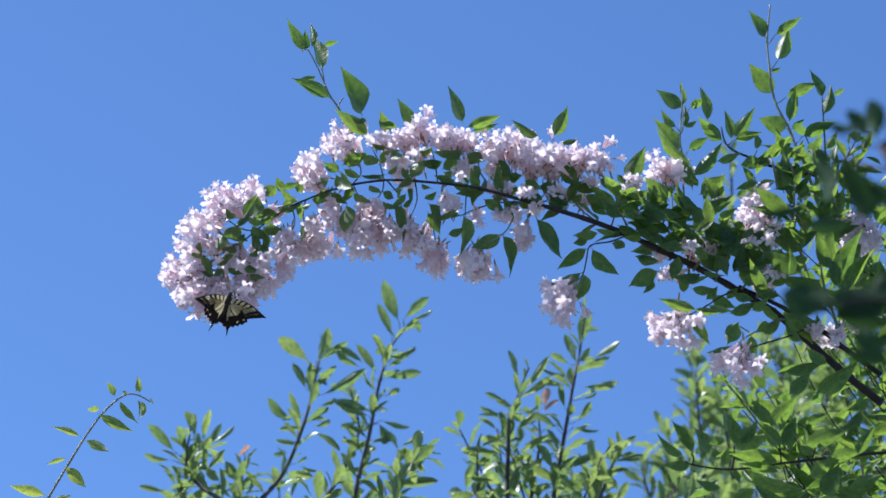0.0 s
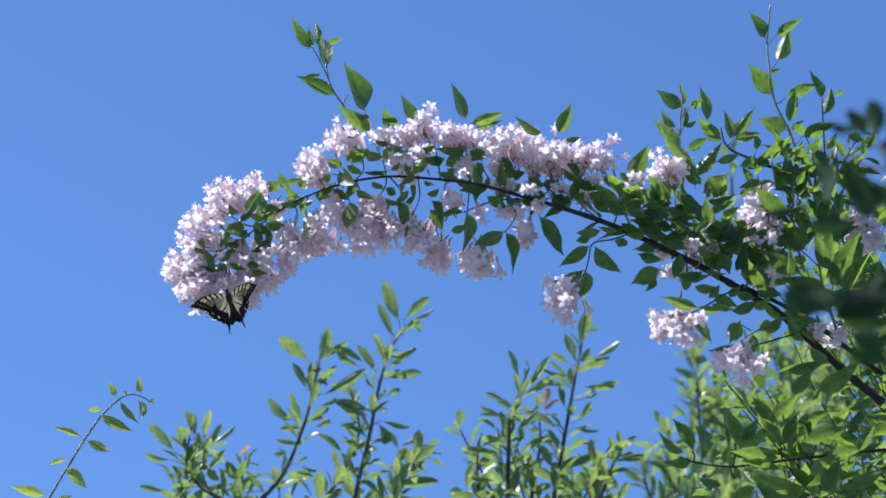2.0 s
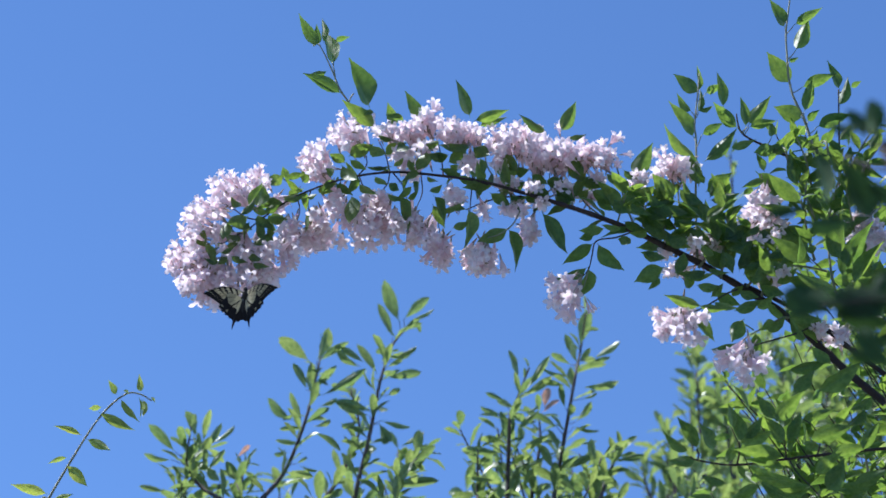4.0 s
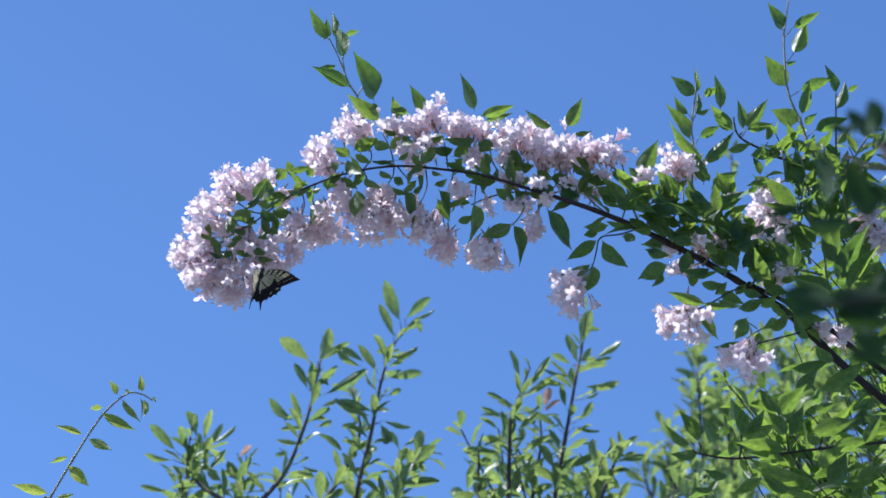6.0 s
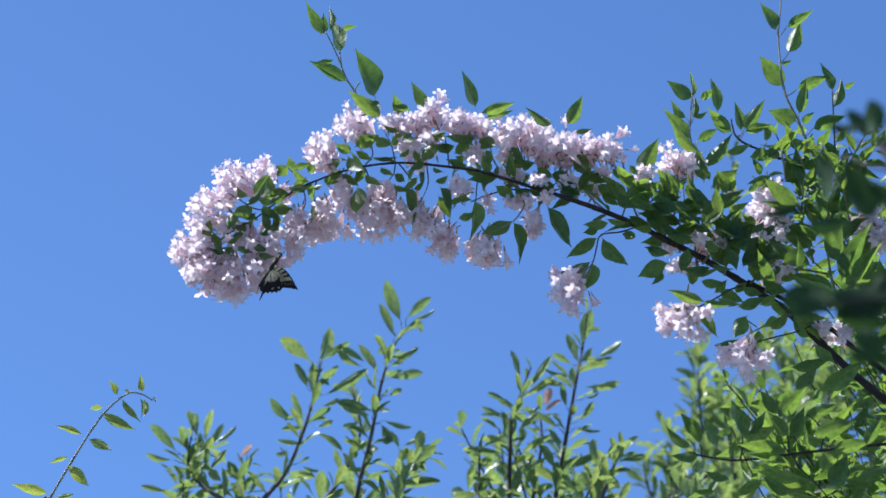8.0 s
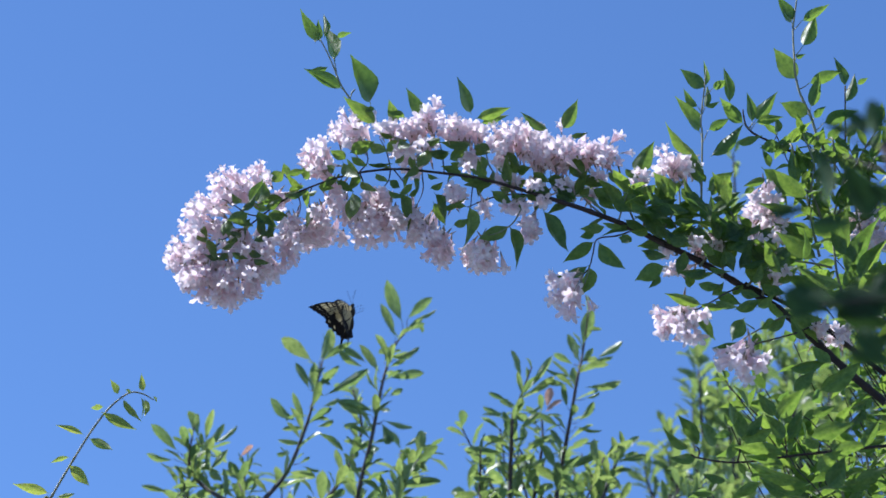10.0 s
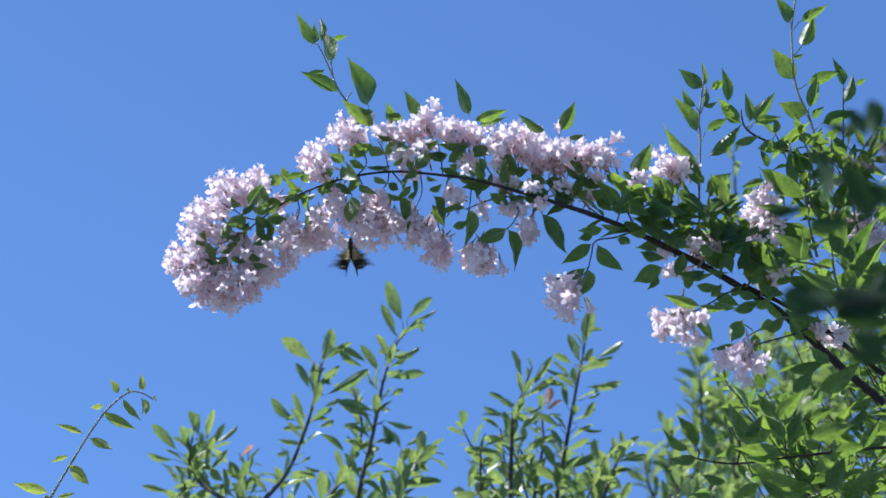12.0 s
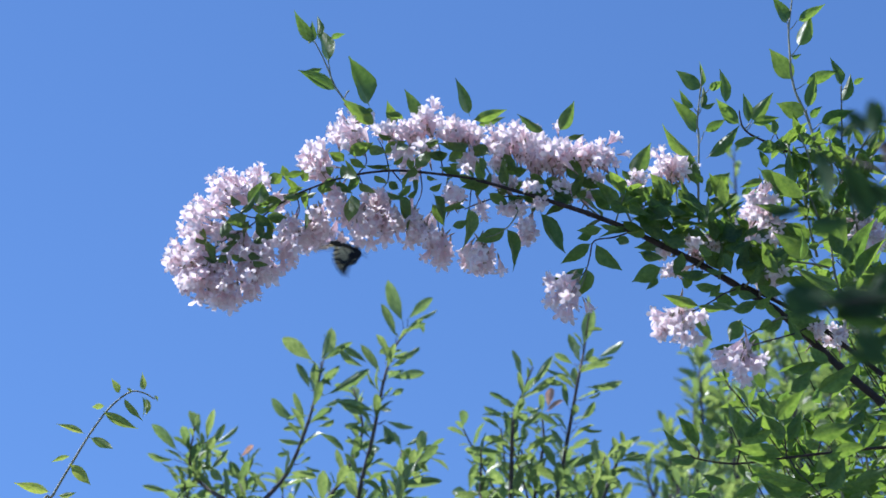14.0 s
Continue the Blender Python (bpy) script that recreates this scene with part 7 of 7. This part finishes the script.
    right = [
        (0, pose(0.002, 0, 0.001, 0, -33, 0)), (0.5, pose(0.002, 0, 0.001, 0, -28, 0)), (1, pose(0.002, 0, 0.001, 0, -24, 0)),
        (1.5, pose(0.002, 0, 0.001, 0, -15, 0)), (2, pose(0.002, 0, 0.001, 0, 23, 0)), (2.5, pose(0.002, 0, 0.001, 0, 7, 0)),
        (2.6, pose(0.002, 0, 0.001, 0, 32, 0)), (2.7, pose(0.002, 0, 0.001, 0, 34, 0)), (2.75, pose(0.002, 0, 0.001, 0, -26, 0)), (2.8, pose(0.002, 0, 0.001, 0, -85, 0)),
        (2.867, pose(0.002, 0, 0.001, 0, -70, 0)), (2.9, pose(0.002, 0, 0.001, 0, -80, 0)), (2.933, pose(0.002, 0, 0.001, 0, -88, 0)), (2.967, pose(0.002, 0, 0.001, 0, -46, 0)), (3, pose(0.002, 0, 0.001, 0, -56, 0)),
        (3.033, pose(0.002, 0, 0.001, 0, -66, 0)), (3.167, pose(0.002, 0, 0.001, 0, -56, 0)), (3.2, pose(0.002, 0, 0.001, 0, -66, 0)), (3.233, pose(0.002, 0, 0.001, 0, -76, 0)), (3.35, pose(0.002, 0, 0.001, 0, -23, 0)),
        (3.5, pose(0.002, 0, 0.001, 0, -69, 0)), (3.7, pose(0.002, 0, 0.001, 0, -29, 0)), (3.85, pose(0.002, 0, 0.001, 0, -69, 0)), (4, pose(0.002, 0, 0.001, 0, -11, 0)), (4.1, pose(0.002, 0, 0.001, 0, -63, 0)),
        (4.2, pose(0.002, 0, 0.001, 0, 0, 0)), (4.3, pose(0.002, 0, 0.001, 0, -63, 0)), (4.4, pose(0.002, 0, 0.001, 0, 0, 0)), (4.5, pose(0.002, 0, 0.001, 0, -63, 0)), (4.6, pose(0.002, 0, 0.001, 0, -6, 0)),
        (4.7, pose(0.002, 0, 0.001, 0, -57, 0)), (4.85, pose(0.002, 0, 0.001, 0, -23, 0)), (5.05, pose(0.002, 0, 0.001, 0, -52, 0)), (5.3, pose(0.002, 0, 0.001, 0, 8, 0)), (5.5, pose(0.002, 0, 0.001, 0, 11, 0)),
        (5.7, pose(0.002, 0, 0.001, 0, 17, 0)), (6, pose(0.002, 0, 0.001, 0, 30, 0)), (6.3, pose(0.002, 0, 0.001, 0, 32, 0)), (6.5, pose(0.002, 0, 0.001, 0, 21, 0)), (6.7, pose(0.002, 0, 0.001, 0, 13, 0)),
        (7, pose(0.002, 0, 0.001, 0, 30, 0)), (7.2, pose(0.002, 0, 0.001, 0, 32, 0)), (7.5, pose(0.002, 0, 0.001, 0, 21, 0)), (7.7, pose(0.002, 0, 0.001, 0, 23, 0)), (8, pose(0.002, 0, 0.001, 0, 29, 0)),
        (8.2, pose(0.002, 0, 0.001, 0, 26, 0)), (8.35, pose(0.002, 0, 0.001, 0, -29, 0)), (8.5, pose(0.002, 0, 0.001, 0, -69, 0)), (8.65, pose(0.002, 0, 0.001, 0, -23, 0)), (8.8, pose(0.002, 0, 0.001, 0, -69, 0)),
        (8.9, pose(0.002, 0, 0.001, 0, -6, 0)), (9, pose(0.002, 0, 0.001, 0, -63, 0)), (9.1, pose(0.002, 0, 0.001, 0, 0, 0)), (9.2, pose(0.002, 0, 0.001, 0, -63, 0)), (9.3, pose(0.002, 0, 0.001, 0, 6, 0)),
        (9.4, pose(0.002, 0, 0.001, 0, -63, 0)), (9.5, pose(0.002, 0, 0.001, 0, 6, 0)), (9.6, pose(0.002, 0, 0.001, 0, -63, 0)), (9.7, pose(0.002, 0, 0.001, 0, 0, 0)), (9.8, pose(0.002, 0, 0.001, 0, -63, 0)),
        (9.9, pose(0.002, 0, 0.001, 0, 0, 0)), (10, pose(0.002, 0, 0.001, 0, -63, 0)), (10.1, pose(0.002, 0, 0.001, 0, 0, 0)), (10.2, pose(0.002, 0, 0.001, 0, -52, 0)), (10.3, pose(0.002, 0, 0.001, 0, -2, 0)),
        (10.37, pose(0.002, 0, 0.001, 0, -14, 0)), (10.4, pose(0.002, 0, 0.001, 0, -30, 0)), (10.43, pose(0.002, 0, 0.001, 0, -46, 0)), (10.47, pose(0.002, 0, 0.001, 0, -23, 0)), (10.5, pose(0.002, 0, 0.001, 0, -37, 0)),
        (10.53, pose(0.002, 0, 0.001, 0, -51, 0)), (10.57, pose(0.002, 0, 0.001, 0, -27, 0)), (10.6, pose(0.002, 0, 0.001, 0, -43, 0)), (10.63, pose(0.002, 0, 0.001, 0, -59, 0)), (10.67, pose(0.002, 0, 0.001, 0, -23, 0)),
        (10.7, pose(0.002, 0, 0.001, 0, -39, 0)), (10.73, pose(0.002, 0, 0.001, 0, -55, 0)), (10.77, pose(0.002, 0, 0.001, 0, -23, 0)), (10.8, pose(0.002, 0, 0.001, 0, -39, 0)), (10.83, pose(0.002, 0, 0.001, 0, -55, 0)),
        (10.87, pose(0.002, 0, 0.001, 0, -21, 0)), (10.9, pose(0.002, 0, 0.001, 0, -37, 0)), (10.93, pose(0.002, 0, 0.001, 0, -53, 0)), (10.97, pose(0.002, 0, 0.001, 0, -38, 0)), (11, pose(0.002, 0, 0.001, 0, -52, 0)),
        (11.03, pose(0.002, 0, 0.001, 0, -66, 0)), (11.07, pose(0.002, 0, 0.001, 0, -49, 0)), (11.1, pose(0.002, 0, 0.001, 0, -65, 0)), (11.13, pose(0.002, 0, 0.001, 0, -81, 0)), (11.17, pose(0.002, 0, 0.001, 0, 1, 0)),
        (11.2, pose(0.002, 0, 0.001, 0, -15, 0)), (11.23, pose(0.002, 0, 0.001, 0, -31, 0)), (11.27, pose(0.002, 0, 0.001, 0, 4, 0)), (11.3, pose(0.002, 0, 0.001, 0, -12, 0)), (11.33, pose(0.002, 0, 0.001, 0, -28, 0)),
        (11.37, pose(0.002, 0, 0.001, 0, -29, 0)), (11.4, pose(0.002, 0, 0.001, 0, -45, 0)), (11.43, pose(0.002, 0, 0.001, 0, -61, 0)), (11.47, pose(0.002, 0, 0.001, 0, -42, 0)), (11.5, pose(0.002, 0, 0.001, 0, -52, 0)),
        (11.53, pose(0.002, 0, 0.001, 0, -62, 0)), (11.57, pose(0.002, 0, 0.001, 0, -37, 0)), (11.6, pose(0.002, 0, 0.001, 0, -53, 0)), (11.63, pose(0.002, 0, 0.001, 0, -69, 0)), (11.67, pose(0.002, 0, 0.001, 0, -20, 0)),
        (11.7, pose(0.002, 0, 0.001, 0, -36, 0)), (11.73, pose(0.002, 0, 0.001, 0, -52, 0)), (11.77, pose(0.002, 0, 0.001, 0, -29, 0)), (11.8, pose(0.002, 0, 0.001, 0, -45, 0)), (11.83, pose(0.002, 0, 0.001, 0, -61, 0)),
        (11.87, pose(0.002, 0, 0.001, 0, -32, 0)), (11.9, pose(0.002, 0, 0.001, 0, -48, 0)), (11.93, pose(0.002, 0, 0.001, 0, -64, 0)), (11.97, pose(0.002, 0, 0.001, 0, -38, 0)), (12, pose(0.002, 0, 0.001, 0, -56, 0)),
        (12.03, pose(0.002, 0, 0.001, 0, -74, 0)), (12.07, pose(0.002, 0, 0.001, 0, -57, 0)), (12.1, pose(0.002, 0, 0.001, 0, -73, 0)), (12.13, pose(0.002, 0, 0.001, 0, -88, 0)), (12.17, pose(0.002, 0, 0.001, 0, -56, 0)),
        (12.2, pose(0.002, 0, 0.001, 0, -72, 0)), (12.23, pose(0.002, 0, 0.001, 0, -88, 0)), (12.27, pose(0.002, 0, 0.001, 0, -42, 0)), (12.3, pose(0.002, 0, 0.001, 0, -58, 0)), (12.33, pose(0.002, 0, 0.001, 0, -74, 0)),
        (12.37, pose(0.002, 0, 0.001, 0, -39, 0)), (12.4, pose(0.002, 0, 0.001, 0, -55, 0)), (12.43, pose(0.002, 0, 0.001, 0, -71, 0)), (12.5, pose(0.002, 0, 0.001, 0, 2, 0)), (12.57, pose(0.002, 0, 0.001, 0, -12, 0)),
        (12.6, pose(0.002, 0, 0.001, 0, -28, 0)), (12.63, pose(0.002, 0, 0.001, 0, -44, 0)), (12.67, pose(0.002, 0, 0.001, 0, -13, 0)), (12.7, pose(0.002, 0, 0.001, 0, -29, 0)), (12.73, pose(0.002, 0, 0.001, 0, -45, 0)),
        (12.77, pose(0.002, 0, 0.001, 0, -63, 0)), (12.8, pose(0.002, 0, 0.001, 0, -79, 0)), (12.83, pose(0.002, 0, 0.001, 0, -88, 0)), (12.87, pose(0.002, 0, 0.001, 0, -70, 0)), (12.9, pose(0.002, 0, 0.001, 0, -86, 0)),
        (12.93, pose(0.002, 0, 0.001, 0, -88, 0)), (12.97, pose(0.002, 0, 0.001, 0, -12, 0)), (13, pose(0.002, 0, 0.001, 0, -30, 0)), (13.03, pose(0.002, 0, 0.001, 0, -48, 0)), (13.07, pose(0.002, 0, 0.001, 0, -7, 0)),
        (13.1, pose(0.002, 0, 0.001, 0, -23, 0)), (13.13, pose(0.002, 0, 0.001, 0, -39, 0)), (13.17, pose(0.002, 0, 0.001, 0, -10, 0)), (13.2, pose(0.002, 0, 0.001, 0, -26, 0)), (13.23, pose(0.002, 0, 0.001, 0, -42, 0)),
        (13.27, pose(0.002, 0, 0.001, 0, -9, 0)), (13.3, pose(0.002, 0, 0.001, 0, -25, 0)), (13.33, pose(0.002, 0, 0.001, 0, -41, 0)), (13.4, pose(0.002, 0, 0.001, 0, -23, 0)), (13.5, pose(0.002, 0, 0.001, 0, -25, 0)),
        (13.6, pose(0.002, 0, 0.001, 0, -36, 0)), (13.7, pose(0.002, 0, 0.001, 0, -27, 0)), (13.8, pose(0.002, 0, 0.001, 0, -42, 0)), (13.9, pose(0.002, 0, 0.001, 0, -47, 0)), (14, pose(0.002, 0, 0.001, 0, -34, 0)),
    ]
    for w in LEFT:
        walk(w, left)
    for w in RIGHT:
        walk(w, right)


motions()
